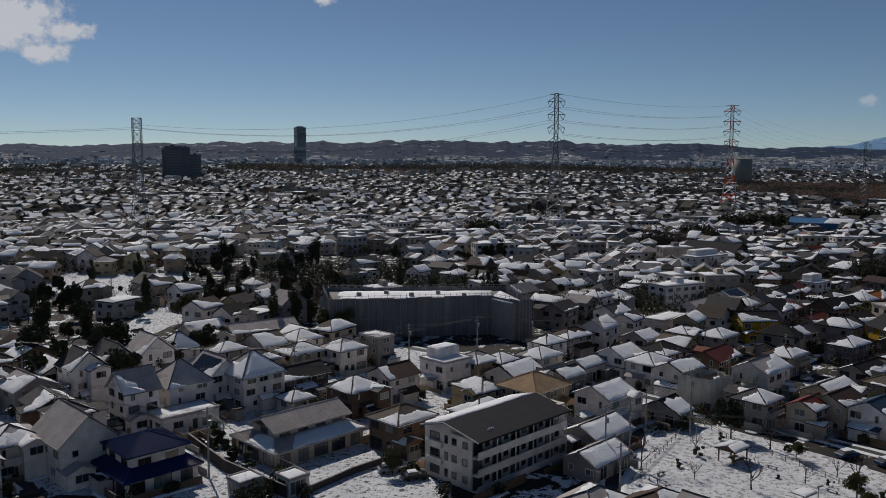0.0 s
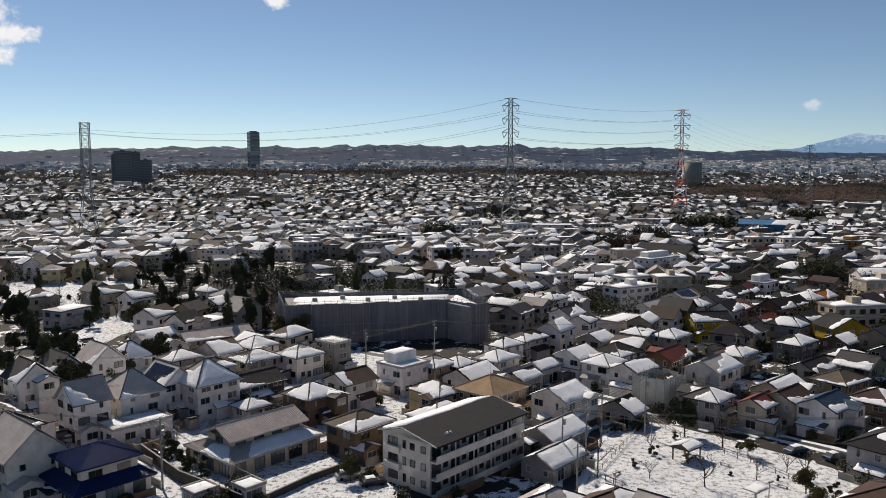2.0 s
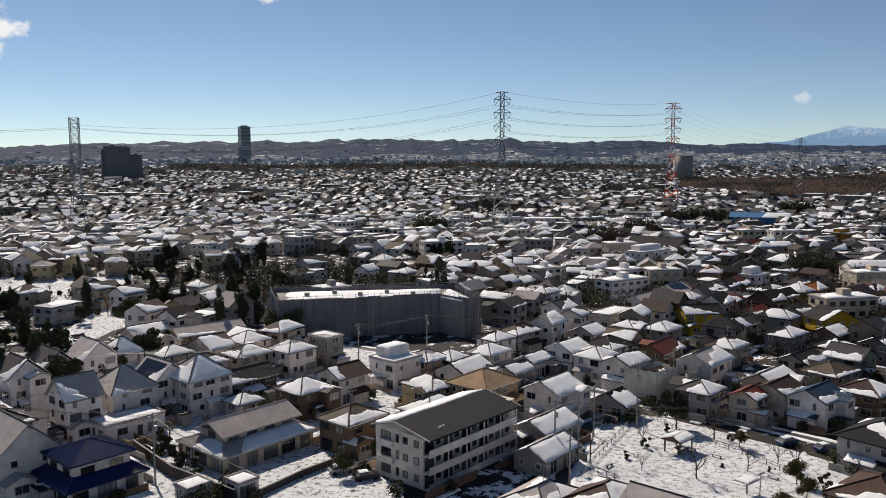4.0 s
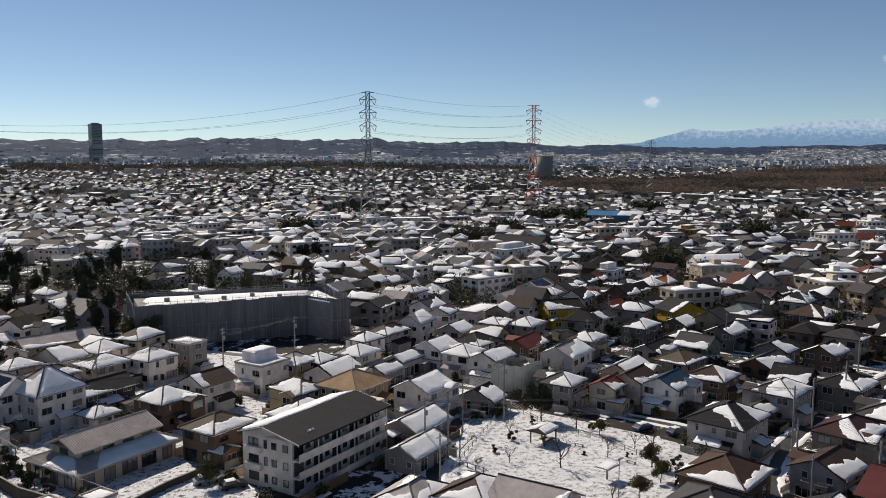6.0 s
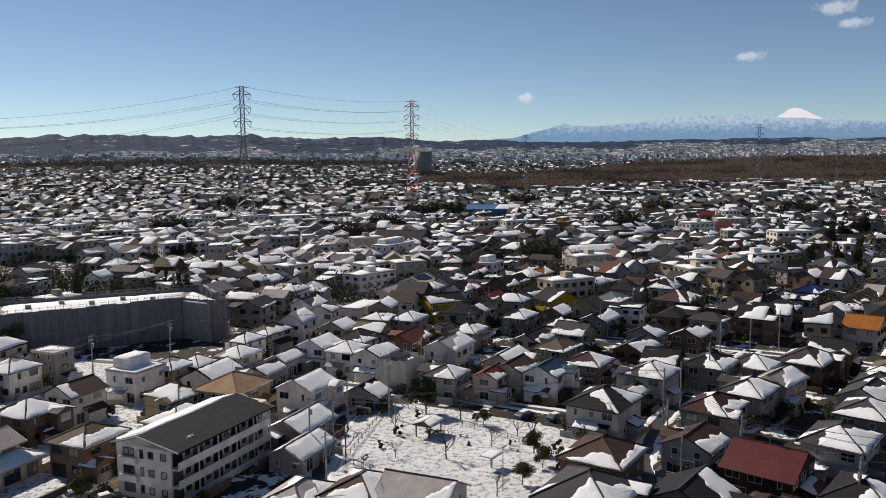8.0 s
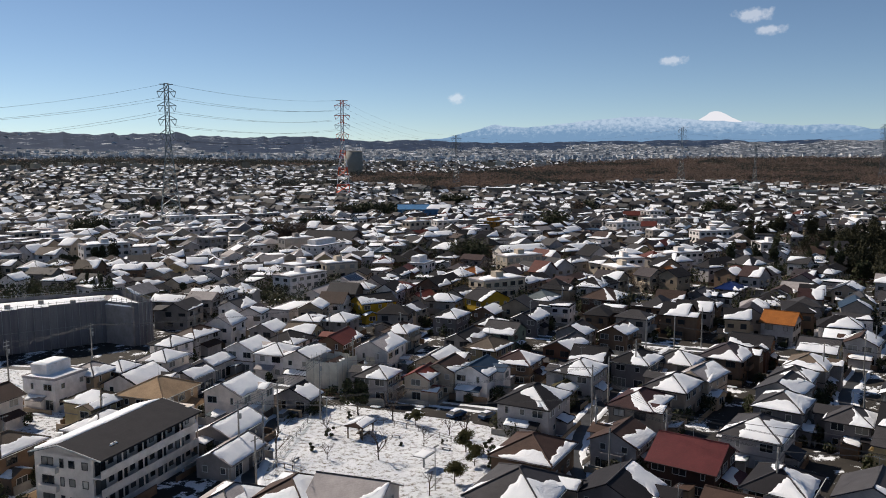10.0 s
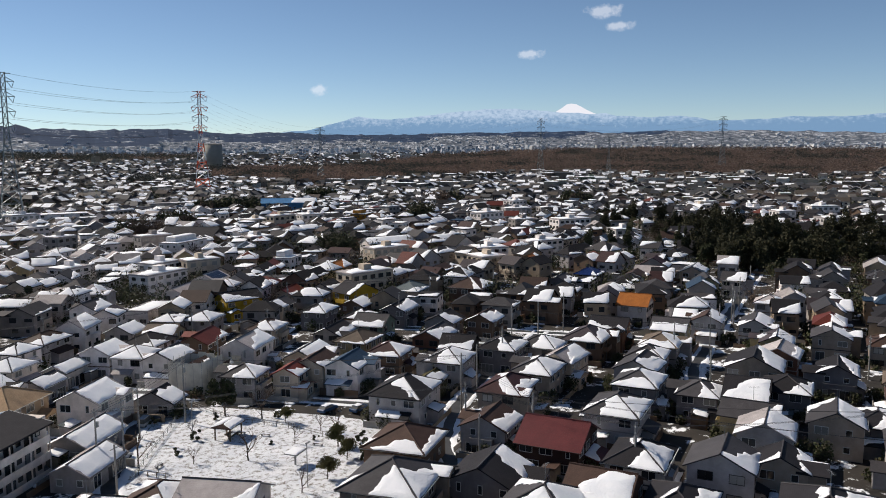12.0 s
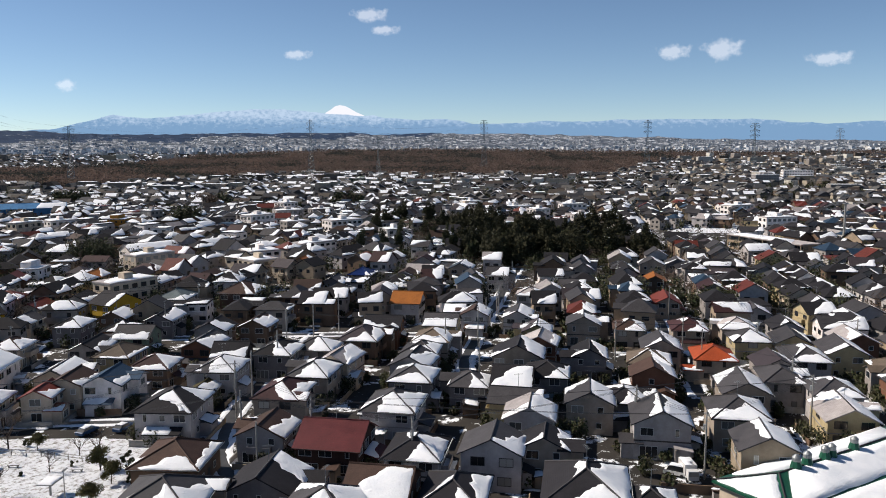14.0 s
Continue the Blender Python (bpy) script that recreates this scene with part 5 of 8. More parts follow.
# ---------------------------------------------------------------- trees
def crown_mesh(name, n, rx, rz, zc, leaf, mat, seed, lumps=9, squash=0.7):
    """Many small leaf clumps round a few lobes, with gaps between them."""
    rng = random.Random(seed)
    lobes = [(Vector((rng.gauss(0, 0.45) * rx, rng.gauss(0, 0.45) * rx, zc + rng.gauss(0, 0.45) * rz)), rng.uniform(0.35, 0.6)) for _ in range(lumps)]
    vs, fs = [], []
    for _ in range(n):
        c, s = rng.choice(lobes)
        d = Vector((rng.gauss(0, 1), rng.gauss(0, 1), rng.gauss(0, 1))).normalized() * (rng.random() ** 0.4)
        p = c + Vector((d.x * rx * s, d.y * rx * s, d.z * rz * s))
        u = Vector((rng.gauss(0, 1), rng.gauss(0, 1), rng.gauss(0, 0.7))).normalized()
        v = u.orthogonal().normalized()
        w = u.cross(v)
        k = leaf * rng.uniform(0.6, 1.3)
        o = len(vs)
        vs += [p + v * k, p + w * k * 0.7, p - v * k, p - w * k * 0.7 + u * k * squash]
        fs += [(o, o + 1, o + 2), (o, o + 2, o + 3)]
    return mesh_of(name, [tuple(q) for q in vs], fs, mat)


def trunk_mesh(h, r, seed, limbs=5, reach=0.4, mat=None):
    rng = random.Random(seed)
    sh = Shape()
    p = Vector((0, 0, -0.2))
    seg = 4
    for i in range(seg):
        q = p + Vector((rng.uniform(-0.1, 0.1) * h * 0.2, rng.uniform(-0.1, 0.1) * h * 0.2, h / seg))
        sh.beam(p, q, r * (1 - i / seg * 0.7), 0, 6, r * (1 - (i + 1) / seg * 0.7))
        if i:
            for _ in range(limbs // 2):
                a = rng.uniform(0, math.tau)
                e = p + Vector((math.cos(a) * h * reach, math.sin(a) * h * reach, h * rng.uniform(0.15, 0.35)))
                sh.beam(p, e, r * 0.4, 0, 4, r * 0.12)
        p = q
    return sh.mesh("trunk", mat or BARK)


def bare_mesh(h, seed, spread=0.42, twigs=5):
    """Twiggy crown of a leafless tree: forking branches down to fine sprays."""
    rng = random.Random(seed)
    sh = Shape()

    def grow(p, d, ln, r, lvl):
        q = p + d * ln
        sh.beam(p, q, r, 0, 3 if lvl > 1 else 4, r * 0.6)
        if lvl == 4:
            return
        for _ in range(3 if lvl < 3 else twigs):
            nd = (d + Vector((rng.gauss(0, spread), rng.gauss(0, spread), rng.gauss(0.12, spread * 0.6)))).normalized()
            grow(q if rng.random() < 0.6 else p.lerp(q, 0.6), nd, ln * rng.uniform(0.6, 0.8), r * 0.55, lvl + 1)

    for _ in range(4):
        grow(Vector((0, 0, h * rng.uniform(0.2, 0.35))), Vector((rng.gauss(0, 0.5), rng.gauss(0, 0.5), 1)).normalized(), h * 0.22, h * 0.014, 1)
    return sh.mesh("crown", TWIG)


def tree_kind(label, crown, trunk):
    t = thing("tree", Matrix(), label, "tree", "trees")
    part("trunk", trunk, t)
    part("crown", crown, t)
    return t


KINDS = {
    "round": [tree_kind("dark green evergreen tree with a dense rounded crown", crown_mesh("crown", 2800, 3.0, 3.2, 5.2, 0.29, LEAF, 10 + i), trunk_mesh(5, 0.22, i)) for i in range(3)],
    "tall": [tree_kind("tall dark conifer with a ragged narrow crown", crown_mesh("crown", 2800, 2.1, 5.2, 7.0, 0.28, LEAF, 20 + i, 13), trunk_mesh(9, 0.25, 30 + i)) for i in range(3)],
    "bare": [tree_kind("leafless brown tree with fine twigs", bare_mesh(8, 40 + i), trunk_mesh(4, 0.18, 50 + i, 2, 0.25)) for i in range(3)],
    "olive": [tree_kind("olive-green tree with a loose crown", crown_mesh("crown", 2600, 2.3, 2.0, 3.6, 0.17, OLIVE_LEAF, 60 + i), trunk_mesh(3.5, 0.16, 70 + i)) for i in range(2)],
    "shrub": [tree_kind("low dark green garden shrub", crown_mesh("crown", 900, 1.0, 0.8, 0.9, 0.12, LEAF, 80 + i, 5), trunk_mesh(0.8, 0.07, 90 + i, 2)) for i in range(3)],
    "grove": [tree_kind("dense feathery grove tree in dark olive green", crown_mesh("crown", 2600, 3.2, 5.0, 6.5, 0.34, BAMBOO, 100 + i, 12), trunk_mesh(8, 0.2, 110 + i)) for i in range(3)],
}
for v in KINDS.values():
    for t in v:
        t["spare"] = 1
rng = random.Random(77)
used_first = set()


def tree(kind, x, y, s=1.0):
    k = rng.choice(KINDS[kind])
    m = pose(x, y, terrain(x, y), 0, 0, rng.uniform(0, 360)) @ Matrix.Diagonal((s * rng.uniform(0.9, 1.1), s * rng.uniform(0.9, 1.1), s, 1))
    if k.name in used_first:
        c = copy_thing(k, m)
        c.matrix_basis = m
        return c
    used_first.add(k.name)
    k.matrix_basis = m
    return k


# dark trees at the field and behind the wrapped block
for az, r, kind, s in ((23, 190, "round", 1.3), (22, 205, "round", 1.5), (20.5, 196, "round", 1.2), (24.5, 200, "tall", 1.0), (26.5, 195, "round", 1.4), (25, 225, "tall", 1.1), (28, 215, "round", 1.5), (27.5, 240, "tall", 1.2), (18, 215, "round", 1.1), (19.5, 225, "bare", 1.2), (16.5, 222, "round", 0.9), (15, 232, "bare", 1.1), (13, 240, "tall", 0.9), (11.5, 245, "tall", 1.0), (10.5, 262, "tall", 1.1), (12, 275, "tall", 1.1), (14.5, 268, "bare", 1.3), (16, 285, "bare", 1.3), (9, 235, "olive", 1.6), (8.3, 232, "olive", 1.5), (17.5, 262, "olive", 1.5), (19, 268, "olive", 1.6)):
    tree(kind, -r * math.sin(radians(az)), r * math.cos(radians(az)), s)


def belt(n, az0, az1, r0, r1, kinds, s0, s1, room=0):
    for _ in range(n):
        az, r = radians(rng.uniform(az0, az1)), rng.uniform(r0, r1)
        x, y = -r * math.sin(az), r * math.cos(az)
        if free(x, y, 2):
            tree(rng.choice(kinds), x, y, rng.uniform(s0, s1))
            if room:
                FOOT.append((x, y, room))


belt(52, 7, 18, 275, 420, ("tall", "bare", "bare", "bare", "round", "grove"), 0.7, 1.05)
belt(20, 17.5, 33, 236, 330, ("round", "bare", "bare"), 0.7, 1.05)
belt(20, -4, 7, 380, 470, ("bare", "round", "grove"), 0.8, 1.1)
belt(12, -3, 8, 262, 285, ("bare", "tall"), 0.7, 1.0)
belt(16, -9, -2, 268, 310, ("bare", "round"), 0.8, 1.1)
# the dark grove
for _ in range(86):
    u, v = 0.15 + 0.7 * rng.random(), rng.random() ** 1.2 * 1.15 - 0.15
    x, y = 272 + 66 * u + (60 + 40 * v) * v + 10 * rng.random(), 228 - 92 * u + (70 - 10 * u) * v
    tree("grove" if rng.random() < 0.8 else "round", x, y, rng.uniform(0.95, 1.35))
    FOOT.append((x, y, 4))
belt(62, -54.5, -46, 415, 540, ("bare", "bare", "bare", "grove", "grove", "olive"), 0.8, 1.2, 2.5)
belt(24, -53.5, -44, 360, 430, ("bare", "bare", "tall"), 0.8, 1.1)
# dark trees before the snowy field
belt(26, 18, 31, 285, 345, ("round", "round", "bare", "bare", "tall"), 0.75, 1.1, 2.0)
# clumps of dark trees among the houses: x, y, radius
CLUMPS = ((232, 604, 16), (208, 598, 13), (120, 466, 12), (152, 505, 10), (18, 545, 10), (395, 560, 14), (300, 455, 9), (172, 330, 8), (-160, 869, 14), (344, 690, 14), (470, 480, 12))
FOOT += list(CLUMPS)

# ---------------------------------------------------------------- the rest of the town, lot by lot
ROOF_PICK = ("grey", "grey", "dark", "dark", "light", "brown", "grey", "tan", "purple", "dark", "light", "maroon", "red", "blue")
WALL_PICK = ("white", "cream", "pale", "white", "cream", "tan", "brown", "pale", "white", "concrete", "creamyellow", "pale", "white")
# Right of -20 degrees darker walls and roofs are picked, painting in shade.
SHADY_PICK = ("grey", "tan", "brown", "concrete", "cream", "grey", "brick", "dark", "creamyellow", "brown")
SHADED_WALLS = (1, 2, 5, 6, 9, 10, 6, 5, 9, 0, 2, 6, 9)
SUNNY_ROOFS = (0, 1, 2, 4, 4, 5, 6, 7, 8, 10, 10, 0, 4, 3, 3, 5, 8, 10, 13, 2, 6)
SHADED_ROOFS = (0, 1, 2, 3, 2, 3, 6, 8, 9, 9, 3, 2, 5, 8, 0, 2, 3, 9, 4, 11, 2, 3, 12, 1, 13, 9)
KIND_PICK = ("hip", "gx", "gy", "hip", "gx", "hip", "gx")


def turned(x, y):
    az = azimuth(x, y)
    return 46 - 17 * min(1, max(0, (-az - 18) / 24))


def lump_snow(sh, slopes, m, yaw, r, amount, M):
    for p in slopes:
        P = [Vector(q) for q in p]
        n = (P[1] - P[0]).cross(P[2] - P[0]).normalized()
        n.rotate(Euler((0, 0, radians(yaw))))
        flat_ = n.z > 0.99
        lit = -1 if flat_ else Vector((n.x, n.y)).normalized().dot(SUN2)
        cover = min(0.96, amount * r.uniform(0.5, 1.15) * (0.85 - 0.75 * lit))
        if cover > 0.14:
            v, f = snow_on(p, cover, r, 0.15, M, yaw)
            sh.add([m @ Vector(q) for q in v], f)


def put(sh, part_, m, mat):
    sh.add([m @ Vector(q) for q in part_.v], part_.f, mat)


def plain_house(W, R, S, x, y, yaw, r, far=False, k=1.0):
    """Adds one house with a wing or a shed to the joined walls, roofs and snow of the middle distance."""
    m = pose(x, y, terrain(x, y), 0, 0, yaw)
    w, d, e = r.uniform(6.8, 10.5) * k, r.uniform(6, 8.2) * k, r.uniform(5.8, 7.6)
    kind = r.choice(KIND_PICK)
    if r.random() < (0.17 if far else 0.12):
        kind, w, e = "flat", r.uniform(8, 13) * k, r.uniform(5.2, 8.5 if far else 6.2)
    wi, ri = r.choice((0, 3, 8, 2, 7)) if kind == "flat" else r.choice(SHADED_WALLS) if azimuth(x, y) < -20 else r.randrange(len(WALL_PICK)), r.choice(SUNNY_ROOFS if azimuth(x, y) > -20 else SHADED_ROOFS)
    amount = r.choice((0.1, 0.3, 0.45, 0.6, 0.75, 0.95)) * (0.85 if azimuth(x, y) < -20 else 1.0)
    rise = r.uniform(0.48, 0.72) * (min(w, d) if kind == "hip" else d if kind == "gx" else w) / 2 + 0.2
    put(W, wall_shape(kind, w, d, e, rise), m, wi)
    if kind == "flat":
        rf = Shape()
        rf.box(-w / 2 - 0.15, -d / 2 - 0.15, e, w / 2 + 0.15, d / 2 + 0.15, e + 0.4)
        slopes = [[(-w / 2, -d / 2, e + 0.4), (w / 2, -d / 2, e + 0.4), (w / 2, d / 2, e + 0.4), (-w / 2, d / 2, e + 0.4)]]
    else:
        rf = Shape()
        slopes = roof_polys(kind, w, d, e - 0.08, rise)
        rf.slab(slopes, 0.22)
    put(R, rf, m, ri)
    lump_snow(S, slopes, m, yaw, r, amount, 12 if far else 16)
    for side in range(4):
        L, off = (w, d / 2) if side % 2 == 0 else (d, w / 2)
        turn = m @ Matrix.Rotation(radians((180, 270, 0, 90)[side]), 4, "Z")
        for s in range(2):
            for k in range(2):
                px = -L / 2 + L * (k + 0.5) / 2 + r.uniform(-0.5, 0.5)
                hw, hh, zz = r.uniform(0.5, 1.1), r.uniform(0.45, 0.75), s * e / 2 + 1.6
                W.add([turn @ Vector(q) for q in ((px - hw, off + 0.04, zz - hh), (px - hw, off + 0.04, zz + hh), (px + hw, off + 0.04, zz + hh), (px + hw, off + 0.04, zz - hh))], ((0, 1, 2, 3),), len(WALL_PICK))
        if r.random() < 0.3:
            W.box(-L * 0.3, off, e / 2 - 0.1, L * 0.15, off + 1.0, e / 2 + 0.95, wi, turn)
    if r.random() < 0.6:
        sd_ = r.choice((-1, 1))
        ww, wd = r.uniform(3.5, 5.5), r.uniform(2.4, 4.0)
        we = e if r.random() < 0.45 else r.uniform(2.6, 3.2)
        mm = m @ pose(r.choice((-1, 1)) * (w / 2 - ww / 2), sd_ * (d / 2 + wd / 2 - 0.8), 0)
        wr = 0.4 * ww / 2
        put(W, wall_shape("gy", ww, wd, we, wr), mm, wi)
        rf = Shape()
        sl = roof_polys("gy", ww, wd, we - 0.06, wr, 0.4)
        rf.slab(sl, 0.18)
        put(R, rf, mm, ri)
        lump_snow(S, sl, mm, yaw, r, amount, 10)


def in_open(x, y):
    """Parks, fields, woods and yards where no house stands."""
    az, r = azimuth(x, y), math.hypot(x, y)
    if r < 126 and az > 6:
        return True
    if 26 < x < 80 and 97 < y < 162 and r < 185 and (x - 52) ** 2 / 26 ** 2 + (y - 128) ** 2 / 32 ** 2 < 1:
        return True
    if -66 < x < -32 and 124 < y < 152:
        return True
    if -42 < x < 32 and 90 < y < 137:
        return True
    if 20 < az < 60 and r < 175:
        return x > -150 and 108 < y < 160 and x < -84
    if 7 < az < 18 and 272 < r < 440 and noise.noise((x * 0.03, y * 0.03, 1)) < 0.25:
        return True
    if 18 <= az < 36 and 225 < r < 285:
        return True
    if 17 <= az < 27 and 330 <= r < 392:
        return True
    if -4 < az <= 7 and 380 < r < 470 and noise.noise((x * 0.03, y * 0.03, 1)) < 0.1:
        return True
    if -32 < x < 24 and 203 < y < 232:
        return True
    if -36 < x < 6 and 283 < y < 324:
        return True
    if 395 < x < 500 and 130 < y < 205 and -72 < az < -60:
        return True
    return False


town = []
BLOCK_RNG = random.Random(808)
BLOCKS = []
while len(BLOCKS) < 50:
    bd, ba = 235 + 420 * BLOCK_RNG.random(), BLOCK_RNG.uniform(-74, 14)
    bx, by = -bd * math.sin(radians(ba)), bd * math.cos(radians(ba))
    bw, bdp = BLOCK_RNG.uniform(11, 22), BLOCK_RNG.uniform(8, 12)
    if (-64 < ba < -44 and bd < 360) or in_open(bx, by) or near_road(bx, by, 5) or not free(bx, by, (bw + bdp) / 4 + 1.5):
        continue
    BLOCKS.append((bx, by, ba + BLOCK_RNG.uniform(15, 50), bw, bdp, BLOCK_RNG.uniform(7.5, 10.5), BLOCK_RNG.choice(("white", "white", "pale", "cream", "concrete", "white"))))
    FOOT.append((bx, by, (bw + bdp) / 4 + 0.5))
TOWN_RNG = random.Random(4242)
for lot_u, lot_v, r0, r1, need in ((10.9, 10.5, 70, 330, 4.3), (13.2, 12.4, 330, 680, 5.0)):
    for zone in range(3):
        ang = (46, 38, 29)[zone]
        c, s = math.cos(radians(ang)), math.sin(radians(ang))
        for iu in range(-76, 86):
            for iv in range(-76, 86):
                u = iu * lot_u + (iu // 9) * 4.0
                v = iv * lot_v + (iv // 2) * 4.4
                x, y = c * u - s * v, s * u + c * v
                r = math.hypot(x, y)
                if r < r0 or r > r1:
                    continue
                az = azimuth(x, y)
                if az > 36 or az < -88 or (0 if az > -24 else 1 if az > -38 else 2) != zone:
                    continue
                x += rng.uniform(-1.1, 1.1)
                y += rng.uniform(-1.1, 1.1)
                if in_open(x, y) or near_road(x, y, 3.8) or not free(x, y, 4.9 if r < 215 else need) or rng.random() < (0.05 if r < 260 else 0.1 if r < 330 else 0.14):
                    continue
                town.append((r, x, y, ang + rng.choice((0, 0, 90)) + rng.uniform(-5, 5)))
                FOOT.append((x, y, need - 0.1))
town.sort()
MW, MR, MS = Shape(), Shape(), Shape()
for r, x, y, yaw in town:
    if r < 222:
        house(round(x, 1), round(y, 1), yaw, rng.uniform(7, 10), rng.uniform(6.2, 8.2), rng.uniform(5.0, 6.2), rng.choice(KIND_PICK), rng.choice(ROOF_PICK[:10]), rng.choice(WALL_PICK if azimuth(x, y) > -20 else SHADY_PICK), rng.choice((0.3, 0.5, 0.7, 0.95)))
    else:
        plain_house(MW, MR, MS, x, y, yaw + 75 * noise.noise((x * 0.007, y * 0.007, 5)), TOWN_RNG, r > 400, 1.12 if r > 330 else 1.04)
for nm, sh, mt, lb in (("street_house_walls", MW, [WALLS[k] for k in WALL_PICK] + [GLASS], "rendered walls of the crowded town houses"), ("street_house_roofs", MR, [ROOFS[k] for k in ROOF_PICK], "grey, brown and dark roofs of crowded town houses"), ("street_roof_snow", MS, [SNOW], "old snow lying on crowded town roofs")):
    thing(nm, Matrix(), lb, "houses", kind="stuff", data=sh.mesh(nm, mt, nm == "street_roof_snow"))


# ---------------------------------------------------------------- the far town
def far_town():
    r_ = random.Random(9)
    walls, roofs, snow = Shape(), Shape(), Shape()
    a = 685.0
    pale = Shape()
    while a < 4250:
        step = 14.4 + (min(a, 2600) - 640) * 0.0095 - max(0, a - 2600) * 0.003
        az = 34.0
        while az > -90:
            az -= math.degrees(step * r_.uniform(0.8, 1.25) / a)
            r = a + r_.uniform(-0.3, 0.3) * step
            x, y = -r * math.sin(radians(az)), r * math.cos(radians(az))
            if (r > 2600 and (r_.random() < 0.25 + 0.0005 * (r - 2600) or (ground_kind(x, y) == 2 and r_.random() < 0.75))) or wooded(az, r) or r_.random() < (0.18 if r < 2450 else 0.08) or noise.noise((x * 0.006, y * 0.006, 4)) > 0.42:
                continue
            k = 1.2 + (r - 640) * 0.0002
            if r > 2450:
                w, d, e = r_.uniform(8, 19), r_.uniform(8, 12), r_.choice((3, 4, 4, 5, 5, 6, 7, 9 if r < 3400 else 4, 15 if r < 3100 else 4)) * (1 if r < 3300 else 0.8) * r_.uniform(0.8, 1.1)
                m = pose(x, y, terrain(x, y), 0, 0, r_.uniform(0, 90))
                p = [m @ Vector(q) for q in ((-w / 2, -d / 2, -4), (w / 2, -d / 2, -4), (w / 2, d / 2, -4), (-w / 2, d / 2, -4), (-w / 2, -d / 2, e), (w / 2, -d / 2, e), (w / 2, d / 2, e), (-w / 2, d / 2, e))]
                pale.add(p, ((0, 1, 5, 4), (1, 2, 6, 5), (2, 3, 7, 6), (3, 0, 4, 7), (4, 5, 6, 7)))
                continue
            w, d, e = r_.uniform(7.2, 11) * k, r_.uniform(6.4, 8.8) * k, r_.uniform(5.4, 7.4)
            if r > 900 and r_.random() < 0.05 + 0.06 * (r > 1800):
                w, d, e = r_.uniform(14, 34), r_.uniform(10, 16), r_.uniform(7, 18 if r > 1800 else 12)
                flat = True
            else:
                flat = r_.random() < 0.1
            yaw = r_.choice((40, 130)) + 30 * noise.noise((x * 0.003, y * 0.003, 9))
            z0 = terrain(x, y)
            m = pose(x, y, z0, 0, 0, yaw)
            rise = 0 if flat else r_.uniform(0.5, 0.75) * d / 2
            p = [m @ Vector(q) for q in ((-w / 2, -d / 2, -1), (w / 2, -d / 2, -1), (w / 2, d / 2, -1), (-w / 2, d / 2, -1), (-w / 2, -d / 2, e), (w / 2, -d / 2, e), (w / 2, d / 2, e), (-w / 2, d / 2, e), (-w / 2, 0, e + rise * 0.93), (w / 2, 0, e + rise * 0.93))]
            if flat:
                walls.add(p[:8], ((0, 1, 5, 4), (1, 2, 6, 5), (2, 3, 7, 6), (3, 0, 4, 7), (4, 5, 6, 7)))
                q = [m @ Vector(c) for c in ((-w / 2 + 0.4, -d / 2 + 0.4, e + 0.35), (w / 2 - 0.4, -d / 2 + 0.4, e + 0.35), (w / 2 - 0.4, d / 2 - 0.4, e + 0.35), (-w / 2 + 0.4, d / 2 - 0.4, e + 0.35))]
                (snow if r_.random() < 0.75 else roofs).add(q, ((0, 1, 2, 3),))
                continue
            walls.add(p, ((0, 1, 5, 4), (2, 3, 7, 6), (1, 2, 6, 9, 5), (3, 0, 4, 8, 7)))
            a_, b_ = w / 2 + 0.5, d / 2 + 0.6
            hip = r_.choice((0, 0, 0.3)) * w
            rp = [m @ Vector(q) for q in ((-a_, -b_, e - 0.1), (a_, -b_, e - 0.1), (a_ - hip, 0, e + rise), (-a_ + hip, 0, e + rise), (a_, b_, e - 0.1), (-a_, b_, e - 0.1))]
            roofs.add(rp, ((0, 1, 2, 3), (4, 5, 3, 2), (1, 4, 2), (5, 0, 3)))
            for f in ((0, 1, 2, 3), (4, 5, 3, 2)):
                P = [rp[i] for i in f]
                n = (P[1] - P[0]).cross(P[2] - P[0]).normalized()
                lit = Vector((n.x, n.y)).normalized().dot(SUN2)
                cov = r_.uniform(-0.15, 0.9) * (0.85 - 0.6 * lit) - 0.12 * smooth(-44, -54, az)
                if cov > 0.3:
                    c0 = sum(P, Vector()) / 4
                    k2 = min(0.97, math.sqrt(cov))
                    c0 = c0.lerp(P[r_.randrange(4)], 0.4 * (1 - k2))
                    rim = []
                    for i in range(4):
                        rim.append(c0 + (P[i] - c0) * k2 * r_.uniform(0.8, 1) + n * 0.18)
                        rim.append(c0 + ((P[i] + P[(i + 1) % 4]) / 2 - c0) * k2 * r_.uniform(0.7, 1) + n * 0.22)
                    snow.add(rim, (tuple(range(8)),))
            if r < 1300:
                for sx in (-1, 1):
                    for px in (-0.27, 0.22):
                        q = [m @ Vector((px * w + ox, sx * (d / 2 + 0.04), zz)) for ox, zz in ((-0.8, e - 2.2), (0.8, e - 2.2), (0.8, e - 1.1), (-0.8, e - 1.1))]
                        walls.add(q, ((0, 1, 2, 3),), 1)
        a += step * 1.1
    for nm, sh, mt, lb in (("far_house_walls", walls, [FAR_WALL, GLASS], "walls of countless distant houses"), ("far_city_blocks", pale, [FAR_HAZED], "distant city blocks in pale haze tones"), ("far_house_roofs", roofs, [FAR_ROOF], "grey and brown roofs of countless distant houses"), ("far_roof_snow", snow, [SNOW], "snow lying on countless distant roofs")):
        thing(nm, Matrix(), lb, "distant town", kind="stuff", data=sh.mesh(nm, mt))


far_town()


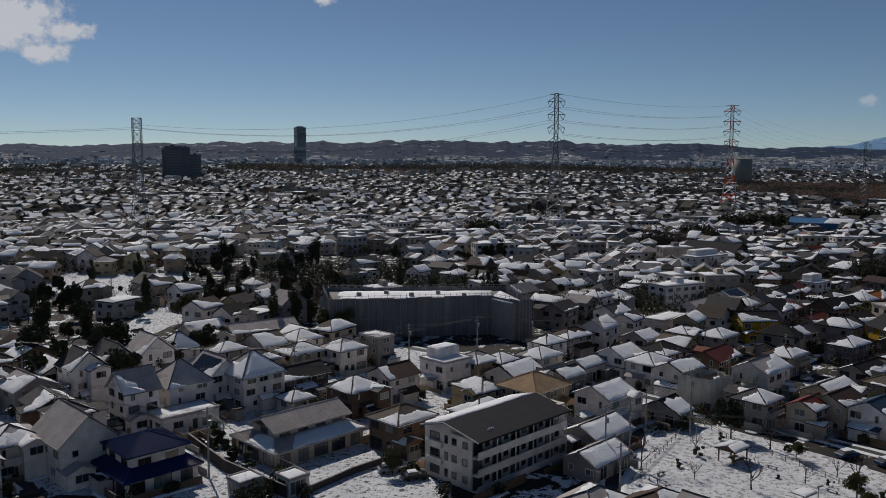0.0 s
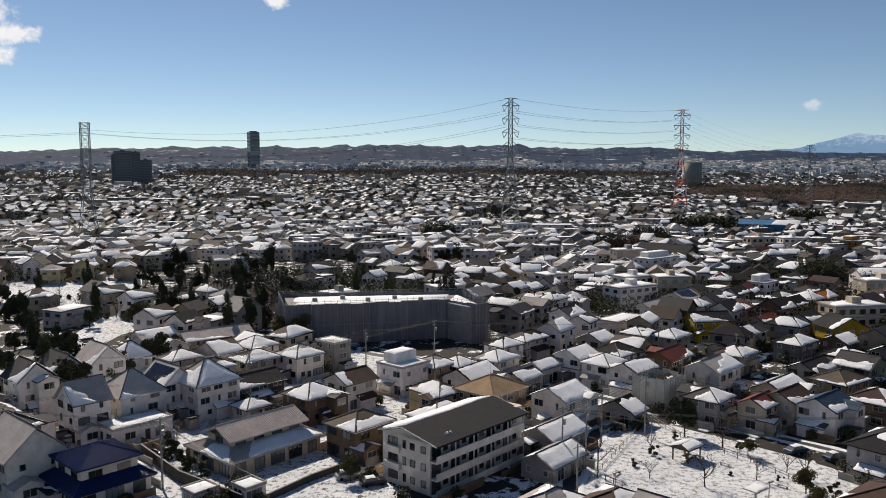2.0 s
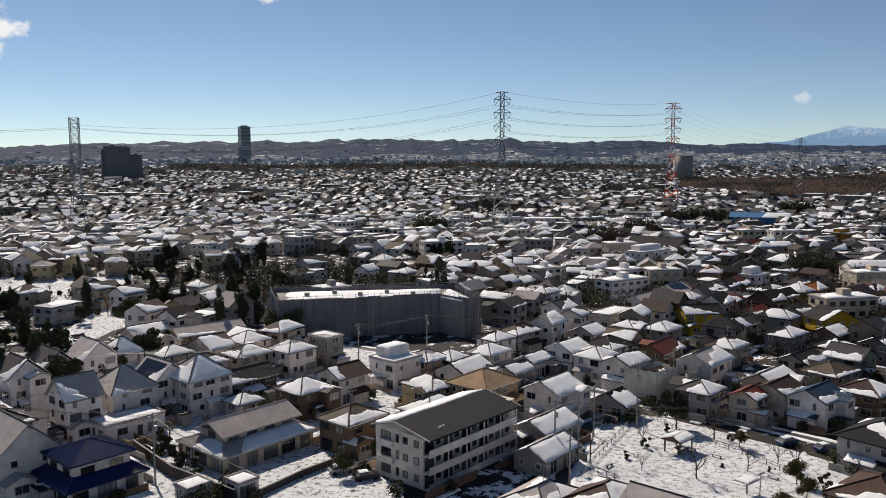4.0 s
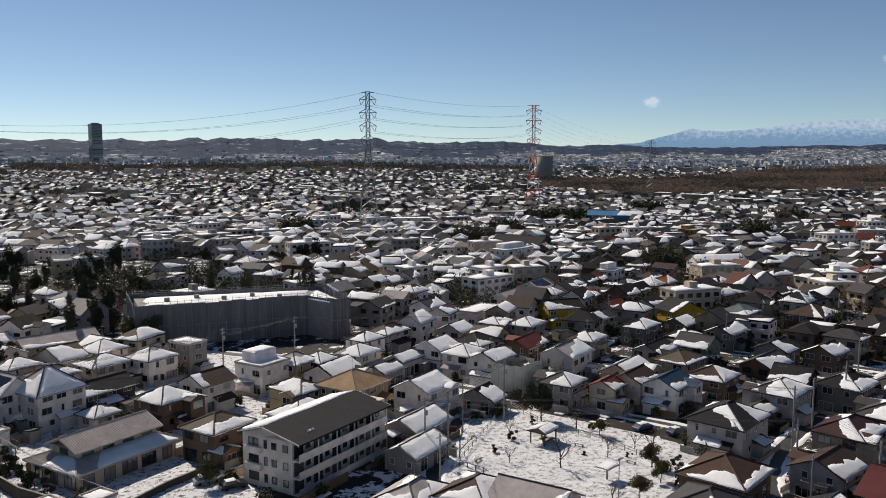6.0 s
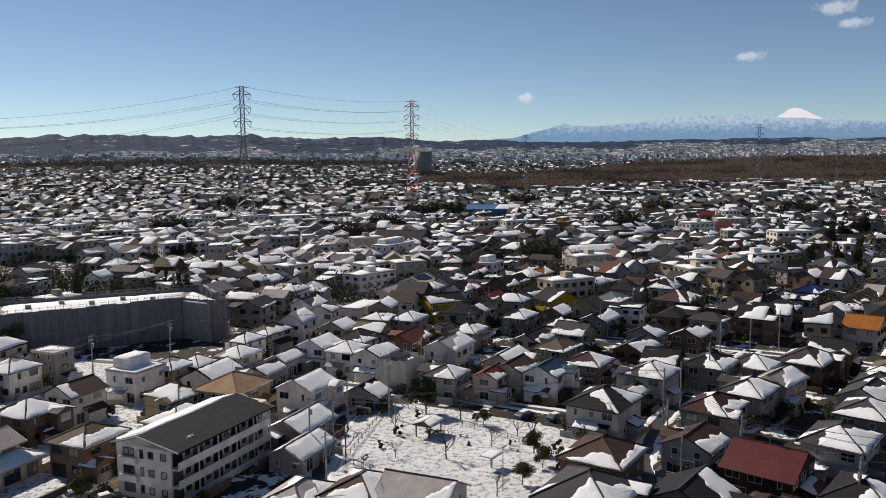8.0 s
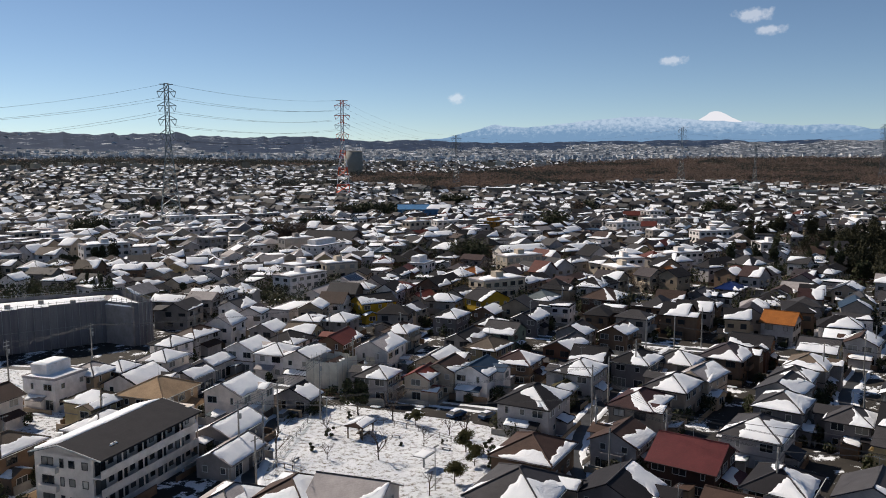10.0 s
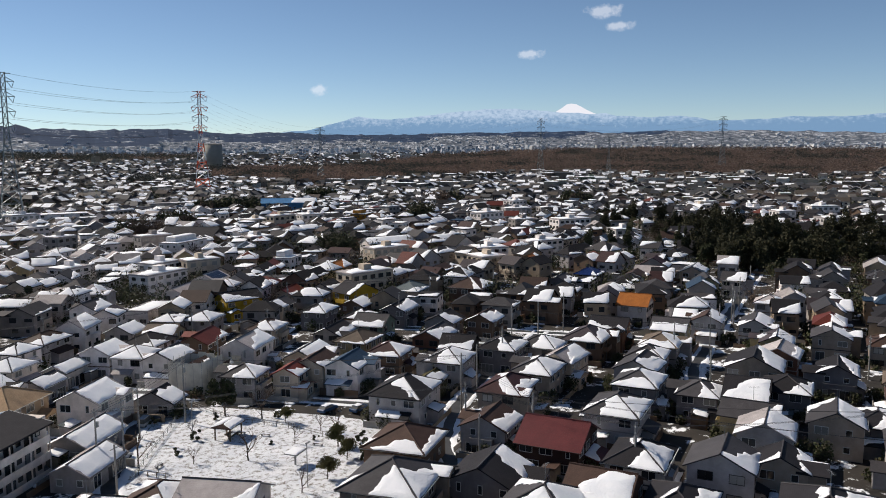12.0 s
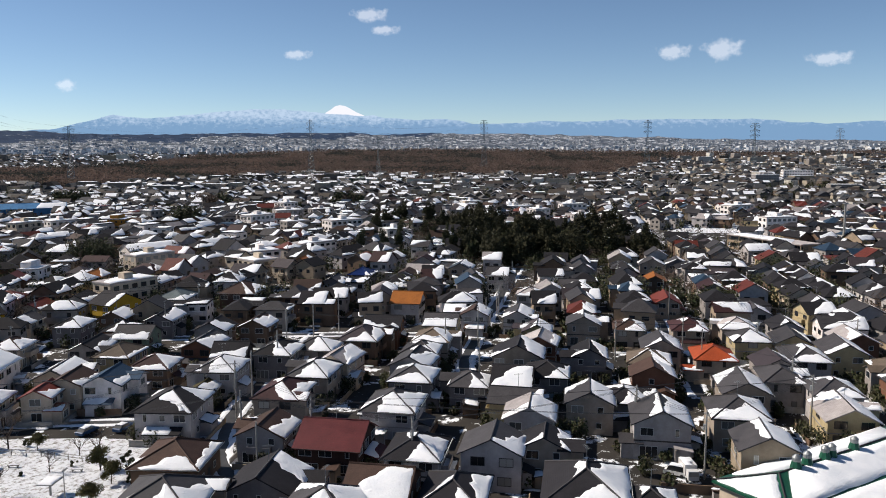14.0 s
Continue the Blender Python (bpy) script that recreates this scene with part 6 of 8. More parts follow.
def far_woods():
    """Woods past counting: each tree a spray of small twig and leaf facets."""
    r_ = random.Random(31)
    vs, fs = {0: [], 1: []}, {0: [], 1: []}
    r = 1100.0
    while r < 3200:
        step = 6.5 + (r - 1100) * 0.010
        az = 34.0
        while az > -90:
            az -= math.degrees(step * r_.uniform(0.7, 1.3) / r)
            rr = r + r_.uniform(-0.5, 0.5) * step
            if not wooded(az, rr) and r_.random() > (0.03 if rr < 2600 else 0.008):
                continue
            x, y = -rr * math.sin(radians(az)), rr * math.cos(radians(az))
            k = 1 if (noise.noise((x * 0.008, y * 0.008, 1)) > (0.22 if az < -19 else -0.25) or r_.random() < 0.02) else 0
            wide, h = step * r_.uniform(0.4, 0.7), r_.uniform(7, 14) * (1 + 0.45 * noise.noise((x * 0.012, y * 0.012, 6))) + 2.5 * k
            z = terrain(x, y)
            leaf = 0.62 + rr * 0.0004
            for _ in range(19):
                px, py, pz = x + r_.gauss(0, 0.6) * wide, y + r_.gauss(0, 0.6) * wide, z + h * r_.uniform(0.15, 1)
                a, t = r_.uniform(0, math.tau), leaf * r_.uniform(0.6, 1.4)
                cx, cy = math.cos(a) * t, math.sin(a) * t
                o = len(vs[k])
                vs[k] += [(px - cx, py - cy, pz - t * r_.uniform(0.2, 1)), (px + cx, py + cy, pz - t * r_.uniform(0.2, 1)), (px + cy * r_.uniform(-2.4, 2.4), py - cx * r_.uniform(-2.4, 2.4), pz + t * 0.5)]
                fs[k].append((o, o + 1, o + 2))
        r += step * 0.85
    thing("distant_woods", Matrix(), "wide belt of leafless brown woodland far off", "woodland", kind="stuff", data=mesh_of("distant_woods", vs[0], fs[0], WOODS))
    thing("distant_evergreens", Matrix(), "clumps of dark evergreen woodland far off", "woodland", kind="stuff", data=mesh_of("distant_evergreens", vs[1], fs[1], EVERWOODS))


far_woods()


def town_trees():
    """Dark and bare trees standing among the houses further off, past counting."""
    r_ = random.Random(17)
    vs, fs = {0: [], 1: []}, {0: [], 1: []}
    for i in range(12300):
        d, az = 260 + 1240 * r_.random() ** 1.5, r_.uniform(-88, 34)
        x, y = -d * math.sin(radians(az)), d * math.cos(radians(az))
        if i >= 11500:
            cx, cy, cr = CLUMPS[i % len(CLUMPS)]
            u, an = cr * math.sqrt(r_.random()), r_.uniform(0, math.tau)
            x, y, d = cx + u * math.cos(an), cy + u * math.sin(an), math.hypot(cx, cy)
        clump = noise.noise((x * 0.008, y * 0.008, 3))
        if i < 11500 and (clump < -0.05 and r_.random() < 0.75 or near_road(x, y, 1) or (d < 392 and az > 16) or (d < 420 and not free(x, y, -0.5))):
            continue
        k = 0 if noise.noise((x * 0.02, y * 0.02, 8)) > -0.1 else 1
        sz, hh = r_.uniform(1.6, 4.0), r_.uniform(4.0, 9.0) + (5.0 if i >= 11500 else 0.0)
        z = terrain(x, y)
        lobes = [(r_.gauss(0, 0.4) * sz, r_.gauss(0, 0.4) * sz, r_.uniform(0.35, 0.85) * hh) for _ in range(5)]
        for _ in range(110 if d < 450 else 70 if i >= 11500 else 30):
            lx, ly, lz = r_.choice(lobes)
            p = Vector((x + lx + r_.gauss(0, 0.35) * sz, y + ly + r_.gauss(0, 0.35) * sz, z + max(0.4, lz + r_.gauss(0, 0.14) * hh)))
            u = Vector((r_.gauss(0, 1), r_.gauss(0, 1), r_.gauss(0, 1))).normalized()
            v = u.orthogonal().normalized() * r_.uniform(0.35, 0.8) * (0.6 if d < 450 else 1 if d < 600 else 1.5)
            w = u.cross(v) * (0.8 if k == 0 else 0.3)
            o = len(vs[k])
            vs[k] += [p + v, p + w, p - v, p - w + u * 0.2]
            fs[k] += [(o, o + 1, o + 2), (o, o + 2, o + 3)]
    for k, nm, mt, lb in ((0, "town_evergreens", LEAF, "dark evergreen trees among the distant houses"), (1, "town_bare_trees", TWIG, "leafless brown trees among the distant houses")):
        thing(nm, Matrix(), lb, "trees", kind="stuff", data=mesh_of(nm, [tuple(v) for v in vs[k]], fs[k], mt))


town_trees()


# ---------------------------------------------------------------- pylons and their lines
def pylon_paint(name, banded):
    m, n, l, b = base_mat(name, 0.55, 0.3)
    if banded:
        v = coords(n, l)
        sep, sc, fr = n.new("ShaderNodeSeparateXYZ"), n.new("ShaderNodeMath"), n.new("ShaderNodeMath")
        l.new(v, sep.inputs[0])
        sc.operation, fr.operation = "MULTIPLY", "FRACT"
        sc.inputs[1].default_value = 1 / 19
        l.new(sep.outputs[2], sc.inputs[0])
        l.new(sc.outputs[0], fr.inputs[0])
        r = ramp(n, ((0.0, (0.7, 0.7, 0.7)), (0.5, (0.62, 0.1, 0.04))), "CONSTANT")
        l.new(fr.outputs[0], r.inputs[0])
        l.new(r.outputs[0], b.inputs["Base Color"])
    else:
        b.inputs["Base Color"].default_value = (0.2, 0.23, 0.235, 1)
    return m


PYLON_GREY, PYLON_RED = pylon_paint("pylon_grey", False), pylon_paint("pylon_red_white", True)


def pylon(az, r, el, mat, arms=3, wide=9.0, thick=0.22, label="grey steel lattice pylon with cross-arms", turn=None, slim=0.014):
    x, y = -r * math.sin(radians(az)), r * math.cos(radians(az))
    z0 = terrain(x, y)
    h = EYE + r * math.tan(radians(el)) - z0
    t = thing("pylon", pose(x, y, z0, 0, 0, az if turn is None else turn), label, "pylon", "power line pylons")
    half = lambda z: max(h * slim, h * 0.075 * (1 - z / h * 1.35))
    legs = Shape()
    levels = [h * (1 - (1 - i / 14) ** 1.15) for i in range(15)]
    for a, b in ((-1, -1), (1, -1), (1, 1), (-1, 1)):
        for z0_, z1 in zip(levels, levels[1:]):
            legs.beam((a * half(z0_), b * half(z0_), z0_), (a * half(z1), b * half(z1), z1), thick, 0, 4)
    part("leg_frame", legs.mesh("leg_frame", mat), t)
    br = Shape()
    cs = ((-1, -1), (1, -1), (1, 1), (-1, 1))
    for z0_, z1 in zip(levels, levels[1:]):
        for k in range(4):
            (a, b), (c, d) = cs[k], cs[(k + 1) % 4]
            br.beam((a * half(z0_), b * half(z0_), z0_), (c * half(z1), d * half(z1), z1), thick * 0.6, 0, 3)
            br.beam((c * half(z0_), d * half(z0_), z0_), (a * half(z1), b * half(z1), z1), thick * 0.6, 0, 3)
            br.beam((a * half(z1), b * half(z1), z1), (c * half(z1), d * half(z1), z1), thick * 0.6, 0, 3)
    part("bracing", br.mesh("bracing", mat), t)
    tips = []
    for i in range(arms + 1):
        zt = h - (0.5 if i == 0 else h * (0.055 + 0.095 * (i - 1)))
        wd = wide * (0.75 if i == 0 else 0.85 if i == 4 else 1.0)
        for s in (-1, 1):
            am = Shape()
            hw = half(zt)
            for yy in (-1, 1):
                am.beam((s * hw, yy * hw, zt), (s * wd, 0, zt), thick * 0.8, 0, 4)
                if i:
                    am.beam((s * hw, yy * hw, zt + h * 0.028), (s * wd, 0, zt), thick * 0.7, 0, 4)
            if i:
                am.beam((s * wd, 0, zt), (s * wd * 0.8, 0, zt - h * 0.04), thick * 0.6, 0, 3)
                am.beam((s * hw * 1.6, 0, zt), (s * wd * 0.8, 0, zt - h * 0.04), thick * 0.6, 0, 3)
                tips.append((s, t.matrix_basis @ Vector((s * wd * 0.8, 0, zt - h * 0.04))))
            part("cross_arm", am.mesh("cross_arm", mat), t)
    tips.append((0, t.matrix_basis @ Vector((0, 0, h))))
    return tips


A = pylon(21.5, 600, 2.72, PYLON_GREY, 0, 3.4, 0.26, "narrow grey steel lattice mast", 10, 0.034)
B = pylon(-6.97, 600, 4.66, PYLON_GREY, 4, 6.2, 0.36, turn=-10)
C = pylon(-18.57, 910, 3.72, PYLON_RED, 4, 8.5, 0.5, "red and white banded steel lattice pylon", -20)
D = pylon(-26.53, 1150, 1.3, PYLON_GREY, 3, 7, 0.34)
E_ = pylon(-41.96, 1250, 1.79, PYLON_GREY, 3, 6, 0.34)
F = pylon(-54.07, 1500, 1.75, PYLON_GREY, 3, 7, 0.4)
pylon(-65.27, 1700, 1.69, PYLON_GREY, 3, 8, 0.45)
pylon(-72.12, 1500, 1.4, PYLON_GREY, 3, 8, 0.45)
pylon(-77.15, 1350, 1.01, PYLON_GREY, 3, 6, 0.3)
pylon(-46.63, 1050, 0.69, PYLON_GREY, 2, 7, 0.25)
pylon(-70.6, 1200, 0.3, PYLON_GREY, 2, 7, 0.25)


def cable(a, b, sag, r, n=24):
    pts = []
    for i in range(n + 1):
        u = i / n
        p = Vector(a).lerp(Vector(b), u)
        p.z -= sag * 4 * u * (1 - u)
        pts.append(p)
    sh = Shape()
    sh.tube(pts, r)
    return thing("power_line", Matrix(), "thin dark overhead power line", "cable", "power lines", data=sh.mesh("power_line", DARK))


def string(a, b, sag, r):
    n = min(len(a), len(b))
    for (s, p), (q_, q) in zip(sorted(a, key=lambda k: -k[1].z)[:n], sorted(b, key=lambda k: -k[1].z)[:n]):
        cable(p, q, sag, r)


string(B, C, 5, 0.09)
string(B, [(s, Vector((-221, 558, z))) for s, z in ((0, 76), (1, 74), (-1, 73.5), (1, 62), (-1, 61))], 12, 0.08)
cable((-221, 558, 73), (-560, 380, 70), 6, 0.085)
cable((-221, 558, 74), (-560, 380, 71), 6, 0.085)
string(C, D, 10, 0.05)
string(D, E_, 14, 0.05)
string(E_, F, 14, 0.05)


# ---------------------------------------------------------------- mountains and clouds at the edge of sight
# Haze is painted into these emission colours; the mountains glow instead of taking sun.
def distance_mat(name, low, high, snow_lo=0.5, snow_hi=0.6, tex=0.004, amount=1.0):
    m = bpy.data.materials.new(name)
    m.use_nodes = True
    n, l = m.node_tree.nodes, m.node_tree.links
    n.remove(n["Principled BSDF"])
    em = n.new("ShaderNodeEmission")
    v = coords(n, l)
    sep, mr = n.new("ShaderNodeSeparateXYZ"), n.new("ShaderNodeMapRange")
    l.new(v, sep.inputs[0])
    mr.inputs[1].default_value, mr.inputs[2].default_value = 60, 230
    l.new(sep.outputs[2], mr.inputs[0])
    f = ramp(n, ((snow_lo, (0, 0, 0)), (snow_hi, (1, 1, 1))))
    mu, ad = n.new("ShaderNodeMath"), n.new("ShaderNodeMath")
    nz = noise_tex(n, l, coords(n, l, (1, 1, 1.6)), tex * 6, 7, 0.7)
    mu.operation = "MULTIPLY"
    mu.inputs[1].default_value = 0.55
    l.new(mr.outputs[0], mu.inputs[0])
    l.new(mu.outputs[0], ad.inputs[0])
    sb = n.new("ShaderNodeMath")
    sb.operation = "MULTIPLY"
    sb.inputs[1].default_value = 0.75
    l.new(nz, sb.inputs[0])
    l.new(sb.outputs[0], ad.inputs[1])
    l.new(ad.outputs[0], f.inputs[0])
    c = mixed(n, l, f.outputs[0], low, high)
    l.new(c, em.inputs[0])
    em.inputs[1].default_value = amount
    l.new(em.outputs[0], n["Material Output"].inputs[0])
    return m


def skyline(name, prof, r, jag, mat, seed, label):
    vs, fs = [], []
    az0, az1 = prof[0][0], prof[-1][0]
    n = 360
    for i in range(n + 1):
        az = az0 + (az1 - az0) * i / n
        el = np.interp(az, [p[0] for p in prof], [p[1] for p in prof])
        el += jag * (noise.noise((az * 0.8, seed, 0)) + 0.5 * noise.noise((az * 2.3, seed, 1)) + 0.3 * noise.noise((az * 6, seed, 2))) * smooth(0.2, 1.2, el)
        x, y = -r * math.sin(radians(az)), r * math.cos(radians(az))
        top = EYE + r * math.tan(radians(el))
        k = (r - 60) / r
        vs += [(x * k, y * k, 0), (x, y, max(1, top)), (x * 1.005, y * 1.005, 0)]
    for i in range(n):
        fs += [(3 * i, 3 * i + 3, 3 * i + 4, 3 * i + 1), (3 * i + 1, 3 * i + 4, 3 * i + 5, 3 * i + 2)]
    thing(name, Matrix(), label, "mountains", kind="structure", data=mesh_of(name, vs, fs, mat))


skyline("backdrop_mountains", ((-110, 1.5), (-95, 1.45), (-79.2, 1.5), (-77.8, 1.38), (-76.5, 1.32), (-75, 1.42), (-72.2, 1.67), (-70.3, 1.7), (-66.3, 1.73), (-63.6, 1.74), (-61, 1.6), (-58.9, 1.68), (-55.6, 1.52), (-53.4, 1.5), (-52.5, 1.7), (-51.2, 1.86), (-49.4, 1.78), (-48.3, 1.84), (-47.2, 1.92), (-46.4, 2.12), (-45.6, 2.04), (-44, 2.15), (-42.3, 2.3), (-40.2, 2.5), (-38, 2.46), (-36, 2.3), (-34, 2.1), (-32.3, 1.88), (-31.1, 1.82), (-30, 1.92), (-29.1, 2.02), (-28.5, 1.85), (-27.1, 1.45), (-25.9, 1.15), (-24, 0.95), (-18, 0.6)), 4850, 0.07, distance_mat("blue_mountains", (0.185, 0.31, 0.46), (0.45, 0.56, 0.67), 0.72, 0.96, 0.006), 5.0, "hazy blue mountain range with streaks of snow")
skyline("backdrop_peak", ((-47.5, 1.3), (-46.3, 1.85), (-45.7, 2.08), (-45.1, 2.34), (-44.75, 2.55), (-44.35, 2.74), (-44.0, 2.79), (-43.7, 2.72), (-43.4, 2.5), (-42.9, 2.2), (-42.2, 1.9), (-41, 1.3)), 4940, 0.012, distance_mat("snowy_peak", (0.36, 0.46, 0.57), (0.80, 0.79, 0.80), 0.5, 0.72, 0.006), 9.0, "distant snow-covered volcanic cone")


# Clouds glow by emission: sunlit white cores and greyer edges are set as colour.
def cloud_mat(name, lo, hi, scale, most=1.0):
    m = bpy.data.materials.new(name)
    m.use_nodes = True
    n, l = m.node_tree.nodes, m.node_tree.links
    n.remove(n["Principled BSDF"])
    em, tr, mx = n.new("ShaderNodeEmission"), n.new("ShaderNodeBsdfTransparent"), n.new("ShaderNodeMixShader")
    gv = coords(n, l, (1, 1, 1), "Generated")
    ov = coords(n, l)
    gr = n.new("ShaderNodeTexGradient")
    gr.gradient_type = "SPHERICAL"
    mp = n.new("ShaderNodeMapping")
    mp.inputs["Location"].default_value = (-1, 0, -1)
    mp.inputs["Scale"].default_value = (2, 0.001, 2)
    l.new(gv, mp.inputs[0])
    l.new(mp.outputs[0], gr.inputs[0])
    nz = noise_tex(n, l, ov, scale, 8, 0.62)
    ad = n.new("ShaderNodeMath")
    ad.operation = "MULTIPLY_ADD"
    ad.inputs[1].default_value = 0.75
    l.new(gr.outputs[0], ad.inputs[0])
    l.new(nz, ad.inputs[2])
    a = ramp(n, ((lo, (0, 0, 0)), (hi, (most, most, most))))
    l.new(ad.outputs[0], a.inputs[0])
    c = ramp(n, ((0.6, (0.62, 0.68, 0.74)), (1.0, (0.93, 0.93, 0.92))))
    l.new(ad.outputs[0], c.inputs[0])
    l.new(c.outputs[0], em.inputs[0])
    l.new(a.outputs[0], mx.inputs[0])
    l.new(tr.outputs[0], mx.inputs[1])
    l.new(em.outputs[0], mx.inputs[2])
    l.new(mx.outputs[0], n["Material Output"].inputs[0])
    return m


CLOUD = {"bold": cloud_mat("cloud_bold", 0.72, 1.08, 0.015, 0.95), "faint": cloud_mat("cloud_faint", 0.72, 1.05, 0.02, 0.4)}


def cloud(az, el, wd, ht, look_="faint", lean=0):
    r = 4700
    x, y, z = -r * math.sin(radians(az)), r * math.cos(radians(az)), EYE + r * math.tan(radians(el))
    a, b = r * math.tan(radians(wd / 2)), r * math.tan(radians(ht / 2))
    n = 8
    vs = [(-a + 2 * a * i / n, 20 * math.sin(i / n * math.pi), -b + 2 * b * j / n) for j in range(n + 1) for i in range(n + 1)]
    fs = [(j * (n + 1) + i, j * (n + 1) + i + 1, (j + 1) * (n + 1) + i + 1, (j + 1) * (n + 1) + i) for j in range(n) for i in range(n)]
    ob = thing("cloud", pose(x, y, z, 0, lean, az), "small white fair-weather cloud", "cloud", "clouds", "structure", mesh_of("cloud", vs, fs, CLOUD[look_]))
    ob.visible_shadow = False
    return ob


cloud(28.6, 8.6, 10.5, 6.5, "bold")
cloud(25.2, 8.1, 4.5, 1.8, "bold")
cloud(26.8, 6.7, 5.0, 2.0, "bold")
cloud(9.05, 11.0, 2.6, 1.5, "bold")
cloud(-26.6, 3.9, 1.8, 1.2)
cloud(-46.2, 8.9, 3.6, 1.4)
cloud(-47.2, 7.9, 3.0, 1.0)
cloud(-41.2, 6.2, 2.8, 1.0)
cloud(-66.8, 6.2, 3.2, 1.5)
cloud(-69.9, 6.3, 3.7, 2.1)
cloud(-76.4, 5.4, 4.0, 1.3)


# ---------------------------------------------------------------- landmarks of the distance
def tower_block(az, r, wd, dp, el, wall, name, label, yaw=0, floors=10, snow_=False):
    x, y = -r * math.sin(radians(az)), r * math.cos(radians(az))
    z0 = terrain(x, y)
    h = EYE + r * math.tan(radians(el)) - z0
    t = thing(name, pose(x, y, z0, 0, 0, az + yaw), label, "building")
    s = Shape()
    s.box(-wd / 2, -dp / 2, -2, wd / 2, dp / 2, h)
    s.box(-wd * 0.3, -dp * 0.3, h, wd * 0.3, dp * 0.3, h * 1.03)
    part("wall", s.mesh("wall", wall), t)
    fh = h / floors
    for i in range(floors):
        for sx in range(4):
            turn = Matrix.Rotation(radians(90 * sx), 4, "Z")
            L, off = (wd, dp / 2) if sx % 2 == 0 else (dp, wd / 2)
            b = Shape()
            b.box(-L * 0.46, off - 0.1, fh * (i + 0.35), L * 0.46, off + 0.15, fh * (i + 0.8))
            part("window_band", b.mesh("window_band", GLASS), t, turn)
    return t


def slab_block():
    """The wide dark apartment slab: three stepped wings with balcony bays."""
    az, r = 18.95, 1750
    x, y = -r * math.sin(radians(az)), r * math.cos(radians(az))
    z0 = terrain(x, y)
    t = thing("apartment_slab", pose(x, y, z0, 0, 0, az + 6), "wide dark brown apartment slab in stepped wings in the distance", "building")
    for x0, x1, el, dp in ((-32, -27, 0.68, 14), (-27, 7, 0.92, 16), (7, 22, 0.86, 13), (22, 44, 0.36, 12)):
        h = EYE + r * math.tan(radians(el)) - z0
        s = Shape()
        s.box(x0, -dp / 2, -2, x1 - 0.1, dp / 2, h)
        w = part("wall", s.mesh("wall", SLAB_WALL), t)
        s = Shape()
        s.box(x0 + (x1 - x0) * 0.35, -3, h, x0 + (x1 - x0) * 0.6, 3, h + 2.6)
        part("lift_house", s.mesh("lift_house", SLAB_WALL), w)
        bays, floors = max(2, int((x1 - x0) / 5)), int(h / 3.2)
        for f in range(floors):
            s = Shape()
            s.box(x0 + 0.4, -dp / 2 - 1.1, h - 3.2 * f - 3.1, x1 - 0.5, -dp / 2 - 0.05, h - 3.2 * f - 2.1)
            part("balcony", s.mesh("balcony", SLAB_BALCONY), w)
        for b in range(bays + 1):
            s = Shape()
            px = x0 + 0.3 + (x1 - x0 - 0.8) * b / bays
            s.box(px, -dp / 2 - 1.3, -1, px + 0.5, -dp / 2 - 0.02, h + 0.3)
            part("pier", s.mesh("pier", SLAB_WALL), w)


# dark slab and tower walls, lightened and blued to paint in haze
SLAB_WALL = worn("dark_slab_wall", (0.17, 0.18, 0.2), 0.8, 0.2)
SLAB_BALCONY = worn("slab_balcony", (0.3, 0.31, 0.33), 0.8, 0.2)
DARKWALL = worn("dark_tower_cladding", (0.17, 0.22, 0.26), 0.6, 0.2)
tower_block(10.88, 2900, 33, 33, 2.26, DARKWALL, "tower_block", "tall dark glazed tower on the skyline", 20, 26)
slab_block()


def gasholder():
    az, r = -19.3, 1600
    x, y = -r * math.sin(radians(az)), r * math.cos(radians(az))
    z0 = terrain(x, y)
    h = EYE + r * math.tan(radians(0.2)) - z0
    t = thing("storage_tank", pose(x, y, z0), "large grey-beige cylindrical storage tank", "tank")
    s = Shape()
    s.beam((0, 0, -2), (0, 0, h), 18, 0, 32)
    part("shell", s.mesh("shell", worn("tank_paint", (0.4, 0.38, 0.33), 0.7, 0.3, 0.05), True), t)
    s = Shape()
    s.beam((0, 0, h), (0, 0, h + 1.5), 18.4, 0, 32, 14)
    part("lid", s.mesh("lid", CONCRETE), t)


gasholder()


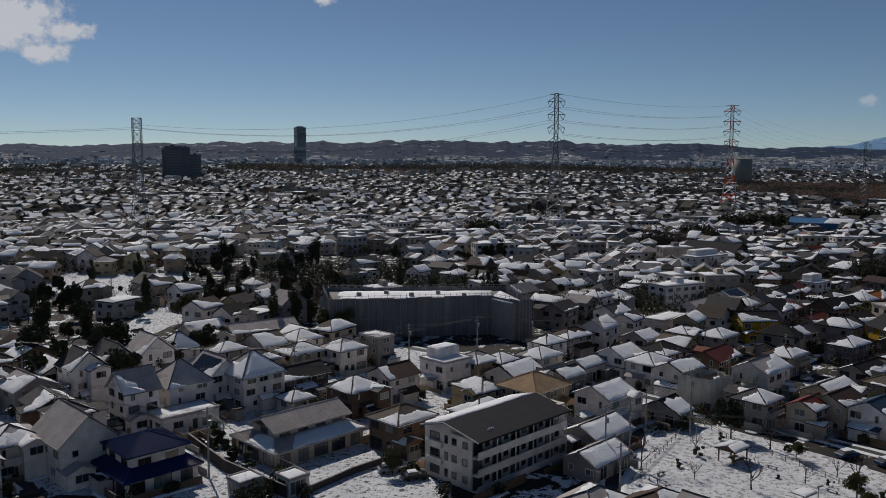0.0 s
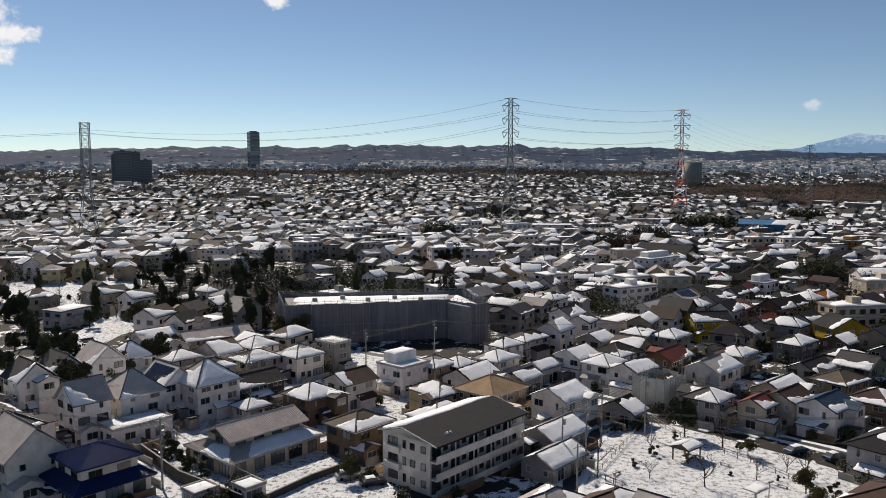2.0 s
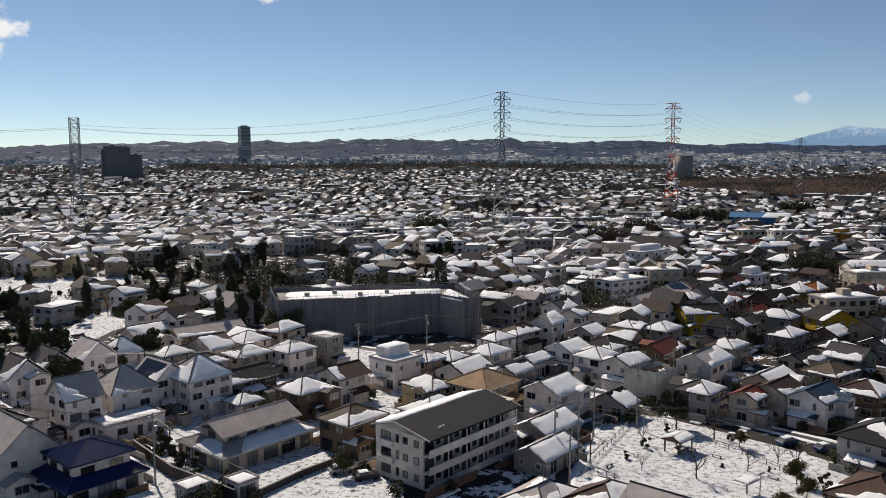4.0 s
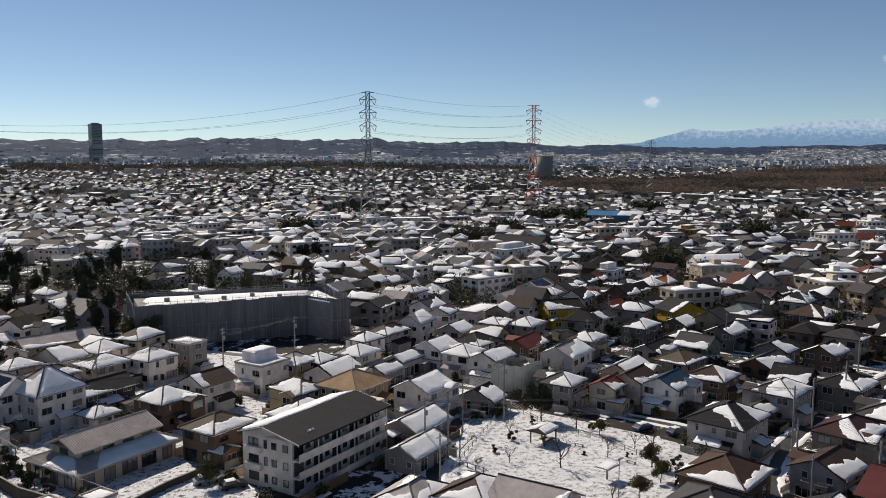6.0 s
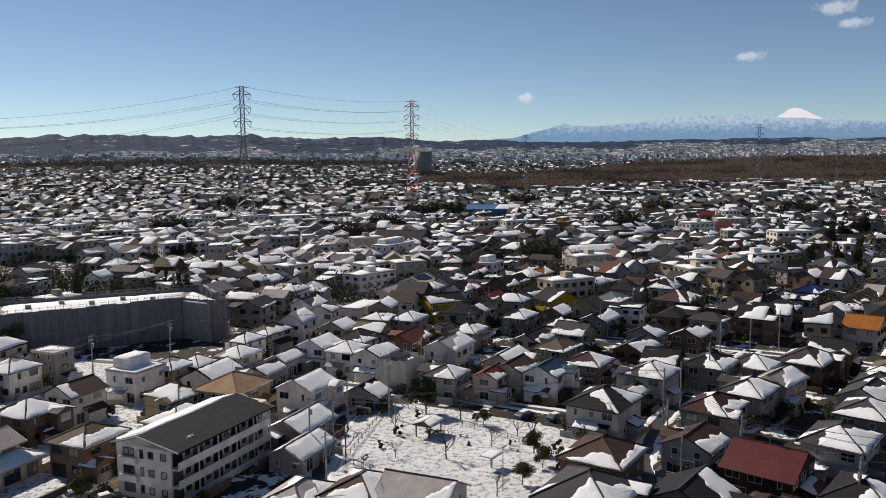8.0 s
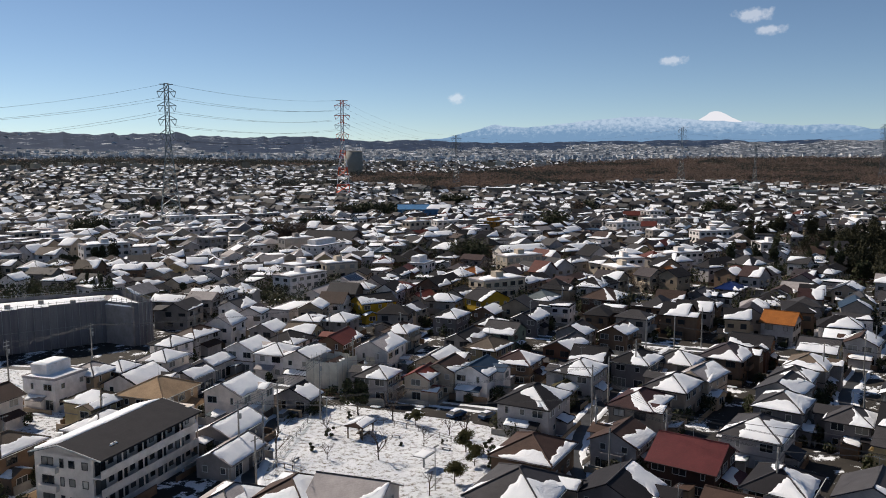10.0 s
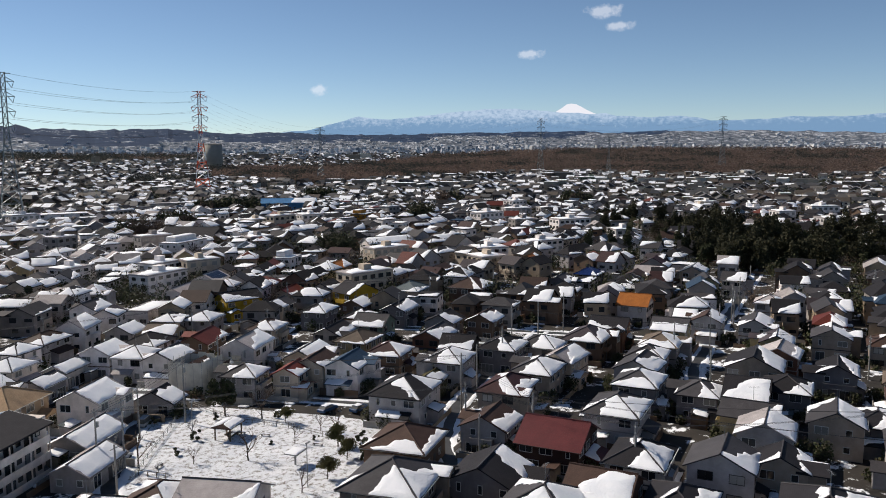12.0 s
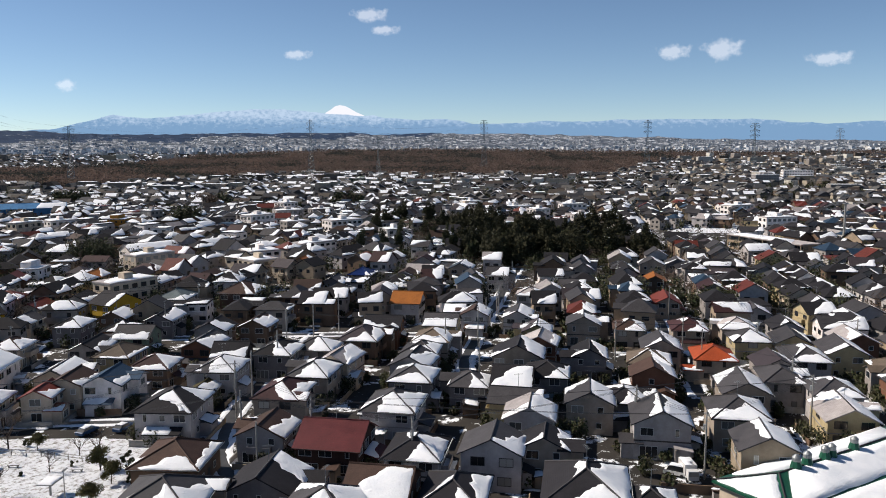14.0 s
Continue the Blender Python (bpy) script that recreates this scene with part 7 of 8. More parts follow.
def big_block(x, y, yaw, w, d, h_, wall, label, floors):
    t = thing("apartment_building", pose(x, y, terrain(x, y), 0, 0, yaw), label, "building", "larger buildings of the town")
    s = Shape()
    s.box(-w / 2, -d / 2, -1, w / 2, d / 2, h_)
    part("wall", s.mesh("wall", WALLS[wall]), t)
    s = Shape()
    s.box(-w / 2 - 0.2, -d / 2 - 0.2, h_, w / 2 + 0.2, d / 2 + 0.2, h_ + 0.5)
    part("roof", s.mesh("roof", ROOFS["light"]), t)
    q = [(-w / 2, -d / 2, h_ + 0.5), (w / 2, -d / 2, h_ + 0.5), (w / 2, d / 2, h_ + 0.5), (-w / 2, d / 2, h_ + 0.5)]
    part("snow_cover", mesh_of("snow_cover", *snow_on(q, 0.9, random.Random(int(x)), 0.2), SNOW, smooth=True), t)
    for f in range(floors):
        z0, z1 = (f + 0.34) * h_ / floors, (f + 0.8) * h_ / floors
        for L, off, turn in ((w, d / 2, 180), (d, w / 2, 90)):
            n = max(2, int(L / 3.3))
            xs = [-L * 0.48]
            for k in range(n):
                c = -L * 0.48 + L * 0.96 * (k + 0.5) / n
                xs += [c - 1.0, c + 1.0]
            xs.append(L * 0.48)
            vs = [(x_, off + 0.05, z_) for x_ in xs for z_ in (z0, z1)]
            fs = [(2 * k, 2 * k + 1, 2 * k + 3, 2 * k + 2) for k in range(len(xs) - 1)]
            part("window_strip", mesh_of("window_strip", vs, fs, [WALLS[wall], GLASS], [k % 2 for k in range(len(fs))]), t, Matrix.Rotation(radians(turn), 4, "Z"))
    s = Shape()
    s.box(-w * 0.1, -d * 0.2, h_ + 0.5, w * 0.08, d * 0.15, h_ + 2.6)
    part("lift_house", s.mesh("lift_house", WALLS[wall]), t)
    return t


big_block(1133.7, 308.7, -58, 38, 14, 17, "white", "pale five-storey apartment building above snowy roofs", 5)
big_block(1052.4, 324.4, -50, 30, 14, 14, "grey", "grey four-storey apartment building above snowy roofs", 4)
big_block(522.1, 111.3, -62, 46, 12, 6, "brown", "long low hall with a snowy roof", 1)
big_block(793.8, 870.8, -40, 90, 30, 8, "white", "very wide white warehouse under snow", 1)
big_block(770.2, 757.0, -40, 40, 22, 9, "green", "pale green warehouse beside snowy roofs", 2)
big_block(901.1, 1920.5, -20, 40, 16, 11, "white", "white four-storey block before the woods", 3)
big_block(-138.3, 2875.2, 0, 60, 14, 8, "cream", "long cream school block with snow on its roof", 2)
big_block(-119.7, 1042.6, 8, 30, 14, 9, "concrete", "grey three-storey block among houses", 3)
big_block(-65.7, 508.2, 10, 22, 10, 8, "concrete", "grey three-storey block among houses", 3)
big_block(-349.0, 1071.3, 25, 30, 14, 8, "white", "white hall with a clean snowy roof", 2)
big_block(12.5, 680.7, 5, 24, 11, 9, "tan", "beige three-storey block among houses", 3)
for bx, by, bt, bw, bdp, bh, bwall in BLOCKS:
    big_block(round(bx, 1), round(by, 1), bt, bw, bdp, bh, bwall, "%s three-storey block with a flat snowy roof among houses" % {"concrete": "grey"}.get(bwall, bwall), 3)
# ---------------------------------------------------------------- the school and the nursery
def long_school():
    L, D, E = 48, 11, 6.8
    x, y = 400.7, 119.2
    t = thing("school_building", pose(x, y, 0, 0, 0, 239.7), "long two-storey ochre school building with open balconies, snow on top", "school")
    s = Shape()
    s.box(-L / 2, -D / 2 + 1.5, -0.3, L / 2, D / 2, E)
    part("wall", s.mesh("wall", WALLS["tan"]), t)
    s = Shape()
    s.box(-L / 2 - 0.4, -D / 2 - 0.4, E, L / 2 + 0.4, D / 2 + 0.4, E + 0.45)
    part("roof", s.mesh("roof", ROOFS["light"]), t)
    q = [(-L / 2, -D / 2, E + 0.45), (L / 2, -D / 2, E + 0.45), (L / 2, D / 2, E + 0.45), (-L / 2, D / 2, E + 0.45)]
    part("snow_cover", mesh_of("snow_cover", *snow_on(q, 0.8, random.Random(3), 0.15), SNOW, smooth=True), t)
    for f in range(2):
        z = f * 3.4
        for sd_ in (-1, 1):
            b = Shape()
            b.box(-L / 2, sd_ * (D / 2) - (0.1 if sd_ < 0 else 0), z + 0.0, L / 2, sd_ * (D / 2) + (0.1 if sd_ > 0 else 0), z + 1.1)
            if f or sd_ < 0:
                part("balcony_wall", b.mesh("balcony_wall", WALLS["tan"]), t)
        for i in range(15):
            px = -L / 2 + (i + 0.5) * L / 15
            part("window", WINDOWS[("big", "d")], t, pose(px, -D / 2 + 1.5, z + 1.6, 0, 0, 180))
        for yy in (-2, 2):
            part("window", WINDOWS[("wide", "d")], t, pose(L / 2, yy, z + 1.8, 0, 0, 270))
    for i in range(7):
        c = Shape()
        px = -L / 2 + i * L / 6
        c.box(px - 0.2, -D / 2 - 0.05, 0, px + 0.2, -D / 2 + 0.35, E)
        part("column", c.mesh("column", WALLS["tan"]), t)


long_school()
GREEN_METAL = worn("green_painted_metal", (0.016, 0.105, 0.062), 0.45, 0.3)


def nursery():
    x, y = 128.5, 26.0
    t = thing("nursery_building", pose(x, y, 0, 0, 0, -20), "wide low building with green metal roof edges, vents and thick snow", "building")
    W, D, E = 42, 11, 4.4
    part("wall", wall_shape("hip", W, D, E, 1).mesh("wall", WALLS["cream"]), t)
    polys = roof_polys("hip", W, D, E, 1.9, 0.8)
    s = Shape()
    s.slab(polys, 0.35)
    part("roof", s.mesh("roof", GREEN_METAL), t)
    part("ridge_cap", ridge_shape(polys, 0).mesh("ridge_cap", ROOFS["grey"]), t)
    r_ = random.Random(8)
    for p in polys:
        P = [Vector(q) for q in p]
        c = sum(P, Vector()) / len(P)
        q = [c + (v - c) * 0.95 for v in P]
        part("snow_cover", mesh_of("snow_cover", *snow_on(q, 0.955, r_, 0.22), SNOW, smooth=True), t)
    wing = Shape()
    wp = [[(-W / 2 - 1, -D / 2 - 9, E - 1.5), (W / 2, -D / 2 - 9, E - 1.5), (W / 2, -D / 2 + 0.2, E - 0.1), (-W / 2 - 1, -D / 2 + 0.2, E - 0.1)]]
    wing.slab(wp, 0.3)
    part("lower_roof", wing.mesh("lower_roof", GREEN_METAL), t)
    part("snow_cover", mesh_of("snow_cover", *snow_on(wp[0], 0.96, r_, 0.25), SNOW, smooth=True), t)
    lw = Shape()
    lw.box(-W / 2 - 0.4, -D / 2 - 8.3, -0.3, W / 2 - 0.5, -D / 2 - 0.1, E - 1.75)
    part("lower_wall", lw.mesh("lower_wall", WALLS["cream"]), t)
    for i, px in enumerate((-11.7, -9.2, -5.0, -3.4, 2.2)):
        v = thing_part_vent(t, pose(px, 0.0, E + 2.0), 1.0)


def thing_part_vent(t, m, s):
    b = Shape()
    b.beam((0, 0, -0.4), (0, 0, 0.9), 0.95, 0, 8, 0.62)
    o = part("roof_vent", b.mesh("roof_vent", GREEN_METAL), t, m, "green metal roof ventilator")
    d = Shape()
    d.beam((0, 0, 0.85), (0, 0, 1.5), 0.6, 0, 12)
    d.beam((0, 0, 1.45), (0, 0, 1.85), 0.65, 0, 12, 0.25)
    part("vent_dome", d.mesh("vent_dome", STEEL), o)
    return o


nursery()


# ---------------------------------------------------------------- house hidden by scaffold sheets
SHEET = worn("scaffold_sheet", (0.74, 0.70, 0.60), 0.9, 0.25, 0.6, 4)


def sheeted(x, y, yaw, w, d, h_):
    t = thing("scaffolded_house", pose(x, y, 0, 0, 0, yaw), "house under repair hidden behind pale beige scaffold sheets", "house")
    FOOT.append((x, y, (w + d) / 4))
    part("wall", wall_shape("gx", w - 2, d - 2, h_ - 2, 1.6).mesh("wall", WALLS["tan"]), t)
    s = Shape()
    sl = roof_polys("gx", w - 2, d - 2, h_ - 2.1, 1.7, 0.5)
    s.slab(sl, 0.2)
    part("roof", s.mesh("roof", ROOFS["brown"]), t)
    r_ = random.Random(int(x))
    part("snow_cover", mesh_of("snow_cover", *snow_on(sl[0], 0.5, r_), SNOW, smooth=True), t)
    cs = [(-w / 2, -d / 2), (w / 2, -d / 2), (w / 2, d / 2), (-w / 2, d / 2)]
    for k in range(4):
        (ax, ay), (bx, by) = cs[k], cs[(k + 1) % 4]
        L = math.hypot(bx - ax, by - ay)
        n = int(L / 1.8)
        for i in range(n):
            vs, fs = [], []
            top = h_ + r_.uniform(-0.5, 0.3)
            for j in range(5):
                u = (i + j / 4 * 0.97) / n
                nx, ny = (by - ay) / L, -(bx - ax) / L
                bl = 0.16 * math.sin(j / 4 * math.pi) + r_.uniform(-0.03, 0.03)
                for z in (0.1, top * 0.5, top):
                    vs.append((ax + (bx - ax) * u + nx * bl, ay + (by - ay) * u + ny * bl, z))
            for j in range(4):
                fs += [(3 * j + q, 3 * j + 3 + q, 3 * j + 4 + q, 3 * j + 1 + q) for q in range(2)]
            o = len(vs)
            inner = [(p[0] * 0.995, p[1] * 0.995, p[2]) for p in vs]
            part("sheet", mesh_of("sheet", vs + inner, fs + [tuple(o + c for c in reversed(f)) for f in fs], SHEET, smooth=True), t)
            po = Shape()
            po.beam((ax + (bx - ax) * i / n, ay + (by - ay) * i / n, 0), (ax + (bx - ax) * i / n, ay + (by - ay) * i / n, h_ + 0.7), 0.04, 0, 5)
            part("scaffold_post", po.mesh("scaffold_post", STEEL), t)
    return t


sheeted(*(53.7, 169.8), 40, 8.5, 8, 7.0)
sheeted(*(61.7, 173.5), 40, 5, 5, 4.6)


# ---------------------------------------------------------------- the park
def pavilion():
    x, y = 48.7, 137.3
    t = thing("park_pavilion", pose(x, y, 0.06, 0, 0, 40), "open park shelter on posts under a snow-covered roof", "pavilion")
    p = [[(-2.6, -2, 2.5), (2.6, -2, 2.5), (2.2, 0, 3.1), (-2.2, 0, 3.1)], [(2.6, 2, 2.5), (-2.6, 2, 2.5), (-2.2, 0, 3.1), (2.2, 0, 3.1)], [(-2.6, 2, 2.5), (-2.6, -2, 2.5), (-2.2, 0, 3.1)], [(2.6, -2, 2.5), (2.6, 2, 2.5), (2.2, 0, 3.1)]]
    s = Shape()
    s.slab(p, 0.15)
    part("roof", s.mesh("roof", ROOFS["brown"]), t)
    for q in p[:2]:
        part("snow_cover", mesh_of("snow_cover", *snow_on(q, 0.96, random.Random(2), 0.2), SNOW, smooth=True), t)
    for a, b in ((-2, -1.5), (2, -1.5), (2, 1.5), (-2, 1.5)):
        s = Shape()
        s.box(a - 0.1, b - 0.1, 0, a + 0.1, b + 0.1, 2.5)
        part("post", s.mesh("post", WOOD), t)
    s = Shape()
    s.box(-1.6, -1.2, 0.4, 1.6, -0.8, 0.5)
    s.box(-1.5, -1.1, 0, -1.3, -0.9, 0.4)
    s.box(1.3, -1.1, 0, 1.5, -0.9, 0.4)
    part("bench", s.mesh("bench", WOOD), t)
    s = Shape()
    s.box(-1.0, -0.4, 0.65, 1.0, 0.4, 0.75)
    s.box(-0.15, -0.15, 0, 0.15, 0.15, 0.65)
    part("table", s.mesh("table", WOOD), t)


pavilion()


def canopy():
    x, y = 53.0, 118.3
    t = thing("park_canopy", pose(x, y, 0.06, 0, 0, 35), "small flat park shelter on one post topped with snow", "shelter")
    s = Shape()
    s.box(-1.6, -1.2, 2.2, 1.6, 1.2, 2.35)
    part("roof", s.mesh("roof", STEEL), t)
    q = [(-1.6, -1.2, 2.35), (1.6, -1.2, 2.35), (1.6, 1.2, 2.35), (-1.6, 1.2, 2.35)]
    part("snow_cover", mesh_of("snow_cover", *snow_on(q, 0.96, random.Random(2), 0.15), SNOW, smooth=True), t)
    s = Shape()
    s.box(-0.12, -0.12, 0, 0.12, 0.12, 2.2)
    part("post", s.mesh("post", STEEL), t)


canopy()
for x, y, k, s in ((47.4, 124.6, "bare", 0.85), (52.3, 148.7, "round", 0.9), (57.4, 142.9, "bare", 1.0), (43.5, 141.5, "bare", 0.5), (31.6, 132.3, "bare", 0.95), (57.1, 127.4, "bare", 0.55), (62.5, 121.4, "olive", 0.75), (60.9, 115.2, "olive", 0.7), (49.2, 107.8, "bare", 0.6), (54.7, 110.1, "olive", 0.7), (65.7, 127.6, "bare", 0.7), (60.2, 138.2, "olive", 0.6), (44.4, 157.9, "olive", 0.7), (39.5, 128.6, "bare", 0.5), (63.5, 130.1, "bare", 0.55)):
    tree(k, x, y, s)
for x, y in ((43.2, 139.3), (53.6, 129.4), (38.5, 133.9), (60.6, 126.6), (39.7, 151.9), (50.2, 147.7), (60.1, 141.8), (66.8, 121.1), (62.9, 113.1)):
    tree("shrub", x, y, rng.uniform(0.5, 0.9))


def bench(x, y, yaw):
    t = thing("park_bench", pose(x, y, 0.06, 0, 0, yaw), "plain wooden park bench dusted with snow", "bench", "park benches")
    s = Shape()
    s.box(-0.9, -0.22, 0.38, 0.9, 0.22, 0.45)
    part("seat", s.mesh("seat", WOOD), t)
    for k in (-0.7, 0.7):
        s = Shape()
        s.box(k - 0.06, -0.2, 0, k + 0.06, 0.2, 0.38)
        part("leg", s.mesh("leg", CONCRETE), t)
    part("snow_cover", mesh_of("snow_cover", *snow_on([(-0.9, -0.22, 0.45), (0.9, -0.22, 0.45), (0.9, 0.22, 0.45), (-0.9, 0.22, 0.45)], 0.9, random.Random(1), 0.08), SNOW, smooth=True), t)


for x, y, a in ((34.5, 130.6, 40), (54.3, 133.8, -45), (59.9, 123.9, -50), (51.1, 137.4, -45)):
    bench(x, y, a)


def rail_fence(pts, h_, gap, label, mat, rails=2):
    """A low fence of posts and rails along a line."""
    a0 = pts[0]
    t = thing("fence", pose(a0[0], a0[1], 0.05), label, "fence", "fences")
    P = [Vector(p) - Vector(a0) for p in pts]
    for a, b in zip(P, P[1:]):
        n = max(1, int((b - a).length / gap))
        for i in range(n):
            p = a.lerp(b, i / n)
            s = Shape()
            s.box(p.x - 0.06, p.y - 0.06, 0, p.x + 0.06, p.y + 0.06, h_)
            part("post", s.mesh("post", mat), t)
        for k in range(rails):
            s = Shape()
            z = h_ * (0.95 - 0.4 * k)
            s.beam((a.x, a.y, z), (b.x, b.y, z), 0.045, 0, 4)
            part("rail", s.mesh("rail", mat), t)
    return t


rail_fence([(48.9, 158.5), (52.0, 146.2), (59.4, 135.1), (64.5, 122.0), (65.2, 113.4)], 1.1, 2.4, "pale timber post-and-rail fence round the park", CONCRETE)
rail_fence([(47.5, 158.2), (40.4, 146.2), (32.7, 133.3), (29.1, 126.6)], 1.0, 2.4, "grey steel rail fence beside the lane", STEEL)
rail_fence([(30.9, 129.3), (34.0, 125.3), (34.5, 123.6)], 0.9, 1.6, "dark timber rail by the park entrance", WOOD, 1)


# ---------------------------------------------------------------- poles, wires, lamps
def pole(x, y, h_, lab="grey concrete utility pole with cross-arms", arms=2, can=True):
    t = thing("utility_pole", pose(x, y, 0, 0, 0, 45 + rng.uniform(-8, 8)), lab, "utility pole", "utility poles")
    s = Shape()
    s.beam((0, 0, -0.3), (0, 0, h_), 0.19, 0, 8, 0.12)
    part("shaft", s.mesh("shaft", CONCRETE), t)
    for k in range(arms):
        s = Shape()
        s.box(-0.9, -0.05, h_ - 0.6 - k * 0.9, 0.9, 0.05, h_ - 0.48 - k * 0.9)
        part("cross_arm", s.mesh("cross_arm", STEEL), t)
    if can:
        s = Shape()
        s.beam((0.45, 0, h_ - 3.2), (0.45, 0, h_ - 2.3), 0.28, 0, 10)
        part("transformer", s.mesh("transformer", STEEL), t)
    return (x, y, h_)


POLES = [pole(*p, h_) for p, h_ in (((29.7, 133.0), 12), ((44.8, 149.7), 13), ((25.7, 133.5), 11), ((90.7, 123.4), 12), ((81.6, 109.8), 11), ((131.9, 157.4), 11), ((149.2, 119.4), 11), ((89.5, 78.2), 11), ((89.1, 100.6), 10), ((120.1, 44.1), 11), ((129.2, 60.1), 10), ((152.1, 36.7), 11), ((166.6, 44.2), 10), ((-40.3, 127.3), 12), ((-99.0, 179.1), 11), ((-73.1, 142.6), 10), ((-36.6, 180.0), 10), ((-12.0, 206.6), 10), ((6.0, 213.0), 11), ((65.6, 209.2), 11), ((101.0, 227.4), 11), ((142.0, 209.9), 11), ((166.5, 208.1), 12), ((175.5, 87.6), 10), ((217.9, 72.7), 11), ((197.5, 60.9), 10), ((200.6, 139.5), 10), ((269.7, 134.4), 10), ((213.0, 42.1), 10))]

for px, py in ((73, 99), (97, 131), (112, 141), (139, 159), (134, 101), (162, 122), (178, 131), (199, 142), (214, 150), (243, 166), (22, 116), (33, 147), (58, 176), (80, 200), (172, 67), (188, 78), (224, 97), (240, 106), (152, 163), (118, 195), (30, 226), (70, 266)):
    pole(px + 2.4, py - 1.2, 9.5 + (px * 7 % 5) * 0.4, "slim grey concrete utility pole beside the lane", 1, False)


def wire(a, b, off):
    pts = []
    for i in range(9):
        u = i / 8
        pts.append((a[0] + (b[0] - a[0]) * u + off * 0.7, a[1] + (b[1] - a[1]) * u - off * 0.7, a[2] + (b[2] - a[2]) * u - 0.5 - 0.9 * 4 * u * (1 - u) * 0.8))
    s = Shape()
    s.tube(pts, 0.022)
    thing("service_wire", Matrix(), "thin black overhead street wire", "cable", "street wires", data=s.mesh("service_wire", DARK))


for i, a in enumerate(POLES):
    near = sorted((math.hypot(a[0] - b[0], a[1] - b[1]), j) for j, b in enumerate(POLES) if j > i)
    for d, j in near[:2]:
        if 8 < d < 70:
            for off in (-0.8, 0.0, 0.8):
                wire(a, POLES[j], off)
for off in (-0.6, 0, 0.6, 1.2):
    wire(POLES[13], (*(-23.5, 114.2), 8), off)
    wire(POLES[13], (*(-55.0, 134.6), 9), off)


def street_lamp(x, y):
    t = thing("street_lamp", pose(x, y, 0, 0, 0, 30), "slim grey street lamp with a flat head", "street lamp", "street lamps")
    s = Shape()
    s.beam((0, 0, -0.2), (0, 0, 7), 0.09, 0, 8, 0.06)
    part("shaft", s.mesh("shaft", STEEL), t)
    s = Shape()
    s.box(-0.25, -0.1, 6.9, 0.9, 0.1, 7.1)
    part("lamp_head", s.mesh("lamp_head", STEEL), t)


street_lamp(*(50.9, 109.3))
street_lamp(*(43.1, 140.0))


def mast(x, y, h_):
    t = thing("siren_mast", pose(x, y, 0), "tall pale tubular mast", "mast")
    s = Shape()
    s.beam((0, 0, -0.3), (0, 0, h_), 0.7, 0, 10, 0.5)
    part("shaft", s.mesh("shaft", CONCRETE), t)
    s = Shape()
    s.beam((0, 0, h_ - 0.6), (0, 0, h_), 1.4, 0, 10)
    part("platform", s.mesh("platform", STEEL), t)


mast(*(441.5, 96.2), 23)


# ---------------------------------------------------------------- vehicles
PAINT = {k: worn("car_paint_" + k, c, 0.25, 0.1, relief=0.0) for k, c in (("white", (0.7, 0.7, 0.7)), ("silver", (0.35, 0.37, 0.39)), ("black", (0.02, 0.02, 0.022)), ("blue", (0.03, 0.07, 0.16)), ("red", (0.25, 0.03, 0.03)))}
TYRE = worn("tyre_rubber", (0.02, 0.02, 0.02), 0.9, 0.2)


def car(x, y, yaw, paint, tall=False, snow=True):
    L, W_, H_ = (3.6, 1.5, 1.85) if tall else (4.3, 1.7, 1.45)
    t = thing("car", pose(x, y, 0.06, 0, 0, yaw), "%s parked %s%s" % (paint, "van" if tall else "car", " with snow on its roof" if snow else " on the wet lane"), "car", "parked cars")
    hw = W_ / 2
    prof = [(-L / 2, 0.35), (-L / 2, 0.85), (-L / 2 + 0.15, 0.95), (L / 2 - (0.5 if tall else 1.1), 0.98), (L / 2 - 0.1, 0.8), (L / 2, 0.7), (L / 2, 0.35)]
    vs = [(a, -hw, b) for a, b in prof] + [(a, hw, b) for a, b in prof]
    n = len(prof)
    fs = [(i, i + 1, n + i + 1, n + i) for i in range(n - 1)] + [(n - 1, 0, n, 2 * n - 1), tuple(range(n))[::-1], tuple(range(n, 2 * n))]
    part("body", mesh_of("body", vs, fs, PAINT[paint]), t)
    c0, c1 = (-L / 2 + 0.1, L / 2 - 0.45) if tall else (-L / 2 + 0.35, L / 2 - 1.15)
    i0, i1 = (c0 + 0.12, c1 - 0.5) if tall else (c0 + 0.5, c1 - 0.75)
    z0, z1, q = 0.95, H_, hw - 0.16
    part("cabin", mesh_of("cabin", [(c0, -hw + 0.05, z0), (c1, -hw + 0.05, z0), (c1, hw - 0.05, z0), (c0, hw - 0.05, z0), (i0, -q, z1 - 0.06), (i1, -q, z1 - 0.06), (i1, q, z1 - 0.06), (i0, q, z1 - 0.06)], [(0, 1, 5, 4), (1, 2, 6, 5), (2, 3, 7, 6), (3, 0, 4, 7), (4, 5, 6, 7)], GLASS), t, None, "dark car glazing")
    rp = [(i0 - 0.06, -q - 0.03, z1), (i1 + 0.06, -q - 0.03, z1), (i1 + 0.06, q + 0.03, z1), (i0 - 0.06, q + 0.03, z1)]
    s = Shape()
    s.slab([rp], 0.07)
    part("roof_panel", s.mesh("roof_panel", PAINT[paint]), t)
    if snow:
        part("snow_cover", mesh_of("snow_cover", *snow_on(rp, 0.93, random.Random(int(x * 10)), 0.1), SNOW, smooth=True), t)
    for a in (-L * 0.32, L * 0.32):
        for b in (-hw + 0.08, hw - 0.08):
            s = Shape()
            s.beam((a, b - 0.1, 0.3), (a, b + 0.1, 0.3), 0.3, 0, 12)
            part("wheel", s.mesh("wheel", TYRE), t)


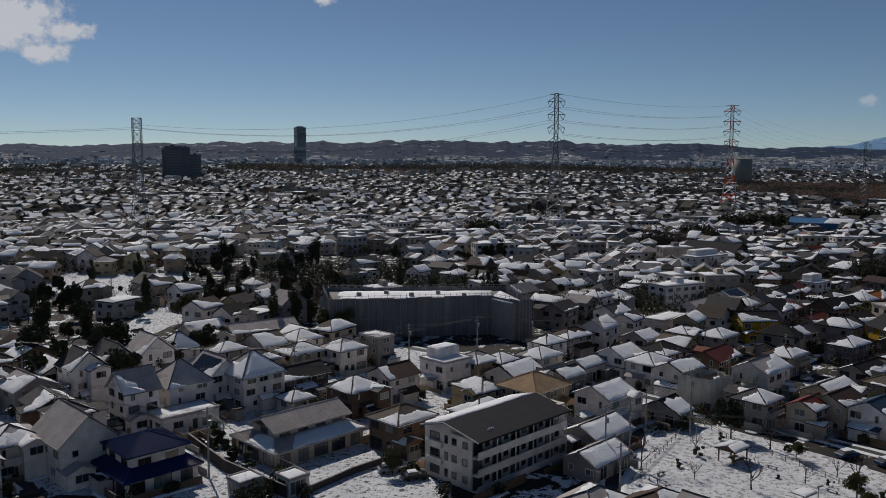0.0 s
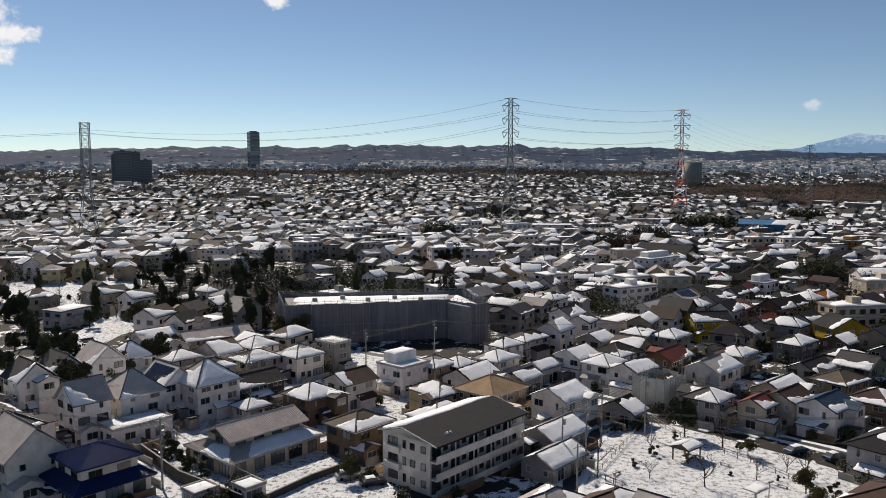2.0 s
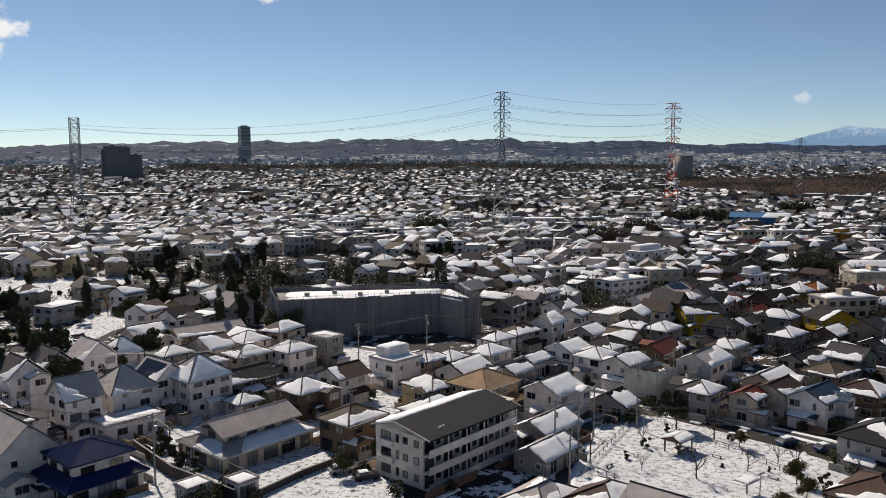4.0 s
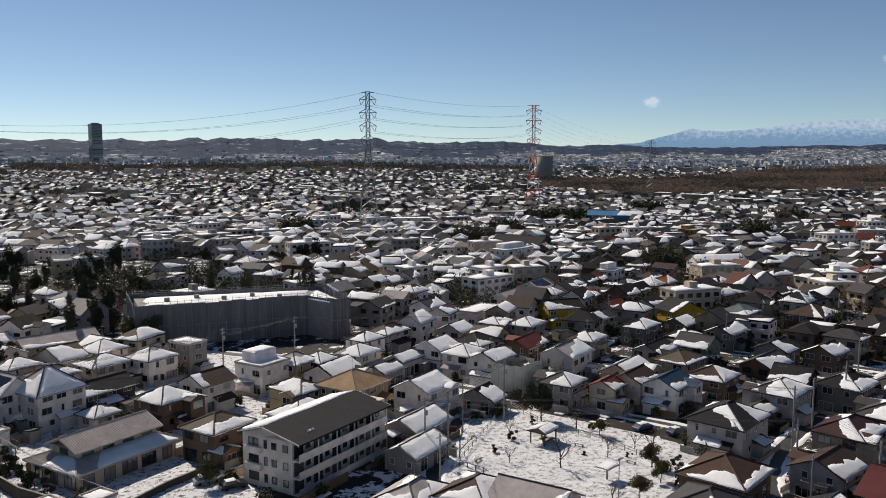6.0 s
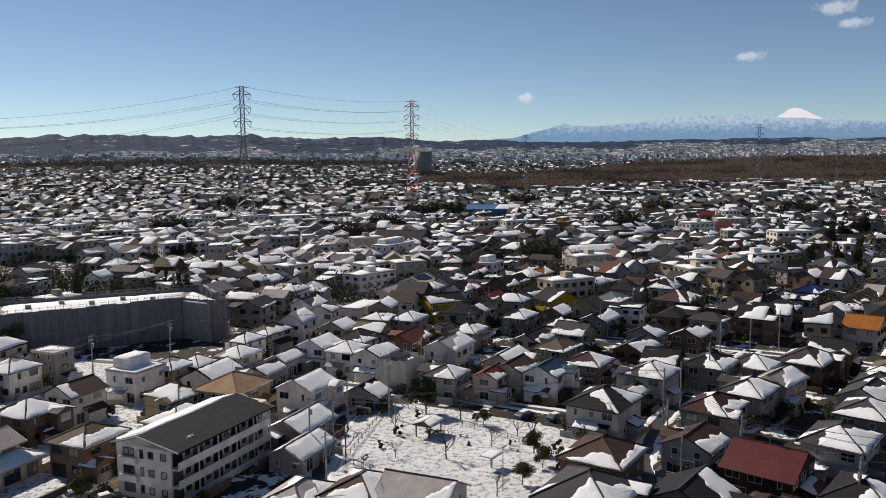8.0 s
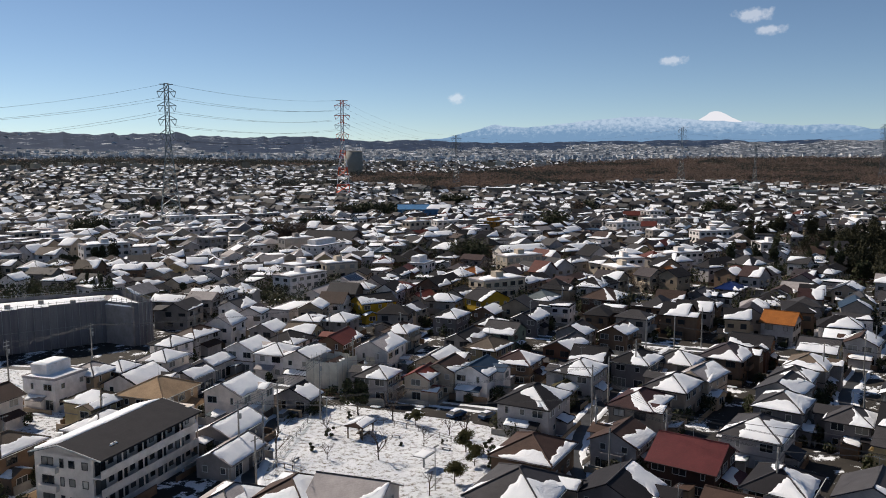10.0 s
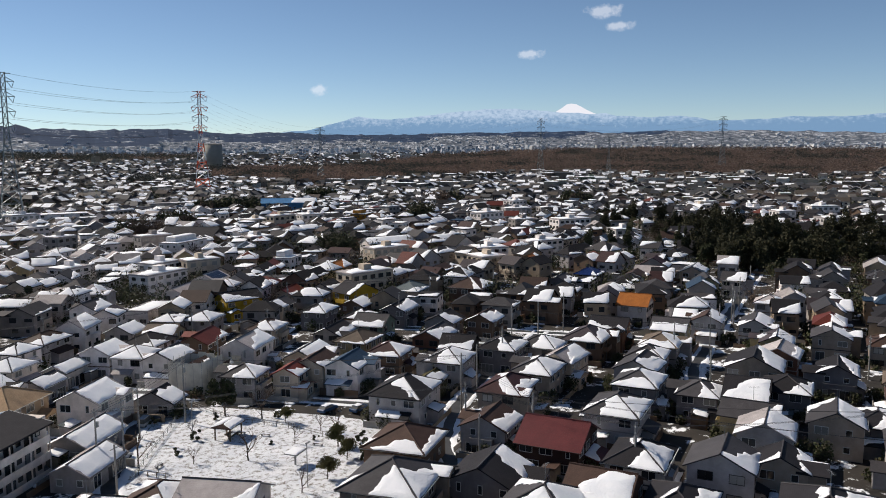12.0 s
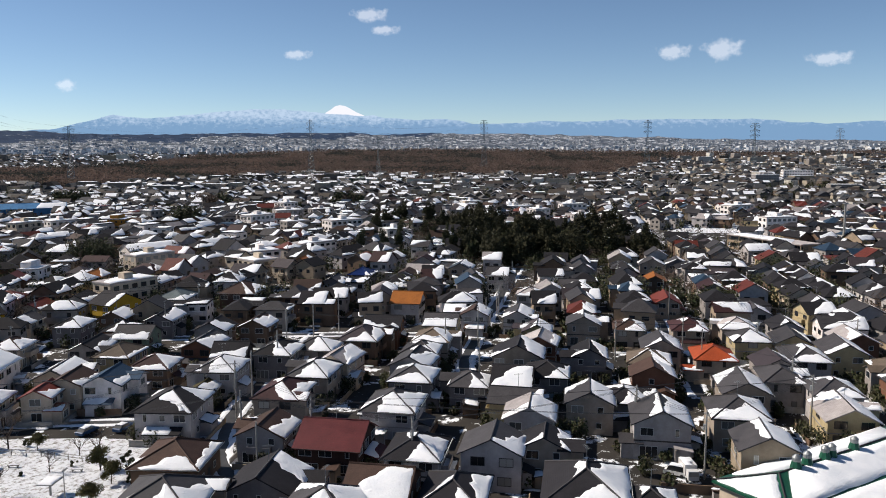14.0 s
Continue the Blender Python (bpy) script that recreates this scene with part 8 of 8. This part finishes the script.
for p, a, c, tl, sn in (((-59.8, 168.9), 110, "white", True, True), ((-54.3, 126.6), 30, "silver", False, True), ((-10.7, 130.6), 20, "silver", False, True), ((-64.2, 150.5), 30, "white", False, True), ((38.1, 152.5), 50, "silver", True, False), ((41.5, 154.2), 50, "black", False, False), ((30.1, 137.2), 40, "silver", False, False), ((46.1, 184.1), 130, "white", True, True), ((118.3, 48.1), 100, "white", True, True), ((-6.4, 127.6), 20, "black", False, True), ((1.9, 127.8), 0, "silver", False, True), ((295.5, 94.4), 20, "silver", False, True), ((286.4, 96.4), 20, "white", True, True), ((27.4, 136.4), 45, "white", False, True), ((74.9, 135.9), 20, "blue", False, True), ((69.7, 139.4), 20, "blue", False, True)):
    car(*p, a, c, tl, sn)


def truck(x, y, yaw):
    t = thing("light_truck", pose(x, y, 0.06, 0, 0, yaw), "white light box truck with snow on the load bed", "truck")
    s = Shape()
    s.box(1.0, -0.85, 0.5, 2.3, 0.85, 2.0)
    part("cab", s.mesh("cab", PAINT["white"]), t)
    s = Shape()
    s.box(2.28, -0.75, 1.2, 2.34, 0.75, 1.85)
    part("windscreen", s.mesh("windscreen", GLASS), t)
    s = Shape()
    s.box(-2.5, -0.95, 0.8, 0.9, 0.95, 2.5)
    part("box_body", s.mesh("box_body", PAINT["white"]), t)
    part("snow_cover", mesh_of("snow_cover", *snow_on([(-2.5, -0.95, 2.5), (0.9, -0.95, 2.5), (0.9, 0.95, 2.5), (-2.5, 0.95, 2.5)], 0.9, random.Random(4), 0.15), SNOW, smooth=True), t)
    for a in (-1.6, 1.6):
        for b in (-0.8, 0.8):
            s = Shape()
            s.beam((a, b - 0.12, 0.38), (a, b + 0.12, 0.38), 0.38, 0, 12)
            part("wheel", s.mesh("wheel", TYRE), t)


truck(*(118.6, 46.0), 220)


# ---------------------------------------------------------------- garden walls, shrubs and clutter between the houses
def lane_clutter():
    W, S_ = Shape(), Shape()
    r_ = random.Random(66)
    for (x, y, rad) in list(FOOT):
        d = math.hypot(x, y)
        if d > 420 or rad > 7 or rad < 3.5:
            continue
        a = radians(turned(x, y))
        for k in range(4):
            if r_.random() < 0.45:
                continue
            an = a + k * math.pi / 2
            ux, uy = math.cos(an), math.sin(an)
            cx, cy = x + ux * (rad + 1.2), y + uy * (rad + 1.2)
            if not all((cx - p) ** 2 + (cy - q) ** 2 > (s_ * 0.8) ** 2 for p, q, s_ in FOOT if abs(p - cx) < 12 and abs(q - cy) < 12):
                continue
            m = pose(cx, cy, 0, 0, 0, math.degrees(an) + 90)
            W.box(-rad * 0.9, -0.08, -0.1, rad * 0.9, 0.08, r_.uniform(0.9, 1.6), r_.randrange(3), m)
            if r_.random() < (0.8 if azimuth(x, y) > -18 else 0.45):
                q = [m @ Vector(c) for c in ((-rad * 0.8, -1.3, 0.1), (rad * 0.8, -1.3, 0.1), (rad * 0.8, -0.2, 0.1), (-rad * 0.8, -0.2, 0.1))]
                v, f = snow_on([tuple(p) for p in q], r_.uniform(0.3, 0.9), r_, 0.2, 12)
                S_.add(v, f)
    thing("garden_walls", Matrix(), "low block and rendered garden walls between lots", "garden wall", kind="stuff", data=W.mesh("garden_walls", [CONCRETE, WALLS["tan"], WALLS["brown"]]))
    thing("yard_snow_heaps", Matrix(), "snow left lying along the yards", "snow", kind="stuff", data=S_.mesh("yard_snow_heaps", SNOW, True))


lane_clutter()


def hedge_mass():
    """Dark garden greenery strewn between the houses of the town."""
    r_ = random.Random(91)
    vs, fs = [], []
    count = 0
    for (x, y, rad) in list(FOOT):
        d = math.hypot(x, y)
        if d < 60 or d > 640 or rad > 7:
            continue
        shady = azimuth(x, y) < -16
        for _ in range((9 if shady else 5) if d < 290 else 2):
            if r_.random() < 0.35:
                continue
            an = r_.uniform(0, math.tau)
            px, py = x + math.cos(an) * (rad + 1.4), y + math.sin(an) * (rad + 1.4)
            if near_road(px, py, 0.5):
                continue
            sz = r_.uniform(0.8, 1.7)
            hh = min(2.2, sz * r_.uniform(0.8, 1.5))
            if d < 300 and any((px - q[0]) ** 2 + (py - q[1]) ** 2 < (q[2] * 0.86 + sz * 0.6) ** 2 for q in FOOT if abs(q[0] - px) < 12 and abs(q[1] - py) < 12):
                continue
            for _ in range(190 if d < 200 else 70 if d < 300 else 26):
                dv = Vector((r_.gauss(0, 1), r_.gauss(0, 1), r_.gauss(0, 1))).normalized() * (r_.random() ** 0.5)
                p = Vector((px + dv.x * sz, py + dv.y * sz, hh * 0.9 + dv.z * hh * 0.9))
                u = Vector((r_.gauss(0, 1), r_.gauss(0, 1), r_.gauss(0, 1))).normalized()
                v = u.orthogonal().normalized() * r_.uniform(0.25, 0.5) * (0.6 if d < 200 else 1 if d < 300 else 1.7)
                w = u.cross(v) * 0.8
                o = len(vs)
                vs += [p + v, p + w, p - v, p - w + u * 0.15]
                fs += [(o, o + 1, o + 2), (o, o + 2, o + 3)]
    thing("garden_greenery", Matrix(), "dark evergreen hedges and bushes between houses", "hedge", kind="stuff", data=mesh_of("garden_greenery", [tuple(v) for v in vs], fs, LEAF))


hedge_mass()


def garden_sheds():
    """Low sheds, carports and lean-to roofs in the gaps between the nearer houses."""
    r_ = random.Random(23)
    taken = []
    for (x, y, rad) in list(FOOT):
        if len(taken) > 75 or math.hypot(x, y) > 205 or rad > 9 or rad < 3.5:
            continue
        a = radians(turned(x, y))
        for k in (2, 3, 1, 0):
            an = a + k * math.pi / 2 + r_.uniform(-0.25, 0.25)
            px, py = x + math.cos(an) * (rad + 1.0), y + math.sin(an) * (rad + 1.0)
            w, d, h = r_.uniform(2.0, 4.4), r_.uniform(1.6, 2.8), r_.uniform(1.9, 2.6)
            if r_.random() < 0.3 or near_road(px, py, d * 0.7) or in_open(px, py) or any((px - q[0]) ** 2 + (py - q[1]) ** 2 < 12 for q in taken):
                continue
            if any((px - q[0]) ** 2 + (py - q[1]) ** 2 < (q[2] * 0.72 + d * 0.5) ** 2 for q in FOOT):
                continue
            taken.append((px, py))
            s = Shape()
            s.box(-w / 2, -d / 2, -0.1, w / 2, d / 2, h)
            slope = [(-w / 2 - 0.2, -d / 2 - 0.25, h), (w / 2 + 0.2, -d / 2 - 0.25, h), (w / 2 + 0.2, d / 2 + 0.2, h + 0.45), (-w / 2 - 0.2, d / 2 + 0.2, h + 0.45)]
            t = thing("garden_shed", pose(px, py, 0, 0, 0, turned(x, y) + r_.choice((0, 90, 180))), "low grey garden shed with a sloping roof between houses", "shed", "garden sheds")
            part("wall", s.mesh("wall", WALLS[r_.choice(("grey", "brown", "pale", "concrete", "tan", "slate"))]), t)
            s = Shape()
            s.slab([slope], 0.12)
            part("roof", s.mesh("roof", ROOFS[r_.choice(("grey", "light", "dark", "teal", "brown"))]), t)
            if r_.random() < 0.8:
                part("snow_cover", mesh_of("snow_cover", *snow_on(slope, r_.uniform(0.45, 0.97), r_, 0.13, 24), SNOW, smooth=True), t)
            break


garden_sheds()


def garden_wall(pts, h_, label):
    """A block wall with a coping, standing along a line of points."""
    t = thing("garden_wall", pose(pts[0][0], pts[0][1], 0), label, "garden wall", "garden walls")
    for (ax, ay), (bx, by) in zip(pts, pts[1:]):
        L, an = math.hypot(bx - ax, by - ay), math.degrees(math.atan2(by - ay, bx - ax))
        m = pose(ax - pts[0][0], ay - pts[0][1], 0, 0, 0, an)
        s = Shape()
        s.box(0, -0.09, -0.2, L, 0.09, h_)
        part("wall", s.mesh("wall", WALLS["dark"]), t, m)
        s = Shape()
        s.box(-0.05, -0.14, h_, L + 0.05, 0.14, h_ + 0.1)
        part("coping", s.mesh("coping", CONCRETE), t, m)
    return t


garden_wall(((-48.8, 143.0), (-38.3, 129.9), (-25.9, 119.6)), 2.0, "dark block wall with a coping beside the old tiled house")
garden_wall(((-44.4, 160.1), (-37.3, 169.7)), 1.6, "dark block wall closing off a snowy yard")
garden_wall(((-23.5, 120.4), (-16.8, 129.5), (-8.9, 137.6)), 1.2, "low dark garden wall before the old tiled house")
for gx, gy, gs in ((-46.2, 142.0, 1.3), (-44.0, 140.5, 1.5), (-43.2, 143.3, 1.7), (-39.8, 137.1, 1.4), (-37.4, 134.4, 1.5), (-34.4, 130.3, 1.2)):
    tree("shrub", gx, gy, gs)
tree("bare", -43.8, 147.8, 0.7)
tree("olive", -10.2, 129.2, 0.8)
tree("olive", -37.3, 236.5, 1.5)
